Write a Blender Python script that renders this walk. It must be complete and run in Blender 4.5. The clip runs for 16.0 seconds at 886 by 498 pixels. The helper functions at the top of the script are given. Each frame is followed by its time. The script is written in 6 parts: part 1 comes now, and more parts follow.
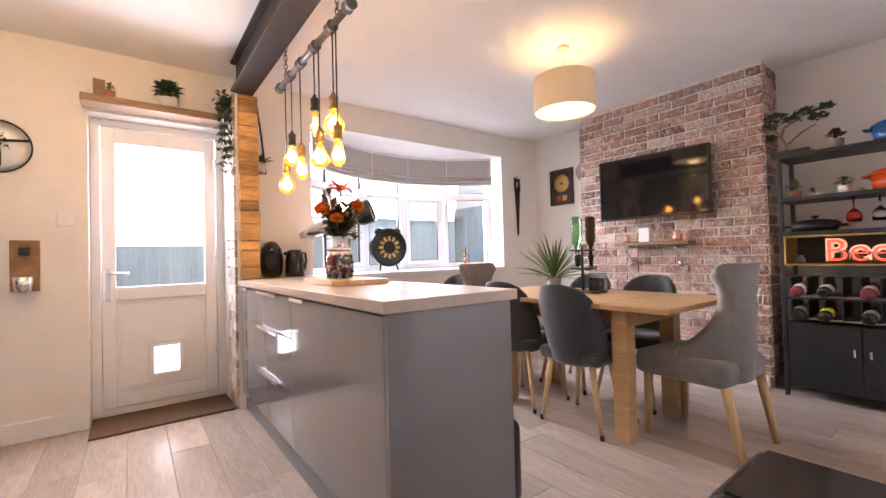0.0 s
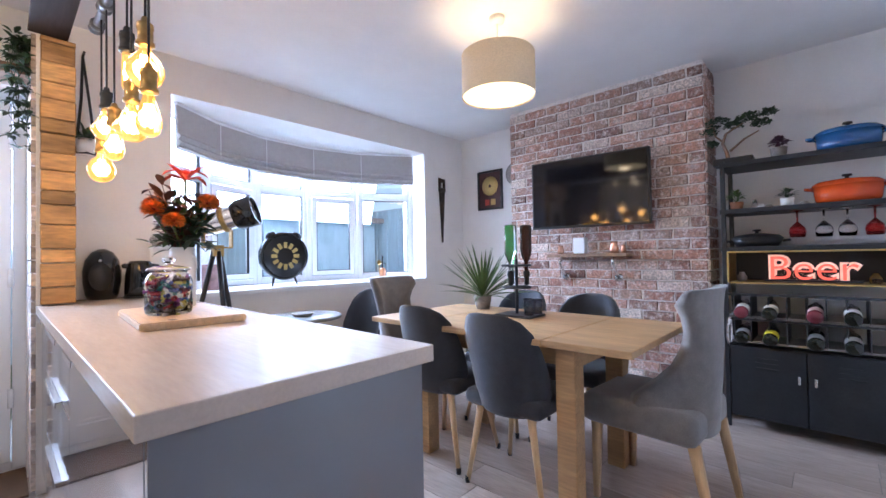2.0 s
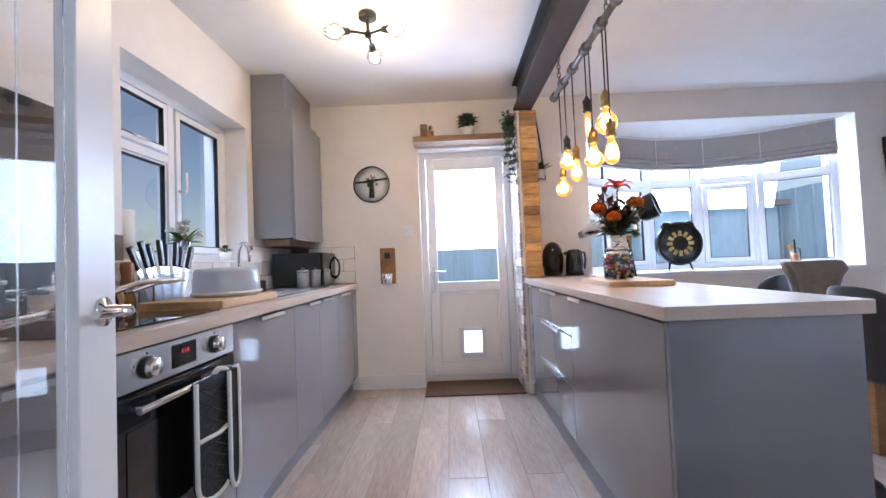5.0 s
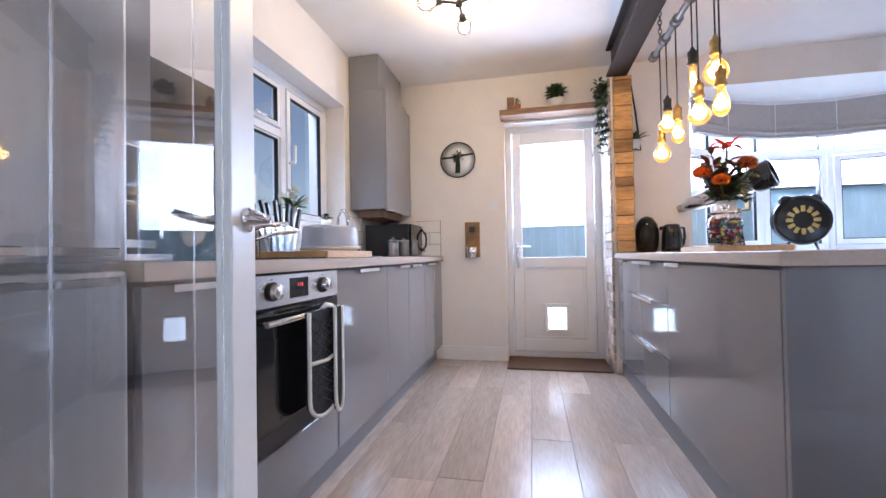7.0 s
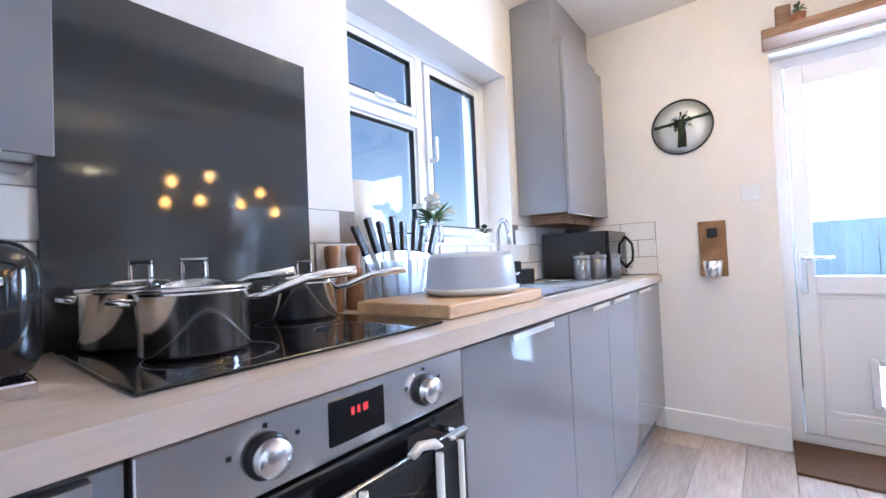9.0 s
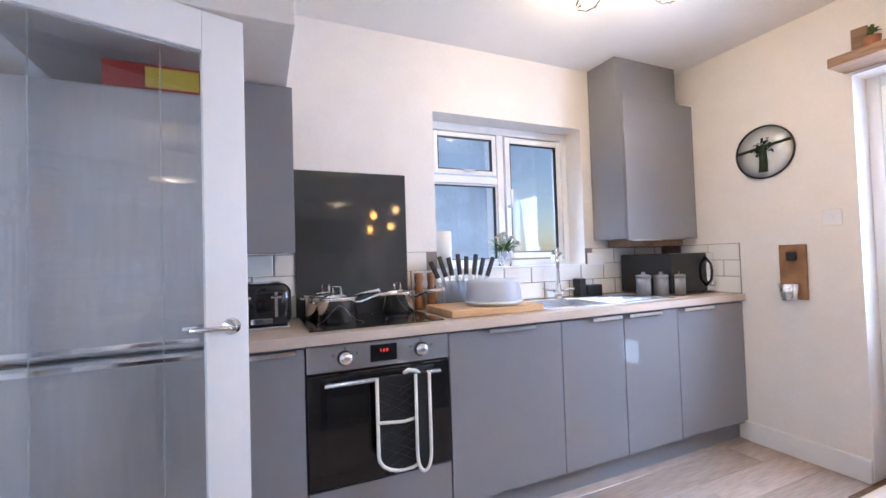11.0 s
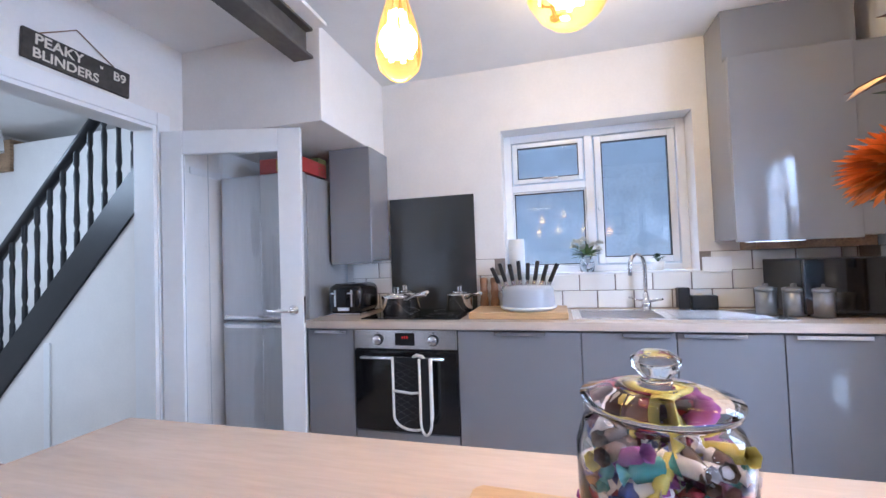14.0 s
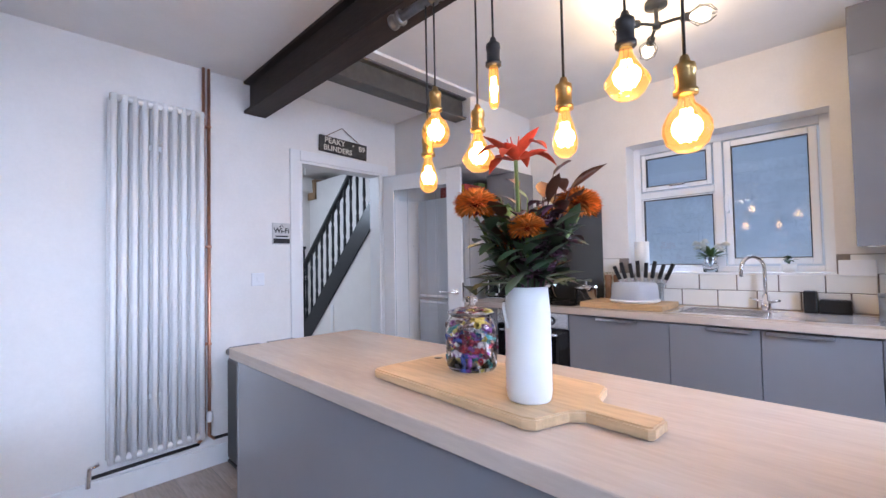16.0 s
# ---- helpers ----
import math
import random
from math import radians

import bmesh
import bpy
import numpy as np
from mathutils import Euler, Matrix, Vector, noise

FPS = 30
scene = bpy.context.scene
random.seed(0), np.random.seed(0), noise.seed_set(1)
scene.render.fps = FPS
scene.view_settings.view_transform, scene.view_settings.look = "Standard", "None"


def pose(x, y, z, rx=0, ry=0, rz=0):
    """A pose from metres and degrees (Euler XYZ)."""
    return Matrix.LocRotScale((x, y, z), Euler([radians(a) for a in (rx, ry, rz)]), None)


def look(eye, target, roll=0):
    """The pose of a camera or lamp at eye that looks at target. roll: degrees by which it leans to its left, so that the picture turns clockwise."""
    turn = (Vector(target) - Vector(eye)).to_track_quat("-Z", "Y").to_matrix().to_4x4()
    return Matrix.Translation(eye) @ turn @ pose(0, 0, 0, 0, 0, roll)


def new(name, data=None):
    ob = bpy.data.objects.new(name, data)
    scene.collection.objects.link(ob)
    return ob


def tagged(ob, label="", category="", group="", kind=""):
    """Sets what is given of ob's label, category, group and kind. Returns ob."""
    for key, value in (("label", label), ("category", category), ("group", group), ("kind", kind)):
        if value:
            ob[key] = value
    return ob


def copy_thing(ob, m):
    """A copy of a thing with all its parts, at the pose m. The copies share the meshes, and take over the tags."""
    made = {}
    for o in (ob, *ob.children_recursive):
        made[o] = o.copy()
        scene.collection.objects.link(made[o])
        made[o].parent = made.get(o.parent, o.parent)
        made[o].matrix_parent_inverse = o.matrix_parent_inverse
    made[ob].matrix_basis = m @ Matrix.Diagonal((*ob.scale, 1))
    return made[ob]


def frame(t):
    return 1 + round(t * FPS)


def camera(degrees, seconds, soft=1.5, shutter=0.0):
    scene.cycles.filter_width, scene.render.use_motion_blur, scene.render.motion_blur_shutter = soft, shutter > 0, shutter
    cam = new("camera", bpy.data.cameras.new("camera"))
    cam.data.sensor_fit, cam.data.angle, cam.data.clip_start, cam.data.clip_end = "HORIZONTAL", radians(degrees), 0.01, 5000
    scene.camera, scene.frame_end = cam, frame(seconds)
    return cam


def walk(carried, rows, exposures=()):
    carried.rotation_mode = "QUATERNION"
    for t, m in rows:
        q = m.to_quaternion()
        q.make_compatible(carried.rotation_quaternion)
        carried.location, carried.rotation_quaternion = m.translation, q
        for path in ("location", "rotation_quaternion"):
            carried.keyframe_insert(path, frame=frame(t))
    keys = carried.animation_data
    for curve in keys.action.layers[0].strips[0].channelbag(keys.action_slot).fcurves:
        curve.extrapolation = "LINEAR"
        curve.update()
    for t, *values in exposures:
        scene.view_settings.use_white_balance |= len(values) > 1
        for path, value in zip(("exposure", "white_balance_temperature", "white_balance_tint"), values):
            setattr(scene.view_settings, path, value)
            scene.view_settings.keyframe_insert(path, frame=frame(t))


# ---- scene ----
cam = camera(93.9, 16.0)
METRES, EYE, TILT, LEAN, TURN = 6.8, 1.02, 0.0, 0.0, -37.8
PATH = [
    (0, (0.909, 0.113, 1.047), (2.109, 1.713, 1.082), -1.5),
    (0.5, (1.028, 0.266, 1.095), (2.147, 1.924, 1.126), -1.4),
    (1, (1.13, 0.392, 1.107), (2.302, 2.012, 1.139), -1.3),
    (1.5, (1.308, 0.549, 1.178), (2.623, 2.056, 1.214), -1.2),
    (2, (1.386, 0.527, 1.123), (2.849, 1.89, 1.16), -1.0),
    (2.5, (1.346, 0.465, 1.034), (2.884, 1.743, 1.066), -1.1),
    (3, (1.266, 0.379, 0.975), (2.781, 1.685, 1.005), -1.2),
    (3.5, (1.108, 0.249, 0.931), (2.47, 1.715, 0.964), -1.8),
    (4, (0.971, 0.096, 0.937), (1.996, 1.813, 0.975), -2.4),
    (4.5, (0.902, 0.061, 0.959), (1.442, 1.986, 1.015), -2.8),
    (5, (0.924, 0.057, 1.062), (0.893, 2.055, 1.129), -2.3),
    (7.5, (0.864, 0.011, 0.9), (0.394, 1.955, 0.926), -1.3),
    (8, (0.754, 0.304, 0.979), (0.161, 2.214, 1.007), -1.8),
    (8.5, (0.654, 0.619, 1.008), (-0.206, 2.423, 1.05), -2.2),
    (9, (0.635, 0.88, 1.06), (-0.603, 2.451, 1.111), -2.5),
    (9.5, (0.791, 0.991, 1.089), (-0.767, 2.244, 1.157), -2.4),
    (10.7, (1.52, 0.84, 1.16), (-0.28, 1.72, 1.22), -2.0),
    (11.8, (2.224, 1.065, 1.221), (0.333, 1.712, 1.275), -1.3),
    (12, (2.255, 1.099, 1.212), (0.365, 1.752, 1.277), -1.3),
    (12.5, (2.231, 1.365, 1.222), (0.324, 1.964, 1.282), -1.3),
    (13, (2.181, 1.663, 1.231), (0.231, 2.103, 1.281), -1.4),
    (13.5, (2.216, 1.926, 1.24), (0.217, 1.966, 1.293), -1.6),
    (14, (2.199, 2.122, 1.225), (0.271, 1.592, 1.288), -2.0),
    (14.5, (2.322, 2.342, 1.199), (0.647, 1.252, 1.275), -1.7),
    (15, (2.517, 2.574, 1.204), (1.059, 1.206, 1.281), -1.5),
    (15.5, (2.634, 2.807, 1.246), (1.244, 1.371, 1.314), -1.4),
    (16, (2.662, 2.956, 1.236), (1.234, 1.556, 1.297), -1.1),
]
walk(cam, [(t, look(eye, target, roll)) for t, eye, target, roll in PATH], exposures=(
    (0, -0.08, 8450, 28), (0.5, -0.18, 6850, 22), (1.0, -0.28, 6050, 20), (1.5, -0.30, 5600, 17), (2, -0.18, 5950, 18), (2.5, 0.07, 6600, 22), (3.5, 0.12, 7000, 23), (4.5, -0.30, 5850, 18), (5, -0.40, 6150, 18),
    (7.5, -0.22, 6200, 20), (8, -0.20, 6600, 22), (8.5, -0.08, 6150, 18), (9, 0.30, 5500, 13), (9.5, 0.35, 5450, 13), (12, -0.18, 6250, 20), (13, -0.18, 5900, 18), (13.5, -0.13, 5850, 18), (14, -0.23, 5700, 16), (14.5, -0.17, 6350, 20), (15.5, -0.58, 6200, 20), (16, -0.58, 6150, 20)))

# ---- world, sun and lamps ----
world = bpy.data.worlds.new("world")
scene.world = world
world.use_nodes = True
wn = world.node_tree
sky = wn.nodes.new("ShaderNodeTexSky")
sky.sky_type = 'NISHITA'
sky.sun_disc = False
sky.sun_elevation, sky.sun_rotation = radians(30), radians(209)
wn.links.new(sky.outputs[0], wn.nodes["Background"].inputs[0])
wn.nodes["Background"].inputs[1].default_value = 0.14


def lamp(name, kind, energy, color, m, size=0.05, size_y=None, spread=None):
    d = bpy.data.lights.new(name, kind)
    d.energy, d.color = energy, color
    if kind == 'AREA':
        d.shape, d.size, d.size_y = 'RECTANGLE', size, size_y or size
        if spread:
            d.spread = radians(spread)
    elif kind == 'SUN':
        d.angle = radians(size)
    else:
        d.shadow_soft_size = size
    ob = new(name, d)
    ob.matrix_world = m
    return ob


DAY = (0.57, 0.75, 1.0)
WARM = (1.0, 0.64, 0.32)
lamp("sun", 'SUN', 1.4, (1.0, 0.95, 0.9), look((-5, -9, 6), (0, 0, 0)), 12)
lamp("bay_daylight", 'AREA', 330, DAY, look((3.25, 4.62, 1.93), (3.4, 0.2, 0.75)), 2.7, 0.8, 110)
lamp("door_daylight", 'AREA', 90, DAY, look((1.08, 4.06, 1.66), (0.7, 0, 1.1)), 0.9, 0.95)
lamp("kitchen_window_daylight", 'AREA', 95, DAY, look((-1.25, 2.36, 2.95), (0.6, 2.3, 0.6)), 1.3, 0.6)
# Fill lamp added inside the windowless hall to brighten it.
lamp("hall_daylight", 'AREA', 60, (0.7, 0.86, 1.0), look((1.6, -2.4, 2.4), (0.6, -0.8, 0.9)), 0.9, 0.9)


# ---- materials ----
def material(name, color, rough=0.5, metal=0.0, grain=0.0, scale=30.0, bump=0.0, spec=0.5, coat=0.0, stretch=(1, 1, 1), blotch=0.0, per=0.0, emit=0.0, emit_color=None, trans=0.0, ior=1.45, sheen=0.0):
    """A surface with fine grain, larger blotches, a little relief and variation from piece to piece."""
    m = bpy.data.materials.new(name)
    m.use_nodes = True
    nt = m.node_tree
    b = nt.nodes["Principled BSDF"]
    b.inputs["Base Color"].default_value = (*color, 1)
    b.inputs["Roughness"].default_value = rough
    b.inputs["Metallic"].default_value = metal
    b.inputs["Specular IOR Level"].default_value = spec
    b.inputs["Coat Weight"].default_value = coat
    b.inputs["Coat Roughness"].default_value = 0.06
    b.inputs["Transmission Weight"].default_value = trans
    b.inputs["IOR"].default_value = ior
    b.inputs["Sheen Weight"].default_value = sheen
    if emit:
        b.inputs["Emission Color"].default_value = (*(emit_color or color), 1)
        b.inputs["Emission Strength"].default_value = emit
    if grain or blotch or bump or per:
        tc = nt.nodes.new("ShaderNodeTexCoord")
        mp = nt.nodes.new("ShaderNodeMapping")
        mp.inputs["Scale"].default_value = stretch
        nt.links.new(tc.outputs["Object"], mp.inputs[0])
        fine = nt.nodes.new("ShaderNodeTexNoise")
        fine.inputs["Scale"].default_value = scale
        fine.inputs["Detail"].default_value = 6
        nt.links.new(mp.outputs[0], fine.inputs[0])
        big = nt.nodes.new("ShaderNodeTexNoise")
        big.inputs["Scale"].default_value = scale / 9
        big.inputs["Detail"].default_value = 3
        nt.links.new(mp.outputs[0], big.inputs[0])
        last = None
        for tex, amount in ((fine, grain), (big, blotch)):
            r = nt.nodes.new("ShaderNodeMapRange")
            r.inputs[1].default_value, r.inputs[2].default_value = 0.3, 0.7
            r.inputs[3].default_value, r.inputs[4].default_value = 1 - amount, 1 + amount
            nt.links.new(tex.outputs[0], r.inputs[0])
            if last is None:
                last = r.outputs[0]
            else:
                mu = nt.nodes.new("ShaderNodeMath")
                mu.operation = 'MULTIPLY'
                nt.links.new(last, mu.inputs[0]), nt.links.new(r.outputs[0], mu.inputs[1])
                last = mu.outputs[0]
        if per:
            oi = nt.nodes.new("ShaderNodeObjectInfo")
            gi = nt.nodes.new("ShaderNodeNewGeometry")
            ad = nt.nodes.new("ShaderNodeMath")
            ad.operation = 'ADD'
            nt.links.new(oi.outputs["Random"], ad.inputs[0]), nt.links.new(gi.outputs["Random Per Island"], ad.inputs[1])
            fr = nt.nodes.new("ShaderNodeMath")
            fr.operation = 'FRACT'
            nt.links.new(ad.outputs[0], fr.inputs[0])
            r = nt.nodes.new("ShaderNodeMapRange")
            r.inputs[3].default_value, r.inputs[4].default_value = 1 - per, 1 + per
            nt.links.new(fr.outputs[0], r.inputs[0])
            mu = nt.nodes.new("ShaderNodeMath")
            mu.operation = 'MULTIPLY'
            nt.links.new(last, mu.inputs[0]), nt.links.new(r.outputs[0], mu.inputs[1])
            last = mu.outputs[0]
        hv = nt.nodes.new("ShaderNodeHueSaturation")
        hv.inputs["Color"].default_value = (*color, 1)
        nt.links.new(last, hv.inputs["Value"])
        nt.links.new(hv.outputs[0], b.inputs["Base Color"])
        if bump:
            bp = nt.nodes.new("ShaderNodeBump")
            bp.inputs["Strength"].default_value = bump
            bp.inputs["Distance"].default_value = 0.004
            nt.links.new(fine.outputs[0], bp.inputs["Height"])
            nt.links.new(bp.outputs[0], b.inputs["Normal"])
    return m


PAINT = material("white_wall_paint", (0.80, 0.77, 0.74), 0.7, grain=0.015, scale=60, bump=0.08, blotch=0.02)
CEIL = material("ceiling_paint", (0.80, 0.79, 0.78), 0.75, grain=0.01, scale=50, bump=0.05, blotch=0.02)
GLOSSWHITE = material("white_upvc", (0.82, 0.83, 0.85), 0.25, grain=0.01, blotch=0.02, scale=20)
TRIM = material("white_satin_wood", (0.80, 0.80, 0.80), 0.35, grain=0.01, blotch=0.02, scale=25, bump=0.03)
PLANK = material("oak_laminate_plank", (0.43, 0.345, 0.295), 0.20, grain=0.13, scale=9, stretch=(9, 1, 1), blotch=0.10, per=0.16, bump=0.04)
GREYGLOSS = material("grey_gloss_lacquer", (0.215, 0.217, 0.235), 0.07, spec=0.6, coat=0.5, grain=0.01, blotch=0.02, scale=8)
GREYMATT = material("grey_cabinet_edge", (0.22, 0.22, 0.235), 0.4, grain=0.02, scale=30)
WORKTOP = material("pale_oak_worktop", (0.56, 0.46, 0.385), 0.27, grain=0.05, scale=14, stretch=(8, 1, 8), blotch=0.06)
STEEL = material("brushed_steel", (0.86, 0.86, 0.87), 0.24, 1.0, grain=0.04, scale=40, stretch=(1, 12, 12))
PANSTEEL = material("polished_pan_steel", (0.93, 0.92, 0.90), 0.13, 1.0, grain=0.03, scale=40, stretch=(1, 1, 20))
CHROME = material("chrome", (0.8, 0.8, 0.82), 0.08, 1.0)
BLACKGLASS = material("black_glass", (0.008, 0.008, 0.009), 0.05, spec=0.6)
BLACK = material("black_plastic", (0.014, 0.014, 0.015), 0.3, grain=0.05, scale=60)
BLACKGLOSS = material("black_gloss_plastic", (0.010, 0.010, 0.011), 0.1, coat=0.3)
BLACKMETAL = material("black_powder_coat", (0.028, 0.030, 0.034), 0.45, 0.3, grain=0.08, scale=80, bump=0.05, blotch=0.1)
BEAMBROWN = material("dark_brown_stained_beam", (0.028, 0.019, 0.016), 0.6, spec=0.3, grain=0.25, scale=12, stretch=(8, 1, 8), blotch=0.2, bump=0.1)
SPLASH = material("dark_grey_glass", (0.045, 0.047, 0.048), 0.06, spec=0.6)
OAK = material("oak_table_wood", (0.47, 0.29, 0.14), 0.42, grain=0.16, scale=10, stretch=(9, 1, 9), blotch=0.15, bump=0.08, per=0.08)
LEGOAK = material("pale_oak_leg", (0.58, 0.38, 0.20), 0.42, grain=0.1, scale=12, stretch=(8, 8, 1), blotch=0.1, per=0.08)
RUSTIC = material("rustic_brown_wood", (0.25, 0.15, 0.09), 0.6, grain=0.3, scale=9, stretch=(1, 9, 9), blotch=0.3, bump=0.2)
SLEEPER = material("yellow_sleeper_wood", (0.47, 0.27, 0.105), 0.6, grain=0.3, scale=14, stretch=(1, 4, 5), blotch=0.4, bump=0.35, per=0.4)
CHARCOAL = material("charcoal_fabric", (0.030, 0.033, 0.042), 0.9, grain=0.2, scale=260, bump=0.25, blotch=0.1, sheen=0.3)
GREYFAB = material("grey_velvet_fabric", (0.17, 0.155, 0.145), 0.85, grain=0.12, scale=200, bump=0.2, blotch=0.12, sheen=0.4)
BLINDFAB = material("grey_linen_blind", (0.42, 0.40, 0.39), 0.9, grain=0.06, scale=220, bump=0.15, blotch=0.04)
BRICK = material("weathered_pink_brick", (0.40, 0.265, 0.225), 0.85, grain=0.30, scale=38, blotch=0.42, bump=0.5, per=0.45)
MORTAR = material("pale_mortar", (0.74, 0.68, 0.64), 0.95, grain=0.15, scale=70, bump=0.4, blotch=0.12)
TILE = material("white_ceramic_tile", (0.80, 0.79, 0.76), 0.1, blotch=0.02, scale=12, per=0.03)
GROUT = material("grey_grout", (0.24, 0.21, 0.19), 0.9, grain=0.1, scale=90)
MATBROWN = material("brown_coir_mat", (0.115, 0.065, 0.038), 0.95, grain=0.5, scale=300, bump=0.7, blotch=0.15)
COPPER = material("copper_pipe", (0.62, 0.33, 0.22), 0.3, 1.0, grain=0.1, scale=30, blotch=0.15)
BRASS = material("aged_brass", (0.42, 0.27, 0.10), 0.35, 0.9, grain=0.15, scale=60, blotch=0.2)
GOLD = material("gold_frame_metal", (0.60, 0.43, 0.16), 0.35, 0.8, grain=0.08, scale=40)
GALV = material("galvanised_pipe", (0.17, 0.165, 0.165), 0.4, 0.8, grain=0.15, scale=50, blotch=0.2)
PANE = material("clear_glass", (1, 1, 1), 0.0, trans=1.0, ior=1.45)
AMBER = material("amber_bulb_glass", (1.0, 0.66, 0.25), 0.02, trans=1.0, ior=1.15, emit=0.55, emit_color=(1.0, 0.50, 0.10))
FILAMENT = material("glowing_filament", (1, 0.6, 0.2), 0.5, emit=60, emit_color=(1.0, 0.62, 0.22))
BULBWHITE = material("lit_bulb", (1, 0.85, 0.6), 0.5, emit=22, emit_color=(1.0, 0.78, 0.48))
LEAFDARK = material("dark_green_leaf", (0.030, 0.062, 0.026), 0.45, grain=0.2, scale=40, blotch=0.25, per=0.35)
LEAFMID = material("fresh_green_leaf", (0.075, 0.14, 0.04), 0.45, grain=0.2, scale=40, blotch=0.2, per=0.3)
TERRA = material("terracotta", (0.36, 0.15, 0.08), 0.8, grain=0.15, scale=60, blotch=0.15, bump=0.1)
POTWHITE = material("white_ceramic", (0.78, 0.77, 0.74), 0.3, blotch=0.03, scale=10)
POTGREY = material("grey_stone_pot", (0.26, 0.23, 0.21), 0.8, grain=0.2, scale=70, bump=0.1)
SOIL = material("dark_soil", (0.03, 0.02, 0.014), 0.95, grain=0.4, scale=120, bump=0.5)


ETCH = material("etched_glass", (0.85, 0.90, 0.94), 0.25, trans=0.92, grain=0.05, scale=80)


# ---- mesh helpers ----
def box(bm, x0, x1, y0, y1, z0, z1, m=None):
    vs = [Vector((x, y, z)) for z in (z0, z1) for y in (y0, y1) for x in (x0, x1)]
    if m is not None:
        vs = [m @ v for v in vs]
    v = [bm.verts.new(c) for c in vs]
    for f in ((0, 2, 3, 1), (4, 5, 7, 6), (0, 1, 5, 4), (2, 6, 7, 3), (0, 4, 6, 2), (1, 3, 7, 5)):
        bm.faces.new([v[i] for i in f])


def bevel(bm, w=0.004, seg=2):
    bmesh.ops.bevel(bm, geom=list(bm.edges), offset=w, segments=seg, affect='EDGES', profile=0.5, clamp_overlap=True)


def boxes(*dims, w=0.0, seg=2):
    bm = bmesh.new()
    for d in dims:
        box(bm, *d)
    if w:
        bevel(bm, w, seg)
    return bm


def lathe(profile, seg=24, m=None, bm=None):
    """Turns a profile of (radius, height) about z."""
    bm = bm or bmesh.new()
    rings = []
    for r, z in profile:
        if r < 1e-5:
            p = Vector((0, 0, z))
            rings.append([bm.verts.new(m @ p if m is not None else p)])
        else:
            ring = []
            for i in range(seg):
                a = 2 * math.pi * i / seg
                p = Vector((r * math.cos(a), r * math.sin(a), z))
                ring.append(bm.verts.new(m @ p if m is not None else p))
            rings.append(ring)
    for a, b in zip(rings, rings[1:]):
        for i in range(seg):
            j = (i + 1) % seg
            if len(a) == 1 and len(b) == 1:
                continue
            if len(a) == 1:
                f = (a[0], b[j], b[i])
            elif len(b) == 1:
                f = (a[i], a[j], b[0])
            else:
                f = (a[i], a[j], b[j], b[i])
            bm.faces.new(f).smooth = True
    return bm


def tube(points, r, seg=8, bm=None, taper=None, closed_ends=True):
    """A round rod along a line of points."""
    bm = bm or bmesh.new()
    pts = [Vector(p) for p in points]
    rings, up = [], None
    for i, p in enumerate(pts):
        d = (pts[min(i + 1, len(pts) - 1)] - pts[max(i - 1, 0)]).normalized()
        if up is None:
            up = d.orthogonal().normalized()
        up = (up - d * up.dot(d)).normalized()
        side = d.cross(up)
        rr = r if taper is None else r + (taper - r) * i / (len(pts) - 1)
        rings.append([bm.verts.new(p + rr * (math.cos(2 * math.pi * k / seg) * up + math.sin(2 * math.pi * k / seg) * side)) for k in range(seg)])
    for a, b in zip(rings, rings[1:]):
        for k in range(seg):
            bm.faces.new((a[k], a[(k + 1) % seg], b[(k + 1) % seg], b[k])).smooth = True
    if closed_ends:
        bm.faces.new(list(reversed(rings[0]))), bm.faces.new(rings[-1])
    return bm


def smooth(bm):
    for f in bm.faces:
        f.smooth = True
    return bm


def mesh(name, bm, mat):
    bmesh.ops.recalc_face_normals(bm, faces=list(bm.faces))
    me = bpy.data.meshes.new(name)
    bm.to_mesh(me)
    bm.free()
    me.materials.append(mat)
    return me


def part(name, bm, mat, parent, label="", m=None):
    """One mesh object under a thing or under a part."""
    ob = new(name, mesh(name, bm, mat))
    ob.parent = parent
    if m is not None:
        ob.matrix_basis = m
    if label:
        ob["label"] = label
    return ob


def thing(name, label, category, m=None, group=""):
    ob = new(name)
    ob.empty_display_size = 0.1
    if m is not None:
        ob.matrix_basis = m
    return tagged(ob, label, category, group)


def solid(name, bm, mat, label, category, m=None, kind="", group=""):
    ob = new(name, mesh(name, bm, mat))
    if m is not None:
        ob.matrix_basis = m
    return tagged(ob, label, category, group, kind)


def structure(name, bm, mat, label, category):
    return solid(name, bm, mat, label, category, kind="structure")


# ---- the shell of the rooms ----
CH = 2.475           # ceiling height
XW, XE = -0.47, 5.08  # west and east walls
YN, YS = 3.645, 0.09  # north and south walls
NT = 0.30            # thickness of the outer walls

structure("floor_base", boxes((XW - .3, XE + .3, -3.2, 4.9, -0.12, -0.006)), MORTAR, "pale screed under the laminate floor", "floor")
FLOOR = structure("floor", boxes((XW, XE, -3.0, YN, -0.0058, -0.003)), GROUT, "grey-brown oak laminate floor of long planks", "floor")
structure("ceiling", boxes((XW - .3, XE + .3, YS - .02, YN + NT, CH, CH + .15)), CEIL, "plain white painted ceiling", "ceiling")
structure("ceiling_hall", boxes((-1.4, 2.6, -3.2, YS - .02, 2.6, 2.75)), CEIL, "plain white ceiling over the hallway", "ceiling")

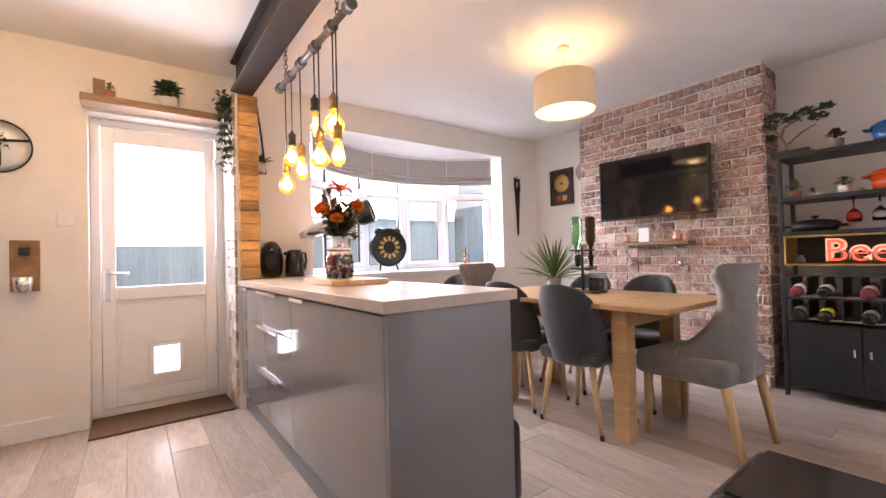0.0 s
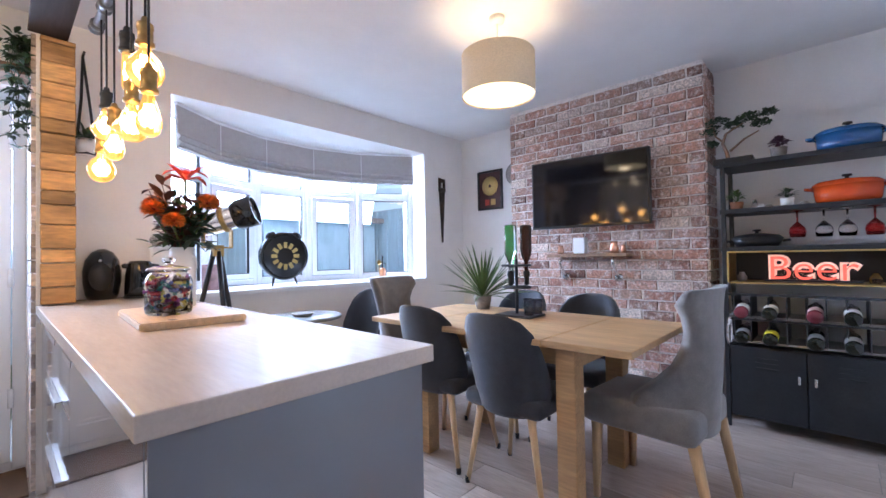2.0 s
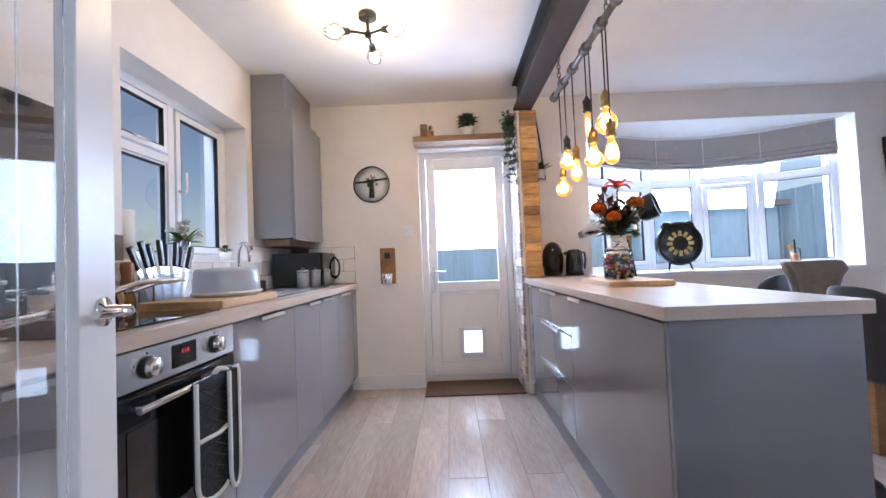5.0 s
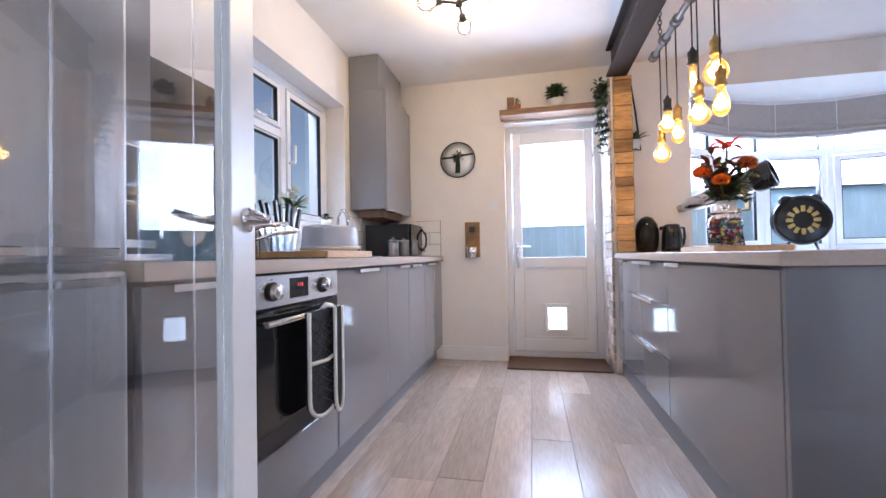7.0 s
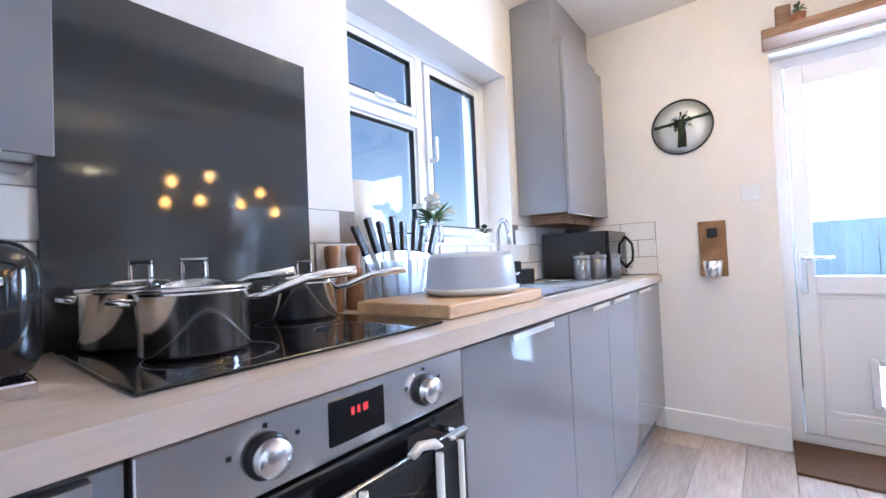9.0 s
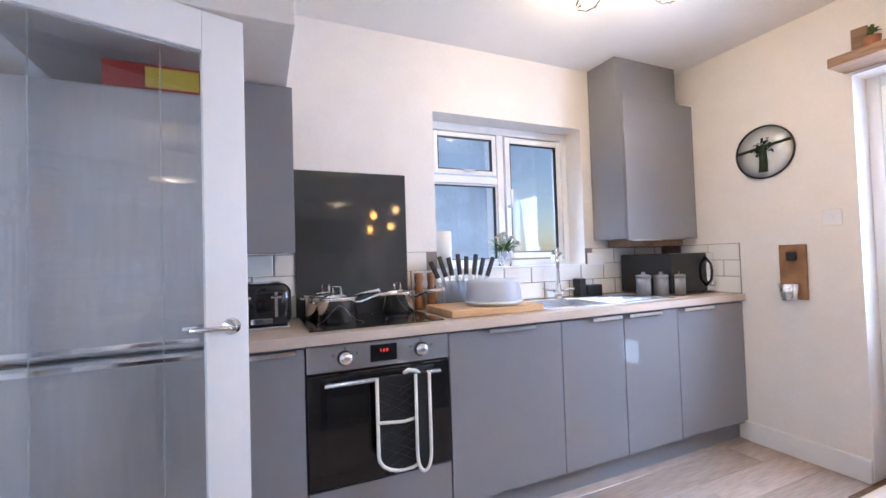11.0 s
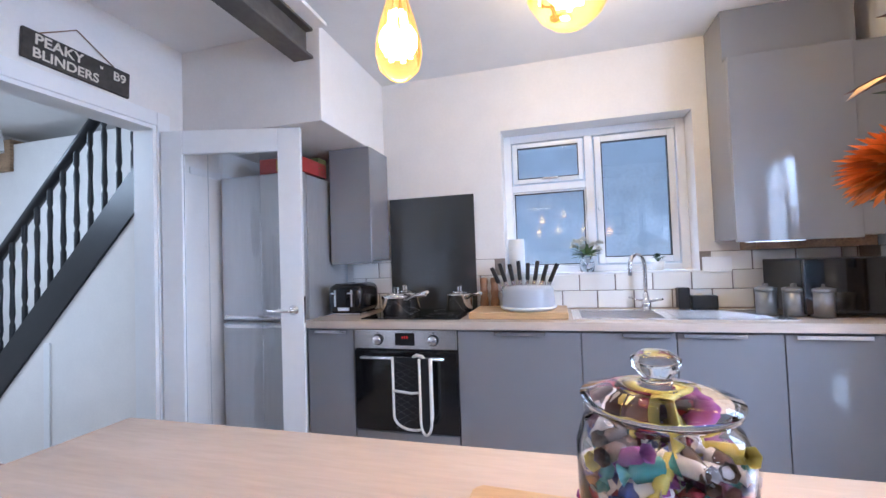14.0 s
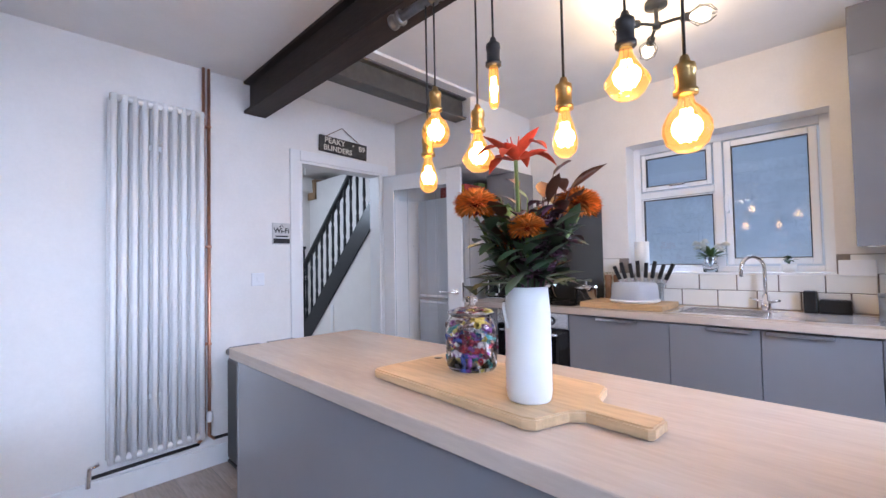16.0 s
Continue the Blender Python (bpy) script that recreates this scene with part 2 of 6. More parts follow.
# west wall with the kitchen window opening
WY0, WY1, WZ0, WZ1 = 1.80, 2.905, 1.12, 2.06
structure("wall_west", boxes((XW - NT, XW, -3.0, WY0, 0, CH), (XW - NT, XW, WY1, YN, 0, CH), (XW - NT, XW, WY0, WY1, 0, WZ0), (XW - NT, XW, WY0, WY1, WZ1, CH)), PAINT, "cream white painted kitchen wall", "wall")
# north wall with back door and bay openings
DX0, DX1, DZ = 0.68, 1.49, 2.06
BX0, BX1, BZ0, BZ1 = 2.15, 4.465, 0.905, 2.22
structure("wall_north", boxes((XW - NT, DX0, YN, YN + NT, 0, CH), (DX0, DX1, YN, YN + NT, DZ, CH), (DX1, BX0, YN, YN + NT, 0, CH), (BX0, BX1, YN, YN + NT, 0, BZ0 - .03), (BX0, BX1, YN, YN + NT, BZ1, CH), (BX1, XE + .3, YN, YN + NT, 0, CH)), PAINT, "cream white painted wall with back door and bay window", "wall")
structure("wall_east", boxes((XE, XE + .3, -0.1, YN, 0, CH)), PAINT, "cream white painted dining room wall", "wall")
# south wall with the hall doorway
HX0, HX1, HZ = 0.50, 1.235, 2.0
structure("wall_south", boxes((HX1, XE, YS - .12, YS, 0, CH), (XW, HX0, YS - .12, YS, 0, CH), (HX0, HX1, YS - .12, YS, HZ, CH)), PAINT, "white painted wall with the hall doorway", "wall")
structure("wall_hall", boxes((2.5, 2.6, -3.0, YS - .12, 0, 2.6), (-1.4, 2.6, -3.2, -3.0, 0, 2.6), (-1.4, XW - NT, -3.0, YS, 0, 2.6)), PAINT, "pale hallway wall behind the stairs", "wall")
# boxed-in bulkhead over the fridge
structure("bulkhead", boxes((XW, 0.33, YS, 0.985, 1.975, CH), w=0.004), PAINT, "white boxed-in bulkhead above the fridge", "wall")
# chimney breast core
structure("chimney_breast", boxes((4.745, XE, 1.14, 2.74, 0, CH)), MORTAR, "brick-faced chimney breast with pale mortar", "wall")

for nm, d in (("baseboard_north", (0.10, DX0 - .004, YN - .018, YN, 0, .12)), ("baseboard_bay", (2.10, XE, YN - .018, YN, 0, .12)),
              ("baseboard_east", (XE - .018, XE, 2.74, YN - .02, 0, .12)), ("baseboard_alcove", (XE - .018, XE, YS + .02, 1.14, 0, .12)),
              ("baseboard_south", (HX1 + .08, XE - .02, YS, YS + .018, 0, .12)), ("baseboard_breast", (4.706, 4.72, 1.15, 1.35, 0, .09))):
    structure(nm, boxes(d, w=0.004), TRIM, "white painted skirting board", "baseboard")

# doorway trim
trim = structure("trim_doorway", boxes((HX1, HX1 + .075, YS, YS + .018, 0, HZ + .075), (HX0 - .075, HX0, YS, YS + .018, 0, HZ + .075), (HX0, HX1, YS, YS + .018, HZ, HZ + .075), w=.004), TRIM, "white painted architrave round the hall doorway", "trim")
structure("door_lining", boxes((HX1 - .02, HX1 - .001, YS - .125, YS + .01, 0, HZ - .001), (HX0 + .001, HX0 + .02, YS - .125, YS + .01, 0, HZ - .001), (HX0 + .02, HX1 - .02, YS - .125, YS + .01, HZ - .02, HZ - .001)), TRIM, "white door lining", "trim")


def handle_lever(parent, m, s=1):
    bm = lathe([(0.0, 0), (.026, 0), (.026, .006), (.012, .008), (.010, .045), (0, .045)], 20)
    tube([(0, 0, .042), (.02 * s, 0, .05), (.05 * s, .002, .052), (.12 * s, .004, .046)], .009, 8, bm, taper=.007)
    return part("door_handle", bm, CHROME, parent, "chrome lever handle", m)


# glazed internal door, standing open into the kitchen
def glazed_door():
    d = thing("door_1", "white internal door with one clear glass pane, standing open", "door", pose(0.462, 0.112, 0.0, 0, 0, 106))
    tagged(d, kind="structure")
    W, T, H = .735, .035, 1.97
    part("door_frame", boxes((0, .11, -T, 0, .008, H), (W - .12, W, -T, 0, .008, H), (.11, W - .12, -T, 0, H - .125, H), (.11, W - .12, -T, 0, .008, .21), w=.003), TRIM, d)
    p = part("pane", boxes((.112, W - .122, -T / 2 - .003, -T / 2 + .003, .212, H - .127)), PANE, d, "clear glass pane")
    p.visible_shadow = False
    for x in (.235, W - .225):
        part("etched_line", boxes((x, x + .004, -T / 2 + .0032, -T / 2 + .0042, .214, H - .129)), ETCH, p, "etched line in the glass")
    handle_lever(d, pose(W - .05, 0, 1.0, -90, 0, 0), -1)
    handle_lever(d, pose(W - .05, -T, 1.0, 90, 0, 0), -1)
    part("latch_plate", boxes((W - .001, W + .002, -T + .006, -.006, .93, 1.07)), STEEL, d)
    return d


glazed_door()


# white back door with glazed top and a pet flap
def back_door():
    d = thing("door_2", "white uPVC back door with glazed upper half and pet flap", "door", pose(DX0, YN + .135, 0))
    tagged(d, kind="structure")
    W, H = DX1 - DX0, DZ
    part("outer_frame", boxes((0, .055, 0, .07, .02, H), (W - .055, W, 0, .07, .02, H), (.055, W - .055, 0, .07, H - .055, H), (.055, W - .055, 0, .07, .02, .06), w=.004), GLOSSWHITE, d)
    a, b = .06, W - .06
    leaf = part("door_leaf", boxes((a, a + .075, -.012, .045, .065, H - .06), (b - .075, b, -.012, .045, .065, H - .06), (a + .075, b - .075, -.012, .045, H - .165, H - .06), (a + .075, b - .075, -.012, .045, .80, .89), (a + .075, b - .075, -.012, .045, .065, .17), w=.004), GLOSSWHITE, d)
    part("panel", boxes((a + .075, b - .075, .004, .03, .17, .80)), GLOSSWHITE, d)
    part("panel_moulding", boxes((a + .085, b - .085, -.004, .01, .18, .195), (a + .085, b - .085, -.004, .01, .775, .79), (a + .085, a + .10, -.004, .01, .195, .775), (b - .10, b - .085, -.004, .01, .195, .775), w=.003), GLOSSWHITE, d)
    p = part("pane", boxes((a + .075, b - .075, .012, .018, .89, H - .165)), PANE, d, "clear glass pane")
    p.visible_shadow = False
    fl = part("pet_flap", boxes((.315, .345, -.03, .01, .235, .48), (.50, .53, -.03, .01, .235, .48), (.345, .50, -.03, .01, .45, .48), (.345, .50, -.03, .01, .235, .262), w=.006), GLOSSWHITE, d, "white plastic pet flap")
    # The pane emits by itself in place of daylight shining through.
    q = part("flap_pane", boxes((.345, .50, -.012, -.006, .262, .45)), material("frosted_flap_glow", (0.85, 0.92, 1), 0.3, trans=0.6, emit=1.6, emit_color=(0.72, 0.86, 1)), fl, "translucent flap, its daylight put in as glow")
    bm = boxes((.075, .105, -.022, -.010, .80, 1.02), w=.004)
    tube([(.09, -.012, .985), (.09, -.06, .985), (.10, -.065, .985), (.21, -.06, .985)], .009, 8, bm)
    part("door_handle", bm, STEEL, d, "steel lever handle with backplate")
    for z in (.35, 1.0, 1.75):
        part("hinge", lathe([(0, 0), (.012, 0), (.012, .10), (0, .10)], 12, pose(W - .06, -.012, z)), GLOSSWHITE, d)
    return d


back_door()
solid("door_mat", boxes((DX0 + .003, DX1 - .003, YN - .27, YN + .13, .0, .014), w=.003), MATBROWN, "brown coir door mat at the back door", "mat")
structure("door_sill", boxes((DX0 + .002, DX1 - .002, YN + .135, YN + NT, 0, .019)), GLOSSWHITE, "white threshold of the back door", "trim")


# kitchen window
def casement(parent, x0, x1, z0, z1, nm="casement", fr=.045, y=0.0):
    """A sash in the x-z plane under a window."""
    s = part(nm, boxes((x0, x0 + fr, y, y + .05, z0, z1), (x1 - fr, x1, y, y + .05, z0, z1), (x0 + fr, x1 - fr, y, y + .05, z1 - fr, z1), (x0 + fr, x1 - fr, y, y + .05, z0, z0 + fr), w=.005), GLOSSWHITE, parent)
    bd = part("gasket", boxes((x0 + fr, x0 + fr + .005, y + .002, y + .03, z0 + fr, z1 - fr), (x1 - fr - .005, x1 - fr, y + .002, y + .03, z0 + fr, z1 - fr), (x0 + fr + .005, x1 - fr - .005, y + .002, y + .03, z1 - fr - .005, z1 - fr), (x0 + fr + .005, x1 - fr - .005, y + .002, y + .03, z0 + fr, z0 + fr + .005)), BLACK, s)
    p = part("pane", boxes((x0 + fr + .004, x1 - fr - .004, y + .018, y + .024, z0 + fr + .004, z1 - fr - .004)), PANE, s, "clear glass pane")
    p.visible_shadow = False
    return s


w = thing("window_1", "white uPVC kitchen window with top light and side casement", "window", pose(XW - .15, WY0, WZ0, 0, 0, 90))
tagged(w, kind="structure")
WW, WH = WY1 - WY0, WZ1 - WZ0
part("window_frame", boxes((0, .05, 0, .06, 0, WH), (WW - .05, WW, 0, .06, 0, WH), (.05, WW - .05, 0, .06, 0, .05), (.05, WW - .05, 0, .06, WH - .05, WH), (.52, .57, 0, .06, .05, WH - .05), (.05, .52, 0, .06, .555, .60), w=.004), GLOSSWHITE, w)
casement(w, .06, .51, .61, WH - .06, "top_light", .03, -.006)
casement(w, .05, .52, .05, .555, "fixed_light", .012, .012)
casement(w, .58, WW - .06, .06, WH - .06, "side_casement", .04, -.006)
part("window_handle", boxes((.588, .604, -.05, -.006, .40, .42), (.586, .606, -.056, -.044, .41, .52), w=.004), GLOSSWHITE, w)
part("window_handle", boxes((.25, .35, -.03, -.006, .625, .64), w=.004), STEEL, w)
structure("window_sill_1", boxes((XW - .14, XW + .005, WY0, WY1, WZ0 - .001, WZ0 + .014), w=.003), GLOSSWHITE, "white tiled window sill", "sill")

# bay window: five facets
BY = YN + .20
ARC = []
sag, half = 0.47, (BX1 - BX0) / 2
rad = (half * half + sag * sag) / (2 * sag)
a0 = math.asin(half / rad)
for i in range(6):
    a = -a0 + 2 * a0 * (0, .17, .365, .565, .77, 1)[i]
    ARC.append(Vector(((BX0 + BX1) / 2 + rad * math.sin(a), BY + rad * math.cos(a) - (rad - sag), 0)))


def arc_slab(z0, z1, y_in, grow=0.0):
    bm = bmesh.new()
    out = [p + Vector((0, grow, 0)) for p in ARC]
    lo = [bm.verts.new((p.x, p.y, z0)) for p in out] + [bm.verts.new((BX1, y_in, z0)), bm.verts.new((BX0, y_in, z0))]
    hi = [bm.verts.new((v.co.x, v.co.y, z1)) for v in lo]
    bm.faces.new(lo), bm.faces.new(list(reversed(hi)))
    for i in range(len(lo)):
        j = (i + 1) % len(lo)
        bm.faces.new((lo[i], hi[i], hi[j], lo[j]))
    return bm


structure("bay_sill", arc_slab(BZ0 - .03, BZ0, YN - .03, .05), TRIM, "deep white painted sill of the bay", "sill")
structure("bay_base", arc_slab(-.1, BZ0 - .031, YN + NT + .001, .08), PAINT, "white painted wall under the bay", "wall")
structure("bay_ceiling", arc_slab(BZ1, BZ1 + .12, YN + NT + .001, .12), CEIL, "white painted ceiling of the bay", "ceiling")
structure("bay_return", boxes((BX0 - .1, BX0 - .001, YN + NT, YN + NT + .05, BZ0, BZ1), (BX1 + .001, BX1 + .1, YN + NT, YN + NT + .05, BZ0, BZ1)), PAINT, "white bay reveal", "wall")
for i in range(5):
    p, q = ARC[i], ARC[i + 1]
    L = (q - p).length
    ang = math.degrees(math.atan2(q.y - p.y, q.x - p.x))
    w = thing("window_%d" % (i + 2), "white uPVC bay window light with top vent", "window", pose(p.x, p.y, BZ0, 0, 0, ang))
    tagged(w, kind="structure", group="bay window lights")
    H = BZ1 - BZ0
    part("window_frame", boxes((0, .04, 0, .07, 0, H), (L - .04, L, 0, .07, 0, H), (.04, L - .04, 0, .07, 0, .05), (.04, L - .04, 0, .07, H - .05, H), (.04, L - .04, 0, .07, .84, .885), w=.004), GLOSSWHITE, w)
    if i % 2 == 1:
        casement(w, .045, L - .045, .055, .835, "casement", .045, -.008)
    else:
        casement(w, .04, L - .04, .05, .84, "fixed_light", .014, .012)
    casement(w, .04, L - .04, .885, H - .05, "top_light", .02, .004)
    # roman blind of this light
    b = thing("roman_blind", "grey linen roman blind drawn up in folds", "blind", pose(p.x, p.y, BZ0, 0, 0, ang) @ pose(0, -.10, 0), group="roman blinds of the bay")
    bm = bmesh.new()
    prof = [(0, 1.29), (-.004, 1.16), (-.006, 1.10), (-.035, 1.075), (-.012, 1.052), (-.036, 1.035), (-.012, 1.012), (-.030, .995), (.004, .985), (.012, 1.02), (.012, 1.29)]
    x0, x1 = (.005, L - .005)
    a = [bm.verts.new((x0, y, z)) for y, z in prof]
    c = [bm.verts.new((x1, y, z)) for y, z in prof]
    for k in range(len(prof)):
        n = (k + 1) % len(prof)
        bm.faces.new((a[k], a[n], c[n], c[k]))
    bm.faces.new(a), bm.faces.new(list(reversed(c)))
    part("fabric", bm, BLINDFAB, b)
    part("headrail", boxes((x0, x1, -.004, .02, 1.291, 1.312)), GLOSSWHITE, b)
    part("cord", tube([(L - .003, -.03, 1.29), (L - .003, -.03, 1.02)], .003, 6), GLOSSWHITE, b)

# beams
bm = boxes((1.478, 1.625, YS, YN - .30, 2.255, 2.275), (1.478, 1.625, YS, YN - .30, 2.455, 2.474), (1.515, 1.585, YS, YN - .30, 2.275, 2.455), w=.003)
structure("beam", bm, BEAMBROWN, "dark brown exposed steel beam between kitchen and dining room", "beam")
bm = boxes((.34, 1.477, .84, .955, 2.295, 2.31), (.34, 1.477, .84, .955, 2.44, 2.455), (.34, 1.477, .88, .915, 2.31, 2.44), w=.003)
structure("beam_grey", bm, material("grey_painted_steel", (0.10, 0.095, 0.09), 0.5, 0.3, grain=0.15, scale=25, blotch=0.2, bump=0.1), "grey painted steel beam under the ceiling", "beam")
structure("ceiling_step", boxes((.331, 1.476, .80, 1.03, 2.456, 2.4745)), CEIL, "white plaster strip along the grey beam", "ceiling")

# pier clad with sleeper blocks
PIER = structure("pier", boxes((1.51, 1.65, YN - .28, YN, 0, 2.255)), PAINT, "white pier between back door and counter", "wall")
z, n = .92, 0
random.seed(4)
while z < 2.24:
    hgt = random.choice((.07, .085, .10, .12))
    if z + hgt > 2.25:
        hgt = 2.25 - z
    if hgt > .02:
        d = random.uniform(0, .014)
        part("sleeper_block", boxes((1.525 - d * .3, 1.652 + d * .2, YN - .315 - d, YN - .281, z + .002, z + hgt - .002), w=.004, seg=1), SLEEPER, PIER, m=Matrix.Identity(4))
    z += hgt
bm = bmesh.new()
random.seed(7)
z = 0.02
while z < 2.2:
    y = YN - .275
    while y < YN - .01:
        wd = random.uniform(.05, .12)
        box(bm, 1.492, 1.509, y + .003, min(y + wd, YN - .004) - .002, z + .003, z + .062)
        y += wd
    z += .066
part("stone_slip", bm, material("pale_stone_slip", (0.50, 0.42, 0.37), 0.9, grain=0.3, scale=40, blotch=0.4, per=0.4, bump=0.5), PIER, "pale rough stone cladding")
PIER.children[-1]["kind"] = "stuff"


# ---- kitchen run along the west wall ----
CX = 0.10      # cabinet fronts
CT0, CT1 = .875, .915


def edge_pull(parent, y0, y1, z):
    """A slim metal pull on the top edge of a door that faces +x."""
    part("handle", boxes((CX + .001, CX + .022, y0, y1, z - .003, z), (CX + .019, CX + .022, y0, y1, z - .016, z - .003)), STEEL, parent, "slim brushed steel edge pull")


def base_unit(y0, y1, pull):
    c = thing("base_cabinet", "grey gloss base cabinet under the pale worktop", "cabinet", group="kitchen base cabinets")
    part("body", boxes((XW + .03, CX - .022, y0 + .001, y1 - .001, .10, CT0 - .001)), GREYMATT, c)
    d = part("door", boxes((CX - .02, CX, y0 + .002, y1 - .002, .125, CT0 - .012), w=.0015, seg=1), GREYGLOSS, c)
    if pull:
        edge_pull(d, pull[0], pull[1], CT0 - .0115)
    return c


base_unit(.72, 1.012, (.78, .98))
base_unit(1.606, 2.216, (1.80, 2.05))
base_unit(2.216, 2.63, (2.40, 2.60))
base_unit(2.63, 3.045, (2.655, 2.90))
base_unit(3.045, 3.642, (3.08, 3.34))
solid("plinth", boxes((CX - .07, CX - .055, .72, 3.64, 0, .10)), GREYMATT, "dark grey recessed kitchen plinth", "plinth")

# worktop with a cut-out for the sink
SX0, SX1, SY0, SY1 = -.36, .02, 2.20, 3.13
solid("worktop", boxes((XW + .004, CX + .02, .71, SY0, CT0, CT1), (XW + .004, CX + .02, SY1, 3.642, CT0, CT1), (XW + .004, SX0, SY0, SY1, CT0, CT1), (SX1, CX + .02, SY0, SY1, CT0, CT1)), WORKTOP, "pale oak-effect laminate kitchen worktop", "worktop")

# steel sink with drainer
sk = thing("sink", "stainless steel sink with ribbed drainer", "sink")
z = CT1 + .003
bm = boxes((SX0 - .012, SX0 + .03, SY0 - .012, SY1 + .012, z - .003, z), (SX1 - .03, SX1 + .012, SY0 - .012, SY1 + .012, z - .003, z), (SX0 + .03, SX1 - .03, SY0 - .012, SY0 + .03, z - .003, z), (SX0 + .03, SX1 - .03, SY1 - .02, SY1 + .012, z - .003, z), (SX0 + .03, SX1 - .03, 2.62, SY1 - .02, z - .008, z - .004))
part("rim", bm, STEEL, sk)
for i in range(9):
    part("drainer_rib", boxes((SX0 + .055 + i * .032, SX0 + .063 + i * .032, 2.68, 3.08, z - .004, z - .001)), STEEL, sk)
b = boxes((SX0 + .028, SX0 + .03, SY0 + .03, 2.62, .74, z - .002), (SX1 - .03, SX1 - .028, SY0 + .03, 2.62, .74, z - .002), (SX0 + .03, SX1 - .03, SY0 + .028, SY0 + .03, .74, z - .002), (SX0 + .03, SX1 - .03, 2.618, 2.62, .74, z - .002), (SX0 + .03, SX1 - .03, SY0 + .03, 2.618, .738, .74))
part("bowl", b, STEEL, sk)
part("waste", lathe([(0, 0), (.035, 0), (.04, .004), (.02, .003), (0, .003)], 20, pose(-.17, 2.40, .74)), CHROME, sk)

# tap
tp = thing("tap", "chrome swan-neck mixer tap", "tap", pose(-.385, 2.60, CT1, 0, 0, -40))
bm = lathe([(0, 0), (.026, 0), (.026, .05), (.018, .055), (.018, .09), (0, .09)], 18)
part("base", bm, CHROME, tp)
pts = [(0, 0, .08), (0, 0, .24)] + [(.075 - .075 * math.cos(a), 0, .24 + .075 * math.sin(a)) for a in [math.pi * k / 10 for k in range(1, 11)]] + [(.15, 0, .20)]
part("spout", smooth(tube(pts, .011, 10)), CHROME, tp)
for s in (-1, 1):
    part("lever", tube([(0, .02 * s, .05), (0, .055 * s, .055), (.01, .10 * s, .065)], .009, 8, taper=.006), CHROME, tp)

# wall tiles
TW = structure("splashback_tiles", boxes((XW + .0005, XW + .004, .72, WY0, CT1, 1.235), (XW + .0005, XW + .004, WY0, WY1, CT1, WZ0 - .002), (XW + .0005, XW + .004, WY1, 3.64, CT1, 1.235)), GROUT, "white metro tiles with grey grout", "tiles")
TMESH = {}


def tile(y0, y1, z0, z1, host):
    key = (round(y1 - y0, 3), round(z1 - z0, 3))
    if key not in TMESH:
        TMESH[key] = mesh("tile", boxes((0, .007, 0, key[0], 0, key[1]), w=.003, seg=1), TILE)
    o = new("tile", TMESH[key])
    o.parent = host
    o.location = (XW + .004, y0, z0)


for r in range(3):
    z0 = CT1 + .003 + r * .1055
    y = .722 - (.10 if r % 2 else 0)
    while y < 3.64:
        a, b = max(y, .722), min(y + .2, 3.638)
        if b - a > .03:
            zt = z0 + .1025
            if not (1.79 < (a + b) / 2 < 2.92 and zt > WZ0 + .001):
                tile(a, b - .0035, z0, zt, TW)
            elif WZ0 - z0 > .03:
                tile(a, b - .0035, z0, WZ0 - .002, TW)
        y += .2035
# short return on the north wall
TN = structure("splashback_return", boxes((XW + .012, .10, YN - .004, YN - .0005, CT1, 1.235)), GROUT, "white metro tiles beside the worktop end", "tiles")
for r in range(3):
    for k in range(3):
        a = .10 - .2 * (k + 1) + (.1 if r % 2 else 0)
        b = min(a + .1965, .098)
        if a > XW + .012:
            part("tile", boxes((a, b, YN - .011, YN - .004, CT1 + .003 + r * .1055, CT1 + .1055 + r * .1055), w=.003, seg=1), TILE, TN)

solid("glass_splashback", boxes((XW + .0125, XW + .019, 1.022, 1.612, CT1 + .001, 1.665), w=.001, seg=1), SPLASH, "dark grey glass splashback behind the hob", "splashback")

# oven
ov = thing("oven", "built-in stainless steel oven with black glass door", "oven", pose(0, 0, 0))
y0, y1 = 1.015, 1.603
part("body", boxes((XW + .05, CX - .022, y0, y1, .12, CT0 - .002)), BLACK, ov)
cp = part("control_panel", boxes((CX - .02, CX + .004, y0 + .002, y1 - .002, .765, CT0 - .008), w=.002, seg=1), STEEL, ov, "brushed steel control panel")
dr = part("door", boxes((CX - .02, CX + .004, y0 + .002, y1 - .002, .325, .757), w=.003, seg=1), BLACKGLASS, ov, "black glass oven door")
part("window", boxes((CX + .0041, CX + .006, y0 + .07, y1 - .07, .40, .67)), BLACKGLOSS, dr)
part("drawer_front", boxes((CX - .02, CX, y0 + .002, y1 - .002, .125, .318), w=.0015, seg=1), GREYGLOSS, ov, "grey gloss filler panel")
bm = tube([(CX + .045, y0 + .06, .725), (CX + .045, y1 - .06, .725)], .009, 10)
for y in (y0 + .08, y1 - .08):
    tube([(CX + .003, y, .725), (CX + .045, y, .725)], .007, 8, bm)
part("handle", bm, STEEL, ov, "steel oven door handle")
part("display", boxes((CX + .0041, CX + .0065, 1.26, 1.37, .785, .852)), BLACKGLASS, cp)
RED = material("red_display", (0.5, 0.02, 0.02), 0.4, emit=0.3, emit_color=(1, .05, .05))
part("digits", boxes((CX + .0066, CX + .0071, 1.30, 1.306, .822, .834), (CX + .0066, CX + .0071, 1.312, 1.318, .822, .834), (CX + .0066, CX + .0071, 1.324, 1.334, .822, .834)), RED, cp)
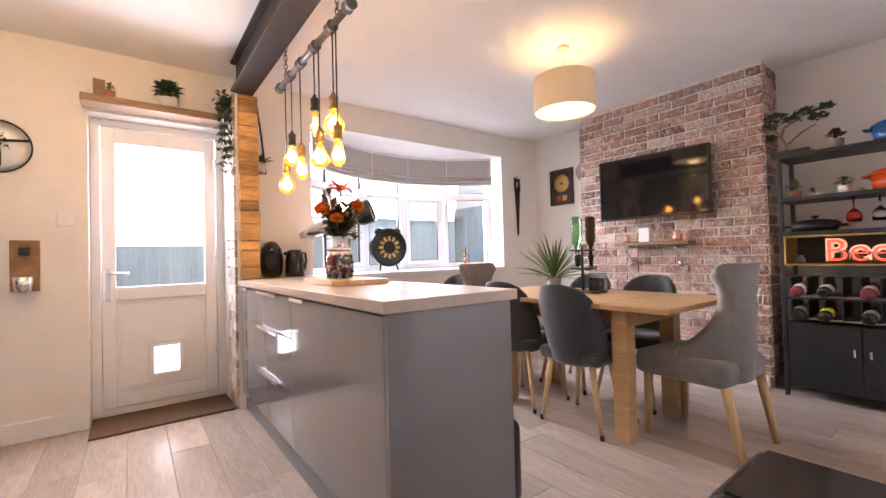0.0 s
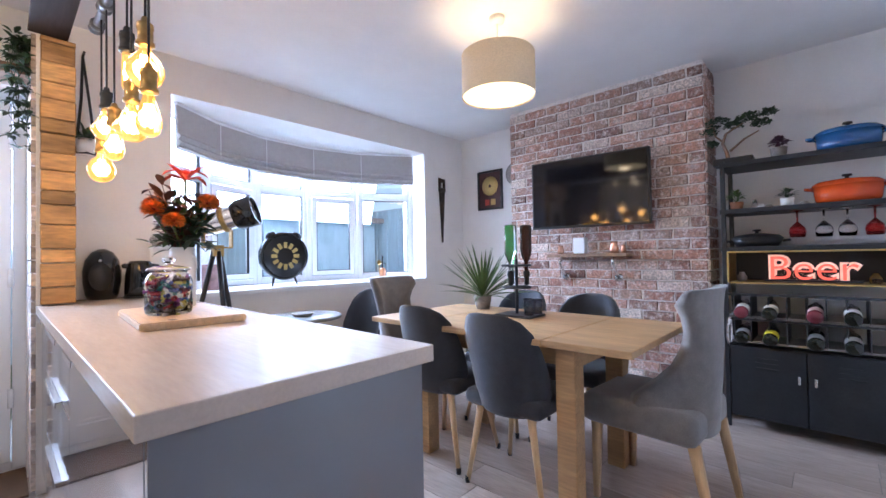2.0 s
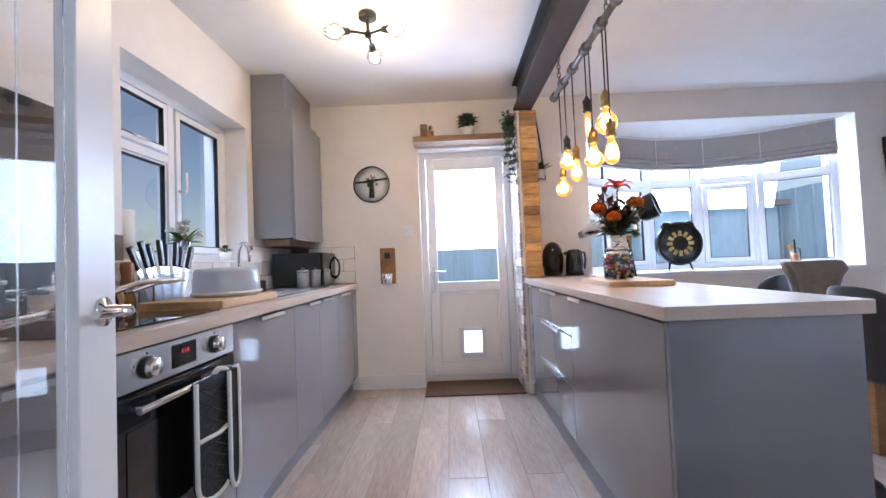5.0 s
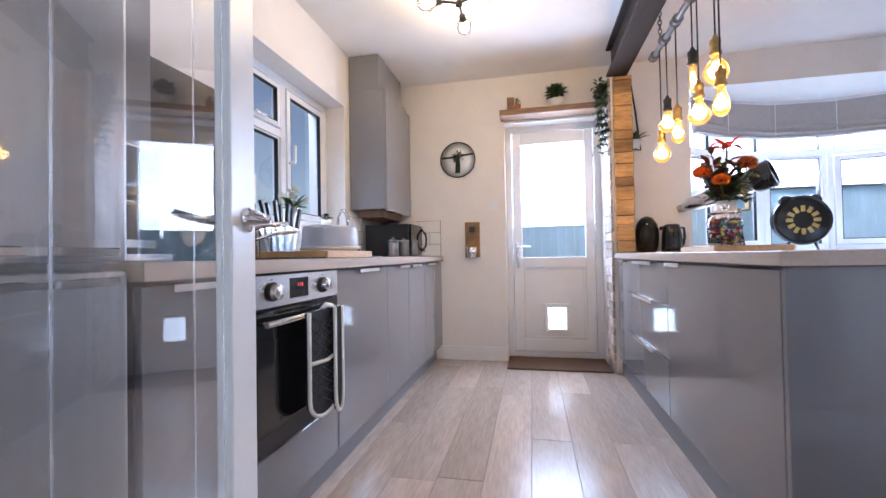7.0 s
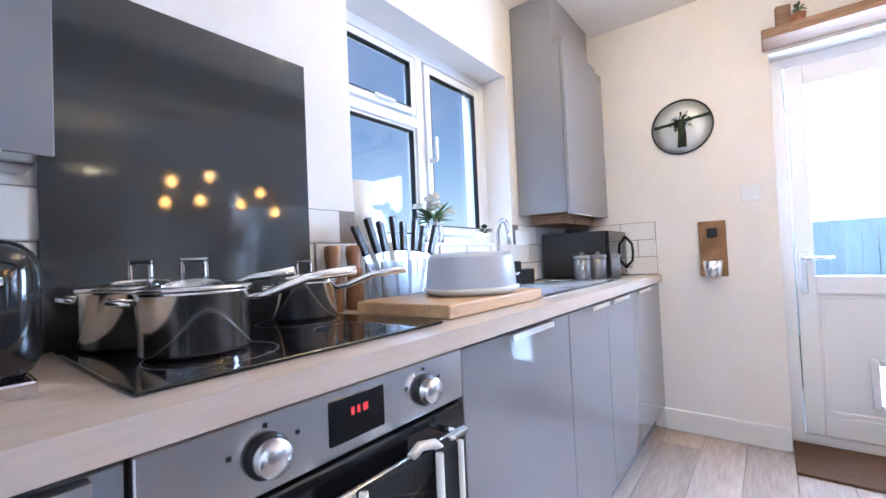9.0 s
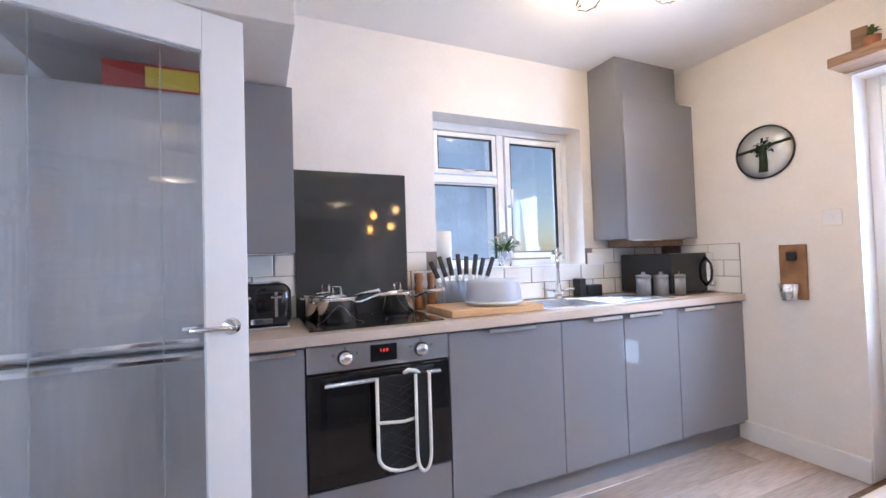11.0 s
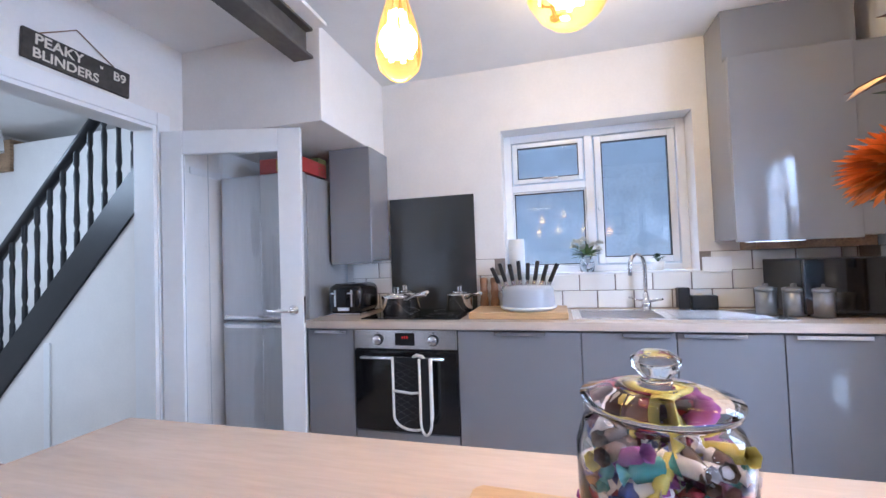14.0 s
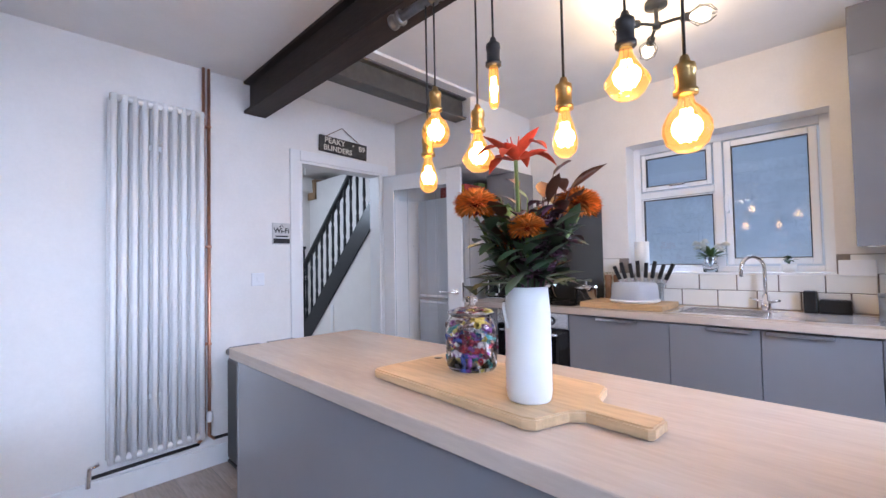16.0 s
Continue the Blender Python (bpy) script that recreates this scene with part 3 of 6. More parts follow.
for y in (1.16, 1.475):
    bm = lathe([(.024, 0), (.024, .026), (.0225, .029), (0, .029)], 28)
    part("knob", bm, STEEL, cp, "round oven knob", pose(CX + .004, y, .815, 0, 90, 0))
    part("knob_collar", lathe([(.030, 0), (.030, .008), (.0245, .010)], 28), BLACK, cp, "", pose(CX + .004, y, .815, 0, 90, 0))
    for dy, dz in ((-.047, .828), (.047, .828), (0, .853)):
        part("dial_mark", boxes((CX + .0041, CX + .0048, y + dy - .003, y + dy + .003, dz - .003, dz + .003)), BLACK, cp)

# padded oven gloves hanging over the oven handle
gl = thing("oven_gloves", "black quilted double oven gloves with white piping", "oven gloves")
QUILT = material("black_quilted_cotton", (0.012, 0.012, 0.014), 0.9, grain=0.2, scale=200, bump=0.3)
PIPING = material("white_cotton_piping", (0.72, 0.68, 0.62), 0.85, grain=0.06, scale=150)
for k, (gx, lift) in enumerate(((CX + .058, 0.0), (CX + .074, .045))):
    ya, yb, zb, zt = (1.42 if k else 1.268), 1.478, .365 - lift * .3, .735
    out = [(ya, zt), (ya, zb + .07)] + [((ya + yb) / 2 - (yb - ya) / 2 * math.cos(a), zb + .07 - .07 * math.sin(a)) for a in [math.pi * i / 10 for i in range(1, 10)]] + [(yb, zb + .07), (yb, zt)]
    bm = bmesh.new()
    fr = [bm.verts.new((gx + .009, y, zz)) for y, zz in out]
    bk = [bm.verts.new((gx - .004, y, zz)) for y, zz in out]
    bm.faces.new(fr), bm.faces.new(list(reversed(bk)))
    for i in range(len(out)):
        j = (i + 1) % len(out)
        bm.faces.new((fr[i], fr[j], bk[j], bk[i]))
    pad = part("pad", bm, QUILT, gl)
    part("piping", tube([(gx + .009, y, zz) for y, zz in out], .007, 8), PIPING, pad, "white piping")
    if not k:
        part("pocket_edge", tube([(gx + .014, ya, .565), (gx + .016, (ya + yb) / 2, .555), (gx + .014, yb, .568)], .007, 8), PIPING, pad)
        for i in range(9):
            for e in (-1, 1):
                z = .42 + i * .035
                part("stitch", tube([(gx + .0093, ya + .012, z - e * .05 if z - e * .05 < .72 else .72), (gx + .0093, yb - .012, min(.72, z + e * .05))], .0016, 4), BLACK, pad)
part("loop", tube([(CX + .055, 1.38, .735), (CX + .058, 1.40, .748), (CX + .062, 1.43, .742), (CX + .07, 1.45, .72)], .009, 8), PIPING, gl)

# hob and pans
hb = thing("hob", "black glass ceramic hob set in the worktop", "hob")
part("glass", boxes((XW + .06, .050, 1.033, 1.612, CT1 + .001, CT1 + .007), w=.002, seg=1), BLACKGLASS, hb)
ZH = CT1 + .0075
RING = material("grey_hob_marking", (0.10, 0.10, 0.10), 0.3)
for x, y, r in ((-.09, 1.18, .10), (-.30, 1.19, .075), (-.09, 1.46, .075), (-.30, 1.47, .10)):
    part("cook_zone", lathe([(r - .003, 0), (r, .0005), (r, 0)], 40, pose(x, y, ZH - .0006)), RING, hb)


def saucepan(x, y, r, h, ang, long_handle=True):
    p = thing("saucepan", "polished stainless steel saucepan with glass lid", "saucepan", pose(x, y, ZH, 0, 0, ang), group="saucepans on the hob")
    part("pan", lathe([(0, 0), (r - .006, 0), (r, .008), (r, h - .004), (r + .004, h), (r - .003, h), (r - .003, .012), (0, .01)], 40), PANSTEEL, p)
    lid = part("lid", lathe([(r + .002, h + .001), (r + .003, h + .006), (r - .006, h + .009), (r * .5, h + .018), (0, h + .022), (0, h + .018), (r * .5, h + .014), (r - .008, h + .004)], 36), PANE, p, "domed glass lid")
    part("lid_rim", lathe([(r - .007, h + .002), (r + .005, h + .001), (r + .005, h + .007), (r - .007, h + .0095)], 36), PANSTEEL, lid)
    part("lid_knob", boxes((-.022, -.014, -.007, .007, h + .02, h + .05), (.014, .022, -.007, .007, h + .02, h + .05), (-.022, .022, -.007, .007, h + .05, h + .057), w=.003), CHROME, lid)
    if long_handle:
        part("handle", tube([(r - .002, 0, h - .02), (r + .03, 0, h - .014), (r + .10, 0, h + .012), (r + .19, 0, h + .022)], .007, 8, taper=.010), PANSTEEL, p, "long steel handle")
    part("side_handle", tube([(-r + .002, -.03, h - .018), (-r - .03, -.026, h - .012), (-r - .036, 0, h - .010), (-r - .03, .026, h - .012), (-r + .002, .03, h - .018)], .005, 8), PANSTEEL, p)
    return p


saucepan(-.145, 1.175, .085, .103, 58)
saucepan(-.345, 1.155, .10, .105, 48)
saucepan(-.345, 1.52, .082, .095, 40)


def mill(x, y):
    m = solid("pepper_mill", lathe([(0, 0), (.028, 0), (.028, .05), (.022, .085), (.024, .11), (.026, .115), (.026, .12), (.021, .135), (.026, .175), (.024, .20), (0, .204)], 20), material("walnut_mill", (0.25, 0.12, 0.055), .4, grain=.15, scale=20, stretch=(6, 6, 1), blotch=.1), "turned walnut salt and pepper mill", "mill", pose(x, y, CT1), group="salt and pepper mills")
    return m


mill(-.415, 1.665), mill(-.40, 1.735)

# chopping board with cake box and knife block on it
solid("chopping_board", boxes((-.30, .035, 1.655, 2.165, CT1 + .001, CT1 + .036), w=.005), material("beech_block", (.50, .31, .15), .5, grain=.12, scale=14, stretch=(7, 1, 7), blotch=.15), "thick wooden chopping board by the hob", "chopping board")
ck = thing("cake_box", "round white cake box with translucent lid", "cake box", pose(-.11, 1.96, CT1 + .037))
part("base", lathe([(0, 0), (.13, 0), (.15, .012), (.15, .022), (0, .022)], 36), POTWHITE, ck)
part("lid", lathe([(.14, .02), (.142, .03), (.136, .11), (.125, .125), (0, .13), (0, .127), (.123, .121), (.133, .11), (.138, .02)], 36), material("frosted_plastic", (.90, .93, 1.0), .3, trans=.65), ck, "frosted plastic lid")
kb = thing("knife_block", "clear knife block full of black-handled knives", "knife block", pose(-.365, 1.92, CT1 + .001))
part("stand", boxes((-.04, .04, -.13, .13, 0, .012), (-.035, -.028, -.13, .13, .012, .15), (.028, .035, -.13, .13, .012, .15), w=.002, seg=1), material("smoked_acrylic", (.8, .85, .9), .05, trans=.85), kb)
for i in range(8):
    a = -24 + i * 48 / 7
    m = pose(.008 * (i % 2), -.085 + i * .024, .012, -a, -4, 0)
    kn = part("blade", boxes((-.001, .001, -.012, .012, 0, .17)), STEEL, kb, "steel blade", m)
    part("handle", boxes((-.009, .009, -.012, .013, .17, .275 + .015 * (i % 2)), w=.005), BLACK, kn, "black knife handle")

# toaster
to = thing("toaster", "black retro four-slice toaster with chrome trim", "toaster", pose(-.20, .865, CT1 + .001))
bm = boxes((-.14, .14, -.115, .115, .012, .195), w=.045, seg=5)
part("shell", smooth(bm), BLACKGLOSS, to)
part("base", boxes((-.13, .13, -.105, .105, 0, .02), w=.004), CHROME, to)
for y in (-.055, .055):
    part("lever_slot", boxes((.139, .1425, y - .006, y + .006, .06, .16)), STEEL, to)
    part("lever", boxes((.142, .162, y - .02, y + .02, .135, .147), w=.004), CHROME, to)
    part("slot", boxes((-.10, .10, y - .016, y + .016, .1935, .1965)), BLACK, to)
part("badge", boxes((.1405, .1425, -.04, .04, .035, .055), w=.001, seg=1), CHROME, to)

# microwave, canisters, sponge holder, window sill things
mw = thing("microwave", "black and steel microwave oven on the worktop", "microwave", pose(-.235, 3.43, CT1 + .001))
part("case", boxes((-.20, .17, -.235, .185, .012, .265), w=.006), BLACK, mw)
part("door", boxes((.171, .19, -.235, .10, .014, .263), w=.003, seg=1), BLACKGLASS, mw, "mirrored black door")
part("panel", boxes((.171, .19, .102, .185, .014, .263), w=.003, seg=1), STEEL, mw)
part("handle", tube([(.19, .09, .05), (.225, .092, .09), (.23, .093, .14), (.225, .092, .19), (.19, .09, .235)], .008, 8), BLACKGLOSS, mw)
part("dial", lathe([(.018, 0), (.018, .018), (0, .02)], 18), STEEL, mw, "", pose(.19, .145, .06, 0, 90, 0))
for y in (-.2, .15):
    part("foot", lathe([(0, 0), (.015, 0), (.015, .012), (0, .012)], 10, pose(.12, y, 0)), BLACK, mw)
GUN = material("gunmetal", (.22, .22, .225), .35, .7, grain=.06, scale=40)
for i, (x, y) in enumerate(((-.10, 3.11), (-.045, 3.20), (.005, 3.285))):
    cn = thing("storage_canister", "dark grey metal storage canister with lid", "canister", pose(x - .06, y - .02, CT1 + .004), group="row of canisters")
    part("can", lathe([(0, 0), (.043, 0), (.043, .115), (0, .115)], 24), GUN, cn)
    part("lid", lathe([(.045, .112), (.046, .116), (.046, .128), (.03, .132), (.012, .134), (.012, .148), (0, .15)], 24), GUN, cn)
sp = thing("sponge_holder", "black soap dispenser and sponge caddy by the sink", "sink caddy", pose(-.415, 2.80, CT1 + .001))
part("caddy", boxes((-.03, .04, .03, .16, 0, .075), w=.008), BLACK, sp)
part("dispenser", boxes((-.03, .035, -.035, .025, 0, .12), w=.008), BLACK, sp)
sw = thing("sill_switch", "white double socket plate beside the window", "socket", pose(XW + .012, 2.985, 1.16))
part("plate", boxes((0, .010, -.073, .073, -.043, .043), w=.003), GLOSSWHITE, sw)

# boiler cupboard with flue boxing
wc = thing("wall_cabinet", "grey gloss boiler cupboard with slim steel pull", "cabinet")
X1 = -.165
part("body", boxes((XW + .005, X1 - .021, 2.985, 3.635, 1.285, 2.20)), GREYGLOSS, wc)
d = part("door", boxes((X1 - .019, X1, 2.985, 3.50, 1.272, 2.205), w=.0015, seg=1), GREYGLOSS, wc)
part("filler", boxes((X1 - .03, X1 - .008, 3.503, 3.638, 1.285, 2.20)), GREYGLOSS, wc)
part("handle", boxes((X1 + .001, X1 + .018, 3.02, 3.26, 1.268, 1.272)), STEEL, d, "slim steel pull")
solid("flue_boxing", boxes((XW + .004, X1 - .06, 2.985, 3.55, 2.201, CH - .002)), GREYGLOSS, "grey boxing above the boiler cupboard", "panel")
# Brown panel put in for the shaded gap under the boiler cupboard.
solid("pipe_boxing", boxes((XW + .02, X1 - .09, 3.10, 3.60, 1.235, 1.284)), RUSTIC, "brown panel put in for the shadow gap under the cupboard", "panel")

# wall cabinet beside the splashback and panel above the fridge side
uc = thing("wall_cabinet", "tall grey gloss wall cabinet above the toaster", "cabinet")
part("body", boxes((XW + .005, -.20, .722, 1.005, 1.255, 1.972)), GREYGLOSS, uc)
d = part("door", boxes((-.198, -.18, .722, 1.005, 1.235, 1.972), w=.0015, seg=1), GREYGLOSS, uc)
part("handle", boxes((-.179, -.163, .76, .95, 1.231, 1.235)), STEEL, d, "slim steel pull")

# fridge
fr = thing("fridge_freezer", "tall silver fridge freezer in the alcove", "fridge", pose(0, 0, 0))
SILVER = material("silver_painted_steel", (.52, .53, .55), .28, .6, grain=.03, scale=60, stretch=(8, 8, 1), blotch=.04)
part("body", boxes((XW + .03, .035, .13, .695, .02, 1.78), w=.004), SILVER, fr)
for z0, z1 in ((.06, .90), (.915, 1.79)):
    d = part("door", boxes((.04, .10, .13, .695, z0, z1), w=.010), SILVER, fr)
    part("handle", boxes((.095, .104, .15, .675, *((z1 - .03, z1 - .012) if z0 < .5 else (z0 + .012, z0 + .03))), w=.003), CHROME, d, "recessed chrome grip")
bx = thing("food_box", "red and yellow printed cardboard box lying on the fridge", "box", pose(-.05, .535, 1.796))
part("carton", boxes((-.15, .12, -.14, .15, 0, .09), w=.002, seg=1), material("red_card", (.32, .035, .03), .5, grain=.1, scale=40), bx)
part("panel", boxes((.1205, .1215, -.02, .14, .01, .08)), material("yellow_card", (.55, .42, .06), .5), bx, "yellow printed panel")
bx2 = thing("jar_box", "green carton on top of the fridge", "box", pose(-.16, .655, 1.796))
part("carton", boxes((-.05, .05, -.03, .03, 0, .12), w=.002, seg=1), material("green_card", (.12, .17, .05), .5, grain=.2, scale=40), bx2)

# ---- island ----
IX0, IX1, IY0, IY1 = 1.51, 2.092, 1.22, 3.36
isl = thing("island", "grey gloss kitchen island with drawers", "kitchen island")
part("body", boxes((IX0 + .055, IX1 - .04, IY0 + .06, IY1, .0, CT0 - .001)), GREYMATT, isl)
part("end_panel", boxes((IX0 + .02, IX1 - .02, IY0 + .02, IY0 + .04, .002, CT0 - .001), w=.0015, seg=1), GREYGLOSS, isl)
part("back_panel", boxes((IX1 - .038, IX1 - .02, IY0 + .042, IY1, .002, CT0 - .001), w=.0015, seg=1), GREYGLOSS, isl)


def island_front(y0, y1, z0, z1, pull, nm):
    d = part(nm, boxes((IX0 + .02, IX0 + .038, y0 + .002, y1 - .002, z0, z1), w=.0015, seg=1), GREYGLOSS, isl)
    if pull:
        a, b = pull
        part("handle", boxes((IX0 + .002, IX0 + .0195, a, b, z1 + .0005, z1 + .004), (IX0 + .002, IX0 + .005, a, b, z1 - .014, z1 + .0005)), STEEL, d, "slim steel edge pull")


island_front(3.05, IY1, .12, CT0 - .012, (3.12, 3.30), "door")
for z0, z1 in ((.12, .39), (.395, .655), (.66, CT0 - .012)):
    island_front(2.20, 3.05, z0, z1, (2.42, 2.84), "drawer")
island_front(IY0 + .042, 2.20, .12, CT0 - .012, (1.98, 2.18), "door")
part("plinth", boxes((IX0 + .04, IX0 + .054, IY0 + .06, IY1, 0, .115)), GREYMATT, isl)
solid("island_worktop", boxes((IX0, IX1, IY0, YN - .282, CT0, CT1), (1.653, IX1, YN - .282, YN - .002, CT0, CT1), w=.003, seg=2), WORKTOP, "pale oak-effect laminate island worktop", "worktop")
part("return_end", boxes((1.66, IX1 - .04, IY1 + .001, YN - .003, 0, CT0 - .001)), GREYMATT, isl)


# ---- pendants over the island ----
def text_mesh(name, body, size, mat, depth=.003, bold=0.0):
    c = bpy.data.curves.new(name, 'FONT')
    c.body, c.size, c.extrude, c.offset = body, size, depth, bold
    c.align_x, c.align_y = 'CENTER', 'CENTER'
    o = bpy.data.objects.new(name, c)
    scene.collection.objects.link(o)
    bpy.context.view_layer.update()
    me = bpy.data.meshes.new_from_object(o)
    bpy.data.objects.remove(o)
    me.materials.clear()
    me.materials.append(mat)
    return me


def text_part(name, body, size, mat, parent, m, label="", depth=.002, bold=0.0):
    o = new(name, text_mesh(name, body, size, mat, depth, bold))
    o.parent = parent
    o.matrix_basis = m
    if label:
        o["label"] = label
    return o


PX, PZ = 1.675, 2.15
rail = thing("pendant_rail", "industrial grey pipe rail hung on chains over the island", "light rail")
part("pipe", tube([(PX, 1.76, PZ), (PX, 2.84, PZ)], .017, 12), GALV, rail)
for y in (1.77, 1.98, 2.2, 2.42, 2.62, 2.83):
    part("fitting", lathe([(0, -.03), (.024, -.03), (.028, -.026), (.028, -.016), (.023, -.012), (.023, .012), (.028, .016), (.028, .026), (.024, .03), (0, .03)], 14), GALV, rail, "", pose(PX, y, PZ, 90, 0, 0))
for y in (1.90, 2.70):
    bm = bmesh.new()
    zz = PZ + .02
    k = 0
    while zz < CH:
        ring = [(0, .010 * math.cos(a), zz + .016 + .018 * math.sin(a)) if k % 2 else (.010 * math.cos(a), 0, zz + .016 + .018 * math.sin(a)) for a in [2 * math.pi * i / 8 for i in range(9)]]
        tube([(PX + p[0], y + p[1], p[2]) for p in ring], .003, 5, bm)
        zz += .027
        k += 1
    part("chain", bm, GALV, rail, "steel hanging chain")

PROFILES = {
    "globe": [(.013, 0), (.018, -.02), (.036, -.038), (.047, -.062), (.048, -.080), (.040, -.104), (.022, -.120), (0, -.125)],
    "teardrop": [(.013, 0), (.016, -.02), (.024, -.045), (.031, -.075), (.032, -.092), (.027, -.112), (.014, -.124), (0, -.127)],
    "diamond": [(.013, 0), (.017, -.022), (.034, -.055), (.050, -.080), (.051, -.088), (.038, -.110), (.024, -.122), (0, -.126)],
    "tube": [(.012, 0), (.014, -.012), (.015, -.03), (.015, -.115), (.010, -.128), (0, -.132)],
}


def pendant(y, z, shape, brass):
    """z is the height of the bulb's middle."""
    p = thing("pendant_light", "amber %s filament bulb on a dark cord, lit" % shape, "pendant light", pose(PX, y, z + .065), group="filament pendants over the island")
    part("cord", tube([(0, 0, .07), (0, 0, PZ - .012 - z - .065)], .0035, 6), BLACK, p)
    part("socket", lathe([(0, .085), (.008, .084), (.012, .07), (.021, .064), (.022, .05), (.020, .046), (.020, .012), (.024, .010), (.024, .0), (.014, -.004), (0, -.004)], 18), BRASS if brass else BLACKMETAL, p, "aged brass lamp holder" if brass else "dark metal lamp holder")
    g = part("bulb", lathe(PROFILES[shape], 24), AMBER, p, "amber glass bulb")
    g.visible_shadow = False
    bm = bmesh.new()
    n = 6
    for i in range(n):
        a = 2 * math.pi * i / n
        c, s = math.cos(a), math.sin(a)
        r0, r1 = (.007, .014) if shape != "tube" else (.004, .005)
        tube([(r0 * c, r0 * s, -.035), (r1 * c, r1 * s, -.095 if shape != "tube" else -.11)], .0032, 5, bm)
    part("filament", bm, FILAMENT, g, "glowing filament")
    part("stem", lathe([(.006, 0), (.005, -.03), (.003, -.06), (0, -.06)], 8), PANE, g)
    d = bpy.data.lights.new("pendant_glow", 'POINT')
    d.energy, d.color, d.shadow_soft_size = BULB_W, WARM, .03
    o = new("pendant_glow", d)
    o.location = (PX, y, z - .005)


BULB_W = 1.7
for y, z, s, b in ((1.925, 1.537, "teardrop", True), (1.965, 1.685, "globe", True), (2.15, 1.570, "diamond", True), (2.215, 1.755, "tube", False), (2.44, 1.56, "teardrop", True), (2.60, 1.665, "diamond", False), (2.72, 1.515, "globe", True)):
    pendant(y, z, s, b)

# kitchen ceiling light: three caged bulbs on arms
kl = thing("ceiling_light", "black three-arm ceiling light with wire-caged bulbs, lit", "ceiling light", pose(.517, 2.33, CH - .001))
part("rose", lathe([(0, 0), (.05, 0), (.05, -.025), (.02, -.03), (.01, -.035), (.01, -.10), (.02, -.105), (.02, -.13), (0, -.135)], 20), BLACKMETAL, kl)
for k in range(3):
    a = math.radians(90 + 120 * k)
    c, s = math.cos(a), math.sin(a)
    arm = part("arm", tube([(0, 0, -.115), (.07 * c, .07 * s, -.118), (.115 * c, .115 * s, -.125)], .008, 8), BLACKMETAL, kl)
    m = pose(.115 * c, .115 * s, -.125) @ pose(0, 0, 0, 0, 105, math.degrees(a)).to_quaternion().to_matrix().to_4x4()
    part("lamp_holder", lathe([(0, -.01), (.018, -.008), (.02, .03), (0, .032)], 14), BLACKMETAL, arm, "", m)
    b = part("bulb", lathe([(.010, .03), (.014, .04), (.026, .065), (.030, .085), (.022, .106), (0, .114)], 18), BULBWHITE, arm, "lit white bulb", m)
    b.visible_shadow = False
    bm = bmesh.new()
    for i in range(6):
        t = 2 * math.pi * i / 6
        tube([(.02 * math.cos(t), .02 * math.sin(t), .028), (.045 * math.cos(t), .045 * math.sin(t), .065), (.04 * math.cos(t), .04 * math.sin(t), .105), (.012 * math.cos(t), .012 * math.sin(t), .135)], .0016, 5, bm)
    tube([(.045 * math.cos(t), .045 * math.sin(t), .065) for t in [2 * math.pi * i / 12 for i in range(13)]], .0016, 5, bm)
    part("cage", bm, BLACKMETAL, arm, "thin wire cage", m)
    d = bpy.data.lights.new("ceiling_glow", 'POINT')
    d.energy, d.color, d.shadow_soft_size = 6, (1.0, .74, .38), .03
    o = new("ceiling_glow", d)
    o.matrix_world = pose(.517, 2.33, CH - .001) @ m @ pose(0, 0, .08)

# drum shade in the dining room
ds = thing("pendant_lamp", "woven beige drum shade on a short cord, lit", "pendant lamp", pose(3.31, 1.87, 0))
part("ceiling_rose", lathe([(0, CH - .002), (.045, CH - .002), (.04, CH - .03), (.012, CH - .04), (0, CH - .04)], 20), POTWHITE, ds)
part("cord", tube([(0, 0, CH - .03), (0, 0, 2.20)], .004, 6), POTWHITE, ds)
SHADE = material("woven_beige_shade", (.62, .50, .36), .9, grain=.15, scale=120, stretch=(1, 1, 3), bump=.3, emit=.16, emit_color=(1, .74, .40))
part("shade", lathe([(.205, 2.02), (.205, 2.255), (.201, 2.255), (.201, 2.02), (.205, 2.02)], 48), SHADE, ds)
df = part("diffuser", lathe([(0, 2.03), (.2, 2.03), (.2, 2.034), (0, 2.034)], 40), material("glowing_diffuser", (.9, .8, .6), .6, emit=2.6, emit_color=(1, .80, .42)), ds, "lit pale diffuser")
df.visible_shadow = False
part("bulb", lathe([(.01, 2.19), (.02, 2.16), (.028, 2.12), (.02, 2.09), (0, 2.08)], 14), BULBWHITE, ds)
d = bpy.data.lights.new("shade_glow", 'POINT')
d.energy, d.color, d.shadow_soft_size = 5.5, (1.0, .78, .46), .08
new("shade_glow", d).location = (3.31, 1.87, 2.075)

# ---- things on the island ----
BD = Matrix.LocRotScale((1.835, 2.298, CT1 + .001), Euler((0, 0, radians(-3.5))), None)
bd = thing("serving_board", "pale wooden serving board with handle on the island", "serving board", BD)
ACACIA = material("pale_acacia", (.58, .40, .23), .45, grain=.14, scale=10, stretch=(8, 1, 8), blotch=.2)
outline = [(-.14, -.30), (.14, -.30), (.15, -.29), (.15, .215), (.14, .24), (.06, .262), (.038, .285), (.036, .40), (.028, .41), (-.026, .41), (-.034, .40), (-.036, .285), (-.06, .262), (-.14, .24), (-.15, .215), (-.15, -.29)]
bm = bmesh.new()
top = bm.faces.new([bm.verts.new((x, y, .024)) for x, y in outline])
low = bmesh.ops.extrude_face_region(bm, geom=[top])
bmesh.ops.translate(bm, verts=[v for v in low["geom"] if isinstance(v, bmesh.types.BMVert)], vec=(0, 0, -.024))
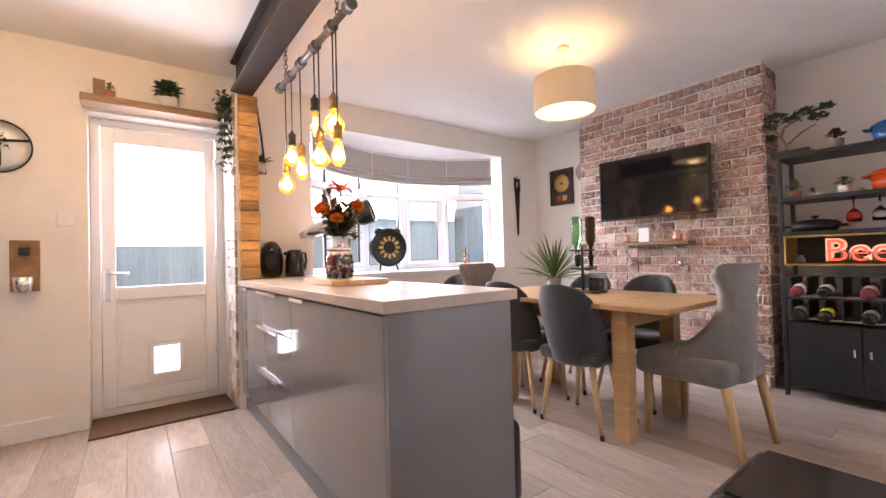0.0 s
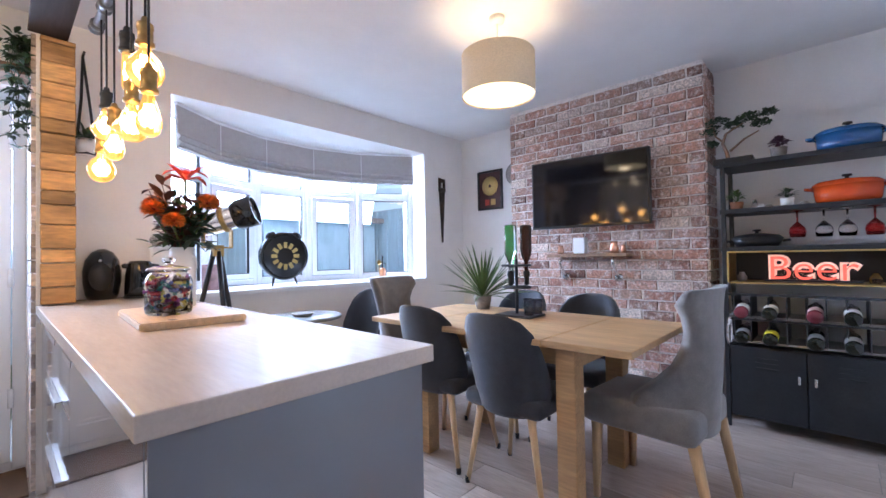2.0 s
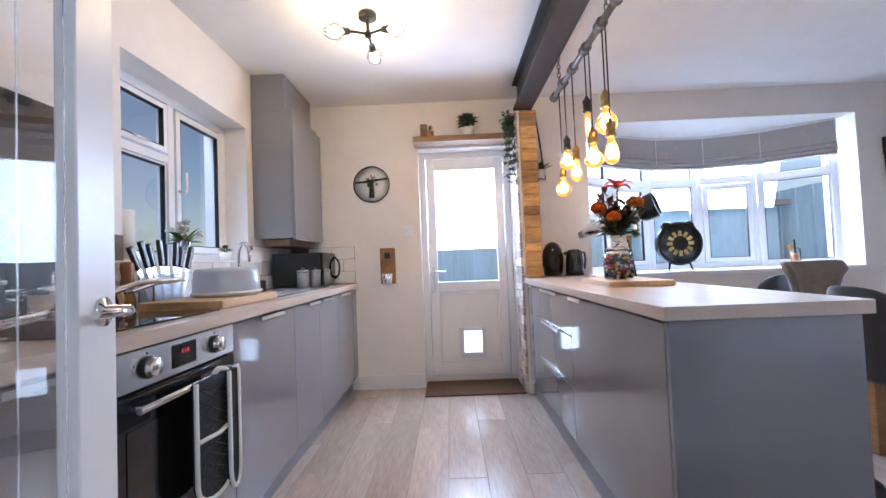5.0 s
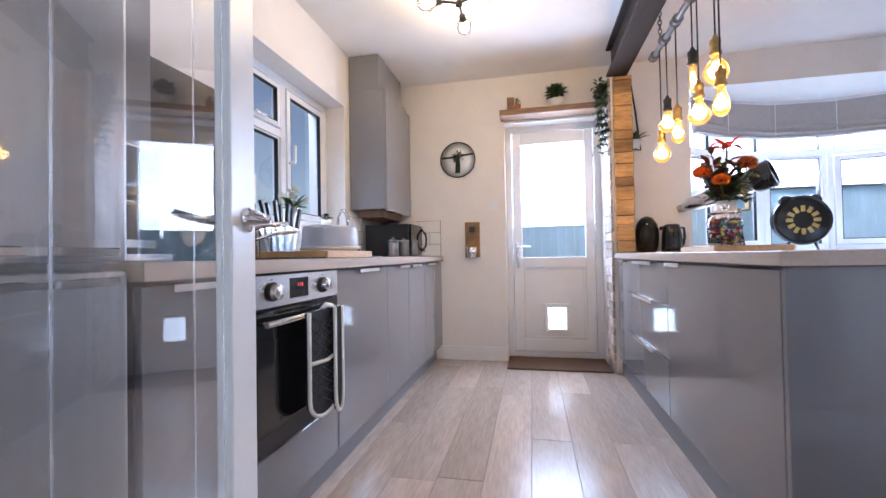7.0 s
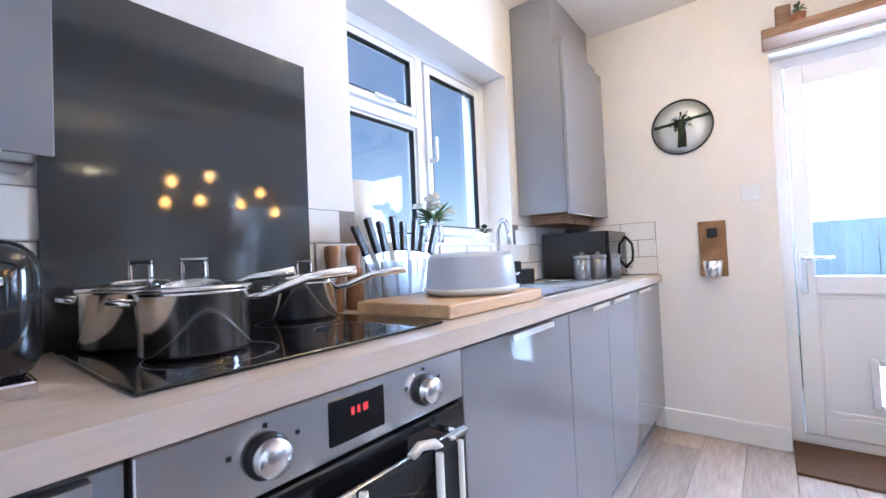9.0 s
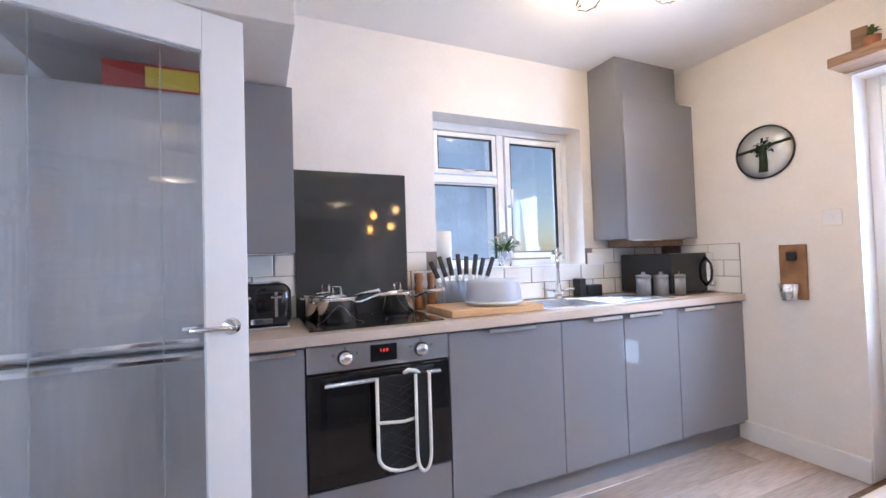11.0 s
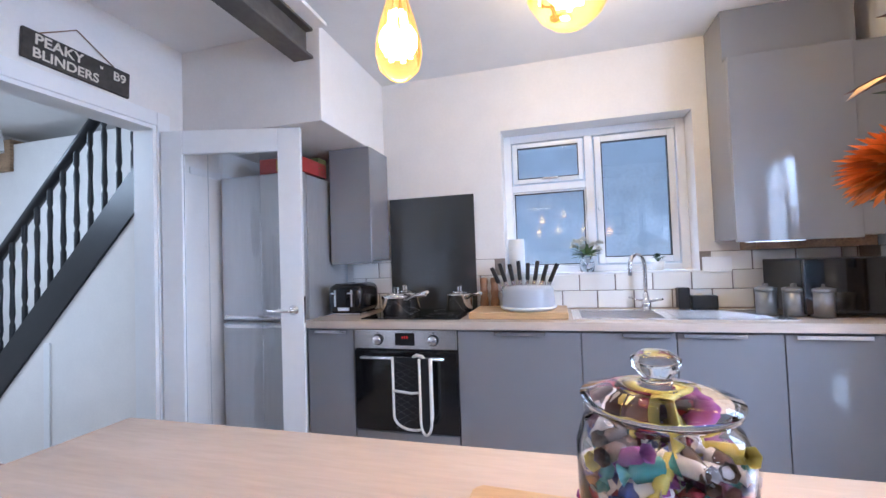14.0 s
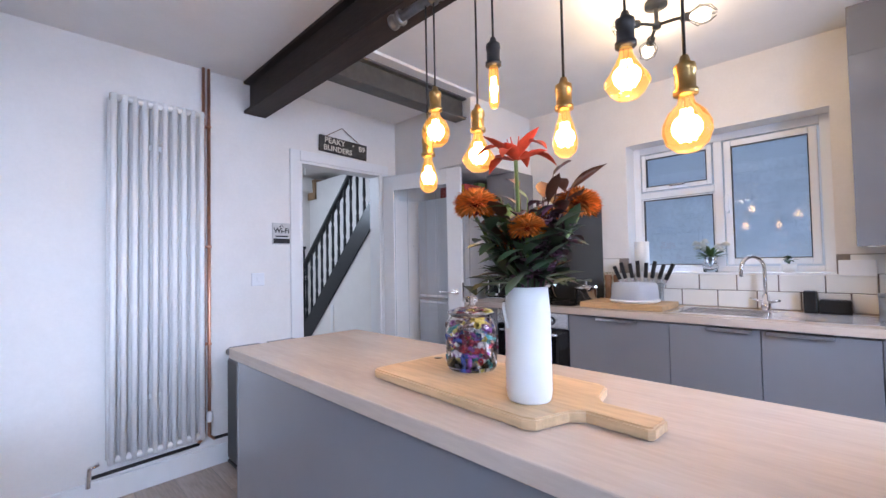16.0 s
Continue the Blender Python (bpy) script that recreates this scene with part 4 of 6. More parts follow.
bmesh.ops.bevel(bm, geom=[e for e in bm.edges if abs(e.verts[0].co.z - e.verts[1].co.z) < 1e-5], offset=.004, segments=2, affect='EDGES')
part("board", bm, ACACIA, bd)
# No hole is cut: a black disc gives the hole's shade.
part("finger_hole", lathe([(0, .0242), (.013, .0242), (.013, .0246), (0, .0246)], 18, pose(-.06, -.26, 0)), BLACK, bd, "black disc in place of the shaded finger hole")
ZB = CT1 + .0256

jar = thing("sweet_jar", "glass jar full of wrapped sweets", "jar", pose(1.788, 2.203, ZB))
GJ = part("jar_glass", lathe([(0, .003), (.064, .003), (.07, .012), (.071, .115), (.064, .135), (.056, .142), (.056, .150), (.053, .150), (.053, .142), (.061, .133), (.068, .113), (.067, .014), (0, .007)], 36), PANE, jar, "clear glass body")
JL = part("lid", lathe([(.05, .150), (.064, .151), (.066, .158), (.04, .166), (.014, .170), (.012, .176), (.020, .184), (.021, .192), (.012, .198), (0, .199)], 32), PANE, jar, "glass lid with round knob")
GJ.visible_shadow = False
JL.visible_shadow = False
random.seed(11)
SW = [material("sweet_wrapper", c, .25, .1, grain=.2, scale=60) for c in ((.42, .04, .06), (.07, .10, .32), (.26, .07, .28), (.06, .26, .27), (.55, .46, .12), (.16, .03, .06), (.78, .76, .76), (.10, .06, .05), (.70, .66, .68))]
for i in range(210):
    r, a, z = .048 * math.sqrt(random.random()), random.uniform(0, 6.283), random.uniform(.016, .122)
    if i < 130:
        r = .049
    L, R = random.uniform(.012, .018), random.uniform(.0055, .009)
    m = pose(r * math.cos(a), r * math.sin(a), z, random.uniform(0, 180), random.uniform(0, 180), random.uniform(0, 360))
    part("sweet", lathe([(R * 1.1, -L * 1.5), (R * .3, -L), (R, -L * .8), (R, L * .8), (R * .3, L), (R * 1.1, L * 1.5)], 6), SW[i % 9], jar, "", m)

vs = thing("flower_vase", "white ribbed ceramic vase with autumn flowers", "vase", pose(1.897, 2.457, ZB + .012))
prof = [(0, 0), (.052, 0), (.055, .004)]
for i in range(14):
    z = .015 + i * .0115
    prof += [(.0565, z), (.0575, z + .005)]
prof += [(.055, .19), (.052, .225), (.049, .225), (.051, .19), (.05, .01), (0, .01)]
part("vase", lathe([(r * .85, z * 1.06) for r, z in prof], 36), POTWHITE, vs, "", pose(0, 0, -.012))
part("relief", tube([(.026, -.042, .19), (.038, -.034, .18), (.043, -.024, .155), (.0455, -.019, .14)], .004, 6), POTWHITE, vs)


def leaf(bm, base, tip, width, droop=.0, fold=.25):
    """A pointed folded leaf from base to tip."""
    b, t = Vector(base), Vector(tip)
    d = t - b
    side = d.cross(Vector((0, 0, 1)))
    if side.length < 1e-4:
        side = Vector((1, 0, 0))
    side.normalize()
    up = side.cross(d).normalized()
    rows = []
    for u, wd in ((0, .12), (.25, .8), (.5, 1.0), (.75, .7), (1, .02)):
        c = b + d * u - Vector((0, 0, droop * u * u))
        rows.append([bm.verts.new(c - side * width * wd / 2 + up * width * wd * fold), bm.verts.new(c), bm.verts.new(c + side * width * wd / 2 + up * width * wd * fold)])
    for r, s in zip(rows, rows[1:]):
        for k in (0, 1):
            bm.faces.new((r[k], r[k + 1], s[k + 1], s[k])).smooth = True


def ball_flower(parent, c, r, mat, core):
    """A round pompom flower of many pointed petals."""
    bm = bmesh.new()
    n = 300
    for i in range(n):
        zz = 1 - 1.7 * (i + .5) / n
        a = i * 2.39996
        q = math.sqrt(max(0, 1 - zz * zz))
        dv = Vector((q * math.cos(a), q * math.sin(a), zz * .8))
        leaf(bm, Vector(c) + dv * r * .35, Vector(c) + dv * r * random.uniform(.90, 1.05), r * .17, 0, .4)
    f = part("flower_head", bm, mat, parent, "orange pompom bloom")
    part("flower_core", lathe([(0, -r * .45), (r * .5, -.1 * r), (r * .5, r * .2), (0, r * .5)], 12, pose(*c)), core, f)


ORANGE = material("orange_petal", (.68, .19, .025), .6, grain=.2, scale=50, blotch=.3, per=.35)
RUST = material("rust_petal", (.36, .05, .03), .6, grain=.2, scale=50, per=.3)
LILY = material("red_lily_petal", (.70, .07, .025), .45, grain=.15, scale=60, blotch=.15)
PURPLE = material("purple_leaf", (.060, .018, .035), .55, grain=.2, scale=50, per=.4)
BRONZE = material("bronze_leaf", (.10, .035, .018), .45, grain=.2, scale=40, blotch=.3, per=.3)
STEM = material("green_stem", (.10, .15, .04), .5, grain=.15, scale=60)
random.seed(21)
heads = [((.07, -.08, .405), .052), ((-.075, .085, .40), .052), ((-.055, -.095, .325), .044), ((.07, .05, .345), .040), ((-.10, -.01, .375), .046)]
for c, r in heads:
    ball_flower(vs, c, r, ORANGE, RUST)
    part("stem", tube([(0, 0, .06), (c[0] * .3, c[1] * .3, .24), (c[0], c[1], c[2] - r * .5)], .004, 6), STEM, vs)
bm = bmesh.new()
lc = Vector((.008, -.015, .50))
for i in range(6):
    a = i * math.pi / 3 + .3
    d = Vector((math.cos(a), math.sin(a), 0))
    mid = lc + d * .042 + Vector((0, 0, .016 + .016 * (i % 2)))
    leaf(bm, lc, mid + d * .03 + Vector((0, 0, .004 + .016 * (i % 2))), .034, -.004, .3)
    leaf(bm, mid, mid + d * .05 + Vector((0, 0, -.008)), .028, .02, .25)
for i in range(6):
    a = i * math.pi / 3
    tube([tuple(lc), tuple(lc + Vector((.018 * math.cos(a), .018 * math.sin(a), .05)))], .0012, 4, bm)
part("lily", bm, LILY, vs, "open red lily")
part("stem", tube([(0, 0, .06), (.005, -.01, .3), (.008, -.015, .502)], .0045, 6), STEM, vs)
# sprays of leaves: curved stems with broad leaves up their length
for nm, mat, sprays, turn, reach, z1, n, length, wd in (
        ("leaves", LEAFDARK, 22, (0, 6.283), .10, .36, 5, .075, .034), ("drooping_leaves", LEAFDARK, 9, (0, 6.283), .13, .235, 3, .07, .032),
        ("purple_leaves", PURPLE, 20, (.2, 2.7), .095, .37, 9, .036, .030), ("dark_sprig", PURPLE, 4, (1.6, 3.4), .13, .44, 7, .03, .02),
        ("bronze_leaves", BRONZE, 12, (1.4, 5.4), .11, .44, 4, .085, .036), ("pale_leaves", LEAFMID, 8, (0, 6.283), .07, .40, 3, .085, .022)):
    bm = bmesh.new()
    for i in range(sprays):
        a = turn[0] + (turn[1] - turn[0]) * (i + random.uniform(.1, .9)) / sprays
        q, h = reach * random.uniform(.45, 1.0), z1 * random.uniform(.86, 1.06)
        d = Vector((math.cos(a), math.sin(a), 0))
        line = [Vector((0, 0, .16)) + d * .02, Vector((0, 0, .245)) + d * (.03 + q * .12), d * (q * .7) + Vector((0, 0, .12 + h * .55)), d * q + Vector((0, 0, h))]
        tube(line, .0028, 5, bm, taper=.0014)
        for k in range(n):
            u = .35 + .65 * k / max(1, n - 1)
            f = u * 3
            j = min(2, int(f))
            p = line[j].lerp(line[j + 1], f - j)
            side = d.cross(Vector((0, 0, 1))) * random.choice((-1, 1)) * random.uniform(.3, 1.0)
            v = (d * random.uniform(.2, .8) + side + Vector((0, 0, random.uniform(-.1, .9)))).normalized()
            leaf(bm, p, p + v * length * random.uniform(.7, 1.15), wd * random.uniform(.75, 1.15), random.uniform(0, .025), .16)
    o = part(nm, bm, mat, vs)
    o["kind"] = "stuff"

cm = thing("coffee_machine", "black egg-shaped pod coffee machine on the counter", "coffee machine", pose(1.785, 3.54, CT1 + .001))
part("body", lathe([(0, 0), (.07, 0), (.085, .03), (.097, .10), (.098, .16), (.085, .22), (.055, .265), (.02, .283), (0, .285)], 32, Matrix.Diagonal((.9, .95, 1, 1))), BLACKGLOSS, cm)
part("front_plate", lathe([(0, 0), (.05, 0), (.052, .01), (0, .012)], 24, Matrix.Diagonal((1, 1.5, 1, 1))), BLACK, cm, "", pose(-.02, -.085, .13, 88, 0, 0))
part("button", lathe([(0, 0), (.008, 0), (.008, .006), (0, .006)], 12), CHROME, cm, "", pose(-.02, -.088, .215, 75, 0, 0))
kt = thing("kettle", "black electric kettle with water gauge", "kettle", pose(1.95, 3.49, CT1 + .001))
part("body", lathe([(0, .01), (.072, .01), (.075, .03), (.07, .13), (.06, .195), (.05, .212), (0, .216)], 28), BLACKGLOSS, kt)
part("base", lathe([(0, 0), (.078, 0), (.078, .012), (0, .012)], 28), BLACK, kt)
part("gauge", boxes((-.012, .012, -.0755, -.066, .06, .15), w=.003), PANE, kt, "clear water gauge")
part("handle", tube([(.05, .02, .19), (.095, .03, .185), (.10, .03, .12), (.085, .025, .05)], .010, 8), BLACK, kt)
part("spout", boxes((-.085, -.05, -.02, .02, .17, .20), w=.01), BLACKGLOSS, kt)

# ---- dining room ----
tb = thing("dining_table", "oak extending dining table with square legs", "table")
TX0, TX1, TY0, TY1 = 2.955, 3.79, 1.06, 2.60
for a, b in ((TY0, 1.43), (1.434, 2.22), (2.224, TY1)):
    part("tabletop_board", boxes((TX0, TX1, a, b, .733, .762), w=.004), OAK, tb)
part("apron", boxes((3.09, 3.11, 1.42, 2.22, .63, .732)), OAK, tb)
part("apron", boxes((3.64, 3.66, 1.42, 2.22, .63, .732)), OAK, tb)
part("apron", boxes((3.15, 3.60, 1.335, 1.355, .63, .732)), OAK, tb)
part("apron", boxes((3.15, 3.60, 2.285, 2.305, .63, .732)), OAK, tb)
for x in (3.055, 3.605):
    for y in (1.33, 2.22):
        part("leg", boxes((x, x + .09, y, y + .09, 0, .732), w=.005), OAK, tb)


def ring_shell(sections, close=True):
    """A skin over a stack of closed sections of equal length."""
    bm = bmesh.new()
    rs = [[bm.verts.new(p) for p in s] for s in sections]
    n = len(rs[0])
    for a, b in zip(rs, rs[1:]):
        for i in range(n):
            bm.faces.new((a[i], a[(i + 1) % n], b[(i + 1) % n], b[i])).smooth = True
    if close:
        bm.faces.new(list(reversed(rs[0]))), bm.faces.new(rs[-1])
    return bm


def shell_chair():
    """A tub chair facing +x: padded shell back on four splayed wooden legs."""
    c = thing("dining_chair", "charcoal fabric dining chair with pale wooden legs", "chair", group="charcoal chairs")
    sec = []
    for z, hw, x0, curl, th in ((.385, .15, -.19, .08, .04), (.41, .19, -.215, .13, .045), (.50, .215, -.232, .15, .045), (.60, .222, -.246, .13, .042), (.70, .215, -.26, .10, .04), (.78, .192, -.272, .075, .036), (.83, .155, -.28, .05, .03), (.855, .11, -.285, .025, .025), (.866, .05, -.288, .01, .02)):
        out, inn = [], []
        for k in range(9):
            u = -1 + k / 4
            y = hw * u
            xx = x0 + curl * abs(u) ** 2.4
            out.append((xx, y, z))
            inn.append((xx + th * (1 - .3 * abs(u)), y * .9, z - .004))
        sec.append(out + list(reversed(inn)))
    part("backrest", ring_shell(sec), CHARCOAL, c)
    bm = boxes((-.19, .22, -.215, .215, .395, .475), w=.035, seg=4)
    part("seat", smooth(bm), CHARCOAL, c)
    for sx in (-1, 1):
        for sy in (-1, 1):
            lg = part("leg", tube([(.14 * sx, .14 * sy, .40), (.20 * sx + (.0 if sx > 0 else .03), .21 * sy, .0)], .019, 10, taper=.011), LEGOAK, c)
            e = (.20 * sx + (.0 if sx > 0 else .03), .21 * sy)
            part("leg_tip", lathe([(0, 0), (.0125, 0), (.0135, .03), (0, .03)], 10, pose(e[0], e[1], 0.0005)), BLACK, lg)
    return c


ch = shell_chair()
ch.matrix_basis = pose(3.15, 1.66, 0, 0, 0, 0)
for m in (pose(3.17, 2.17, 0, 0, 0, 2), pose(3.77, 1.66, 0, 0, 0, 180), pose(3.77, 2.16, 0, 0, 0, 178), pose(3.29, 3.28, 0, 0, 0, 190)):
    copy_thing(ch, m)


def wing_chair():
    """An upholstered head chair facing +x, with scrolled wing back and a ring knocker."""
    c = thing("head_chair", "grey velvet wing-back dining chair with ring knocker", "chair", group="grey head chairs")
    sec = []
    for z, hw, x0, curl in ((.36, .215, -.235, .20), (.44, .23, -.24, .25), (.52, .228, -.245, .23), (.59, .20, -.25, .15), (.66, .172, -.252, .09), (.73, .162, -.255, .06), (.80, .168, -.25, .04), (.86, .19, -.25, .045), (.91, .222, -.252, .06), (.95, .232, -.256, .06), (.968, .225, -.261, .05), (.975, .205, -.267, .04)):
        out, inn = [], []
        th = .07 if z < .95 else .04
        for k in range(11):
            u = -1 + k / 5
            xx = x0 + curl * abs(u) ** 3
            out.append((xx, hw * u, z))
            inn.append((xx + th * (1 - .25 * abs(u)), hw * u * .9, z - .003))
        sec.append(out + list(reversed(inn)))
    part("backrest", ring_shell(sec), GREYFAB, c)
    part("seat", smooth(boxes((-.22, .27, -.24, .24, .345, .48), w=.04, seg=4)), GREYFAB, c)
    ring = tube([(0, .032 * math.cos(a), .045 * math.sin(a)) for a in [2 * math.pi * i / 20 for i in range(21)]], .005, 8)
    kn = part("knocker_ring", smooth(ring), CHROME, c, "oval chrome ring", pose(-.284, 0, .79))
    part("knocker_plate", lathe([(0, 0), (.018, 0), (.016, .01), (0, .012)], 16), CHROME, kn, "", pose(.005, 0, .045, 0, -90, 0))
    for sx, sy in ((-1, -1), (-1, 1), (1, -1), (1, 1)):
        part("leg", tube([(.20 * sx, .20 * sy, .355), ((.265 if sx < 0 else .21) * sx, .20 * sy, 0)], .026, 4, taper=.017), LEGOAK, c)
    for i in range(14):
        part("stud", lathe([(0, 0), (.006, 0), (.004, .003), (0, .004)], 8), CHROME, c, "", pose(-.20 + i * .034, -.2405, .362, 90, 0, 0))
    return c


wc2 = wing_chair()
wc2.matrix_basis = pose(3.47, 1.12, 0, 0, 0, 86)
copy_thing(wc2, pose(3.50, 2.84, 0, 0, 0, -88))

rt = thing("side_table", "small round grey table by the bay", "table", pose(2.86, 3.26, 0))
part("tabletop", lathe([(0, .70), (.25, .70), (.262, .708), (.262, .72), (.25, .727), (0, .727)], 40), material("grey_stone_top", (.30, .30, .31), .25, grain=.15, scale=20, blotch=.15), rt)
part("column", lathe([(.18, 0), (.18, .012), (.03, .03), (.022, .06), (.022, .699), (0, .699)], 24), BLACKMETAL, rt)
dsh = thing("glass_dish", "small shallow glass dish on the round table", "dish", pose(2.83, 3.22, .728))
part("dish", lathe([(0, 0), (.05, 0), (.08, .018), (.078, .02), (.048, .004), (0, .004)], 24), POTGREY, dsh)

# spiky plant and bottle dispenser on the table
sp = thing("potted_plant", "spiky green houseplant in a grey pot", "plant", pose(3.65, 2.27, .763))
part("pot", lathe([(0, 0), (.045, 0), (.06, .09), (.055, .09), (.05, .08), (0, .08)], 24), POTGREY, sp)
bm = bmesh.new()
random.seed(5)
for i in range(75):
    a, e = random.uniform(0, 6.283), random.uniform(.15, 1.35)
    L = random.uniform(.26, .44)
    d = Vector((math.cos(a) * math.cos(e), math.sin(a) * math.cos(e), math.sin(e)))
    leaf(bm, (0, 0, .08), Vector((0, 0, .08)) + d * L, .016, .06 * math.cos(e), .3)
part("foliage", bm, LEAFMID, sp)

op = thing("bottle_dispenser", "black bar stand with upturned spirit bottles", "bottle stand", pose(3.50, 1.90, .763))
part("base", boxes((-.09, .09, -.14, .10, 0, .014), w=.004), BLACKMETAL, op)
part("post", tube([(0, 0, .01), (0, 0, .34)], .010, 8), BLACKMETAL, op)
for z in (.17, .30):
    part("bracket", lathe([(.005, -.006), (.085, -.006), (.09, 0), (.085, .006), (.005, .006)], 24, pose(0, 0, z)), BLACKMETAL, op)
GREENG = material("green_bottle_glass", (.10, .55, .16), .05, trans=.85)
BROWNG = material("dark_brown_bottle", (.06, .02, .01), .08, trans=.2)
for k, (a, g) in enumerate(((60, GREENG), (180, PANE), (300, BROWNG))):
    x, y = .06 * math.cos(radians(a)), .06 * math.sin(radians(a))
    b = part("bottle", lathe([(.011, .0), (.012, .06), (.03, .10), (.034, .13), (.034, .27), (.028, .28), (0, .28)], 20), g, op, "upturned spirit bottle", pose(x, y, .26))
    part("optic", lathe([(0, -.08), (.014, -.075), (.016, -.03), (.02, -.02), (.02, .0), (.012, .01)], 14), BLACK, b)
for x, y in ((.05, -.05), (.05, -.11), (-.03, -.10)):
    tum = part("tumbler", lathe([(0, .015), (.026, .015), (.03, .10), (.028, .10), (.024, .02), (0, .02)], 18), PANE, op, "clear glass tumbler", pose(x, y, 0))
    part("drink", lathe([(0, 0), (.023, .0), (.025, .03), (0, .03)], 14), material("amber_drink", (.25, .10, .01), .1, trans=.6), tum, "", pose(0, 0, .021))

# television on its arm
tv = thing("television", "black flat-screen television on a wall arm", "television", pose(4.585, 1.935, 1.625, 0, 0, 4.4))
part("case", boxes((0, .045, -.47, .47, -.285, .285), w=.006), BLACK, tv)
part("screen", boxes((-.0035, -.0005, -.455, .455, -.265, .272)), material("tv_screen_glass", (.006, .006, .008), .07, spec=.6), tv, "dark glossy screen")
part("bracket", boxes((.046, .165, -.06, .06, -.06, .06), w=.004), BLACKMETAL, tv)

# shelf on pipe brackets below the television
sh = thing("wall_shelf", "narrow rustic shelf on grey pipe brackets", "shelf", pose(4.728, 1.96, 1.10))
part("board", boxes((-.15, -.01, -.33, .33, 0, .028), w=.004), RUSTIC, sh)
for y in (-.22, .22):
    bm = tube([(-.13, y, -.015), (-.13, y, -.05), (-.10, y, -.09), (-.05, y, -.13), (-.02, y, -.16)], .013, 10)
    lathe([(0, -.012), (.032, -.012), (.032, 0), (0, 0)], 16, pose(-.008, y, -.165, 0, 90, 0), bm)
    part("bracket", bm, STEEL, sh, "galvanised pipe bracket")
rb = thing("router", "white box router on the shelf", "router", pose(4.65, 2.02, 1.129))
part("case", boxes((-.035, .035, -.05, .05, 0, .13), w=.008), GLOSSWHITE, rb)
for y, r, h in ((2.20, .03, .07), (1.75, .035, .09), (1.68, .022, .06)):
    o = thing("ornament", "small brown copper ornament on the shelf", "ornament", pose(4.655, y, 1.129))
    part("body", lathe([(0, 0), (r * .8, 0), (r, h * .3), (r * .7, h * .7), (r * .8, h), (0, h)], 16), COPPER, o)

# framed gold record and round plate on the east wall
pc = thing("framed_record", "framed gold record in a black frame", "framed picture", pose(XE - .001, 3.235, 1.845, 0, 0, 0))
part("frame", boxes((-.025, 0, -.165, -.145, -.215, .215), (-.025, 0, .145, .165, -.215, .215), (-.025, 0, -.145, .145, .195, .215), (-.025, 0, -.145, .145, -.215, -.195), w=.002, seg=1), BLACK, pc)
part("mount", boxes((-.010, -.001, -.144, .144, -.194, .194)), material("maroon_mount", (.06, .02, .018), .6, grain=.1, scale=60), pc)
part("record", lathe([(.018, 0), (.105, 0), (.105, .003), (.018, .004)], 36), GOLD, pc, "gold disc", pose(-.0105, 0, .045, 0, -90, 0))
part("label_plate", boxes((-.013, -.0105, -.07, -.01, -.165, -.10)), GOLD, pc)
part("label_plate", boxes((-.013, -.0105, .01, .07, -.165, -.10)), RUST, pc)
wp = thing("wall_plate", "pale round glass plate on the alcove wall", "wall plate", pose(XE - .002, 2.90, 1.98))
part("plate", lathe([(0, 0), (.10, .004), (.12, .015), (.12, .02), (.1, .01), (0, .006)], 30), POTGREY, wp, "", pose(0, 0, 0, 0, -90, 0))

# old hand saw, hung upright on the north wall
sa = thing("wall_saw", "old dark hand saw hung upright on the wall", "saw", pose(4.72, YN - .012, 1.28))
bm = bmesh.new()
pr = [(-.012, 0), (.010, 0), (.048, .56), (-.045, .56)]
f = [bm.verts.new((x, 0, z)) for x, z in pr]
g = [bm.verts.new((x, .004, z)) for x, z in pr]
bm.faces.new(f), bm.faces.new(list(reversed(g)))
for i in range(4):
    bm.faces.new((f[i], f[(i + 1) % 4], g[(i + 1) % 4], g[i]))
part("blade", bm, material("aged_saw_steel", (.07, .05, .04), .5, .6, grain=.4, scale=25, blotch=.4), sa)
part("handle", boxes((-.05, .05, -.012, .010, .555, .60), (-.05, -.022, -.012, .010, .60, .71), (.02, .045, -.012, .010, .60, .66), (-.022, .045, -.012, .010, .66, .70), w=.006), material("dark_saw_handle", (.035, .022, .018), .5, grain=.2, scale=40), sa)

# things on the bay sill
ck = thing("alarm_clock", "large black twin-bell clock with gold figures", "clock", pose(3.0, 3.84, BZ0) @ Matrix.Diagonal((1.2, 1.0, 1.2, 1)))
part("case", lathe([(0, -.05), (.15, -.05), (.165, -.03), (.165, .03), (.155, .05), (.145, .045), (0, .04)], 40), BLACKGLOSS, ck, "", pose(0, 0, .205, 90, 0, -8))
part("face", lathe([(0, .042), (.144, .046), (.144, .047), (0, .044)], 36), BLACK, ck, "black dial", pose(0, 0, .205, 90, 0, -8))
for k in range(12):
    a = k * math.pi / 6
    part("numeral", boxes((-.012, .012, -.02, .02, .047, .05), w=.002, seg=1), GOLD, ck, "", pose(0, 0, .205, 90, 0, -8) @ pose(.075 * math.sin(a), .075 * math.cos(a), 0, 0, 0, -30 * k))
for s in (-1, 1):
    part("bell", lathe([(0, 0), (.035, 0), (.04, .012), (.028, .032), (0, .04)], 18), BLACKGLOSS, ck, "", pose(.085 * s, 0, .335, 0, 25 * s, 0))
    part("foot", tube([(.07 * s, 0, .075), (.09 * s, -.02, 0)], .010, 8, taper=.006), BLACKGLOSS, ck)
se = thing("steam_engine", "small brass and copper model steam engine", "ornament", pose(4.02, 3.82, BZ0))
part("base", boxes((-.06, .06, -.04, .04, 0, .012), w=.002), BLACK, se)
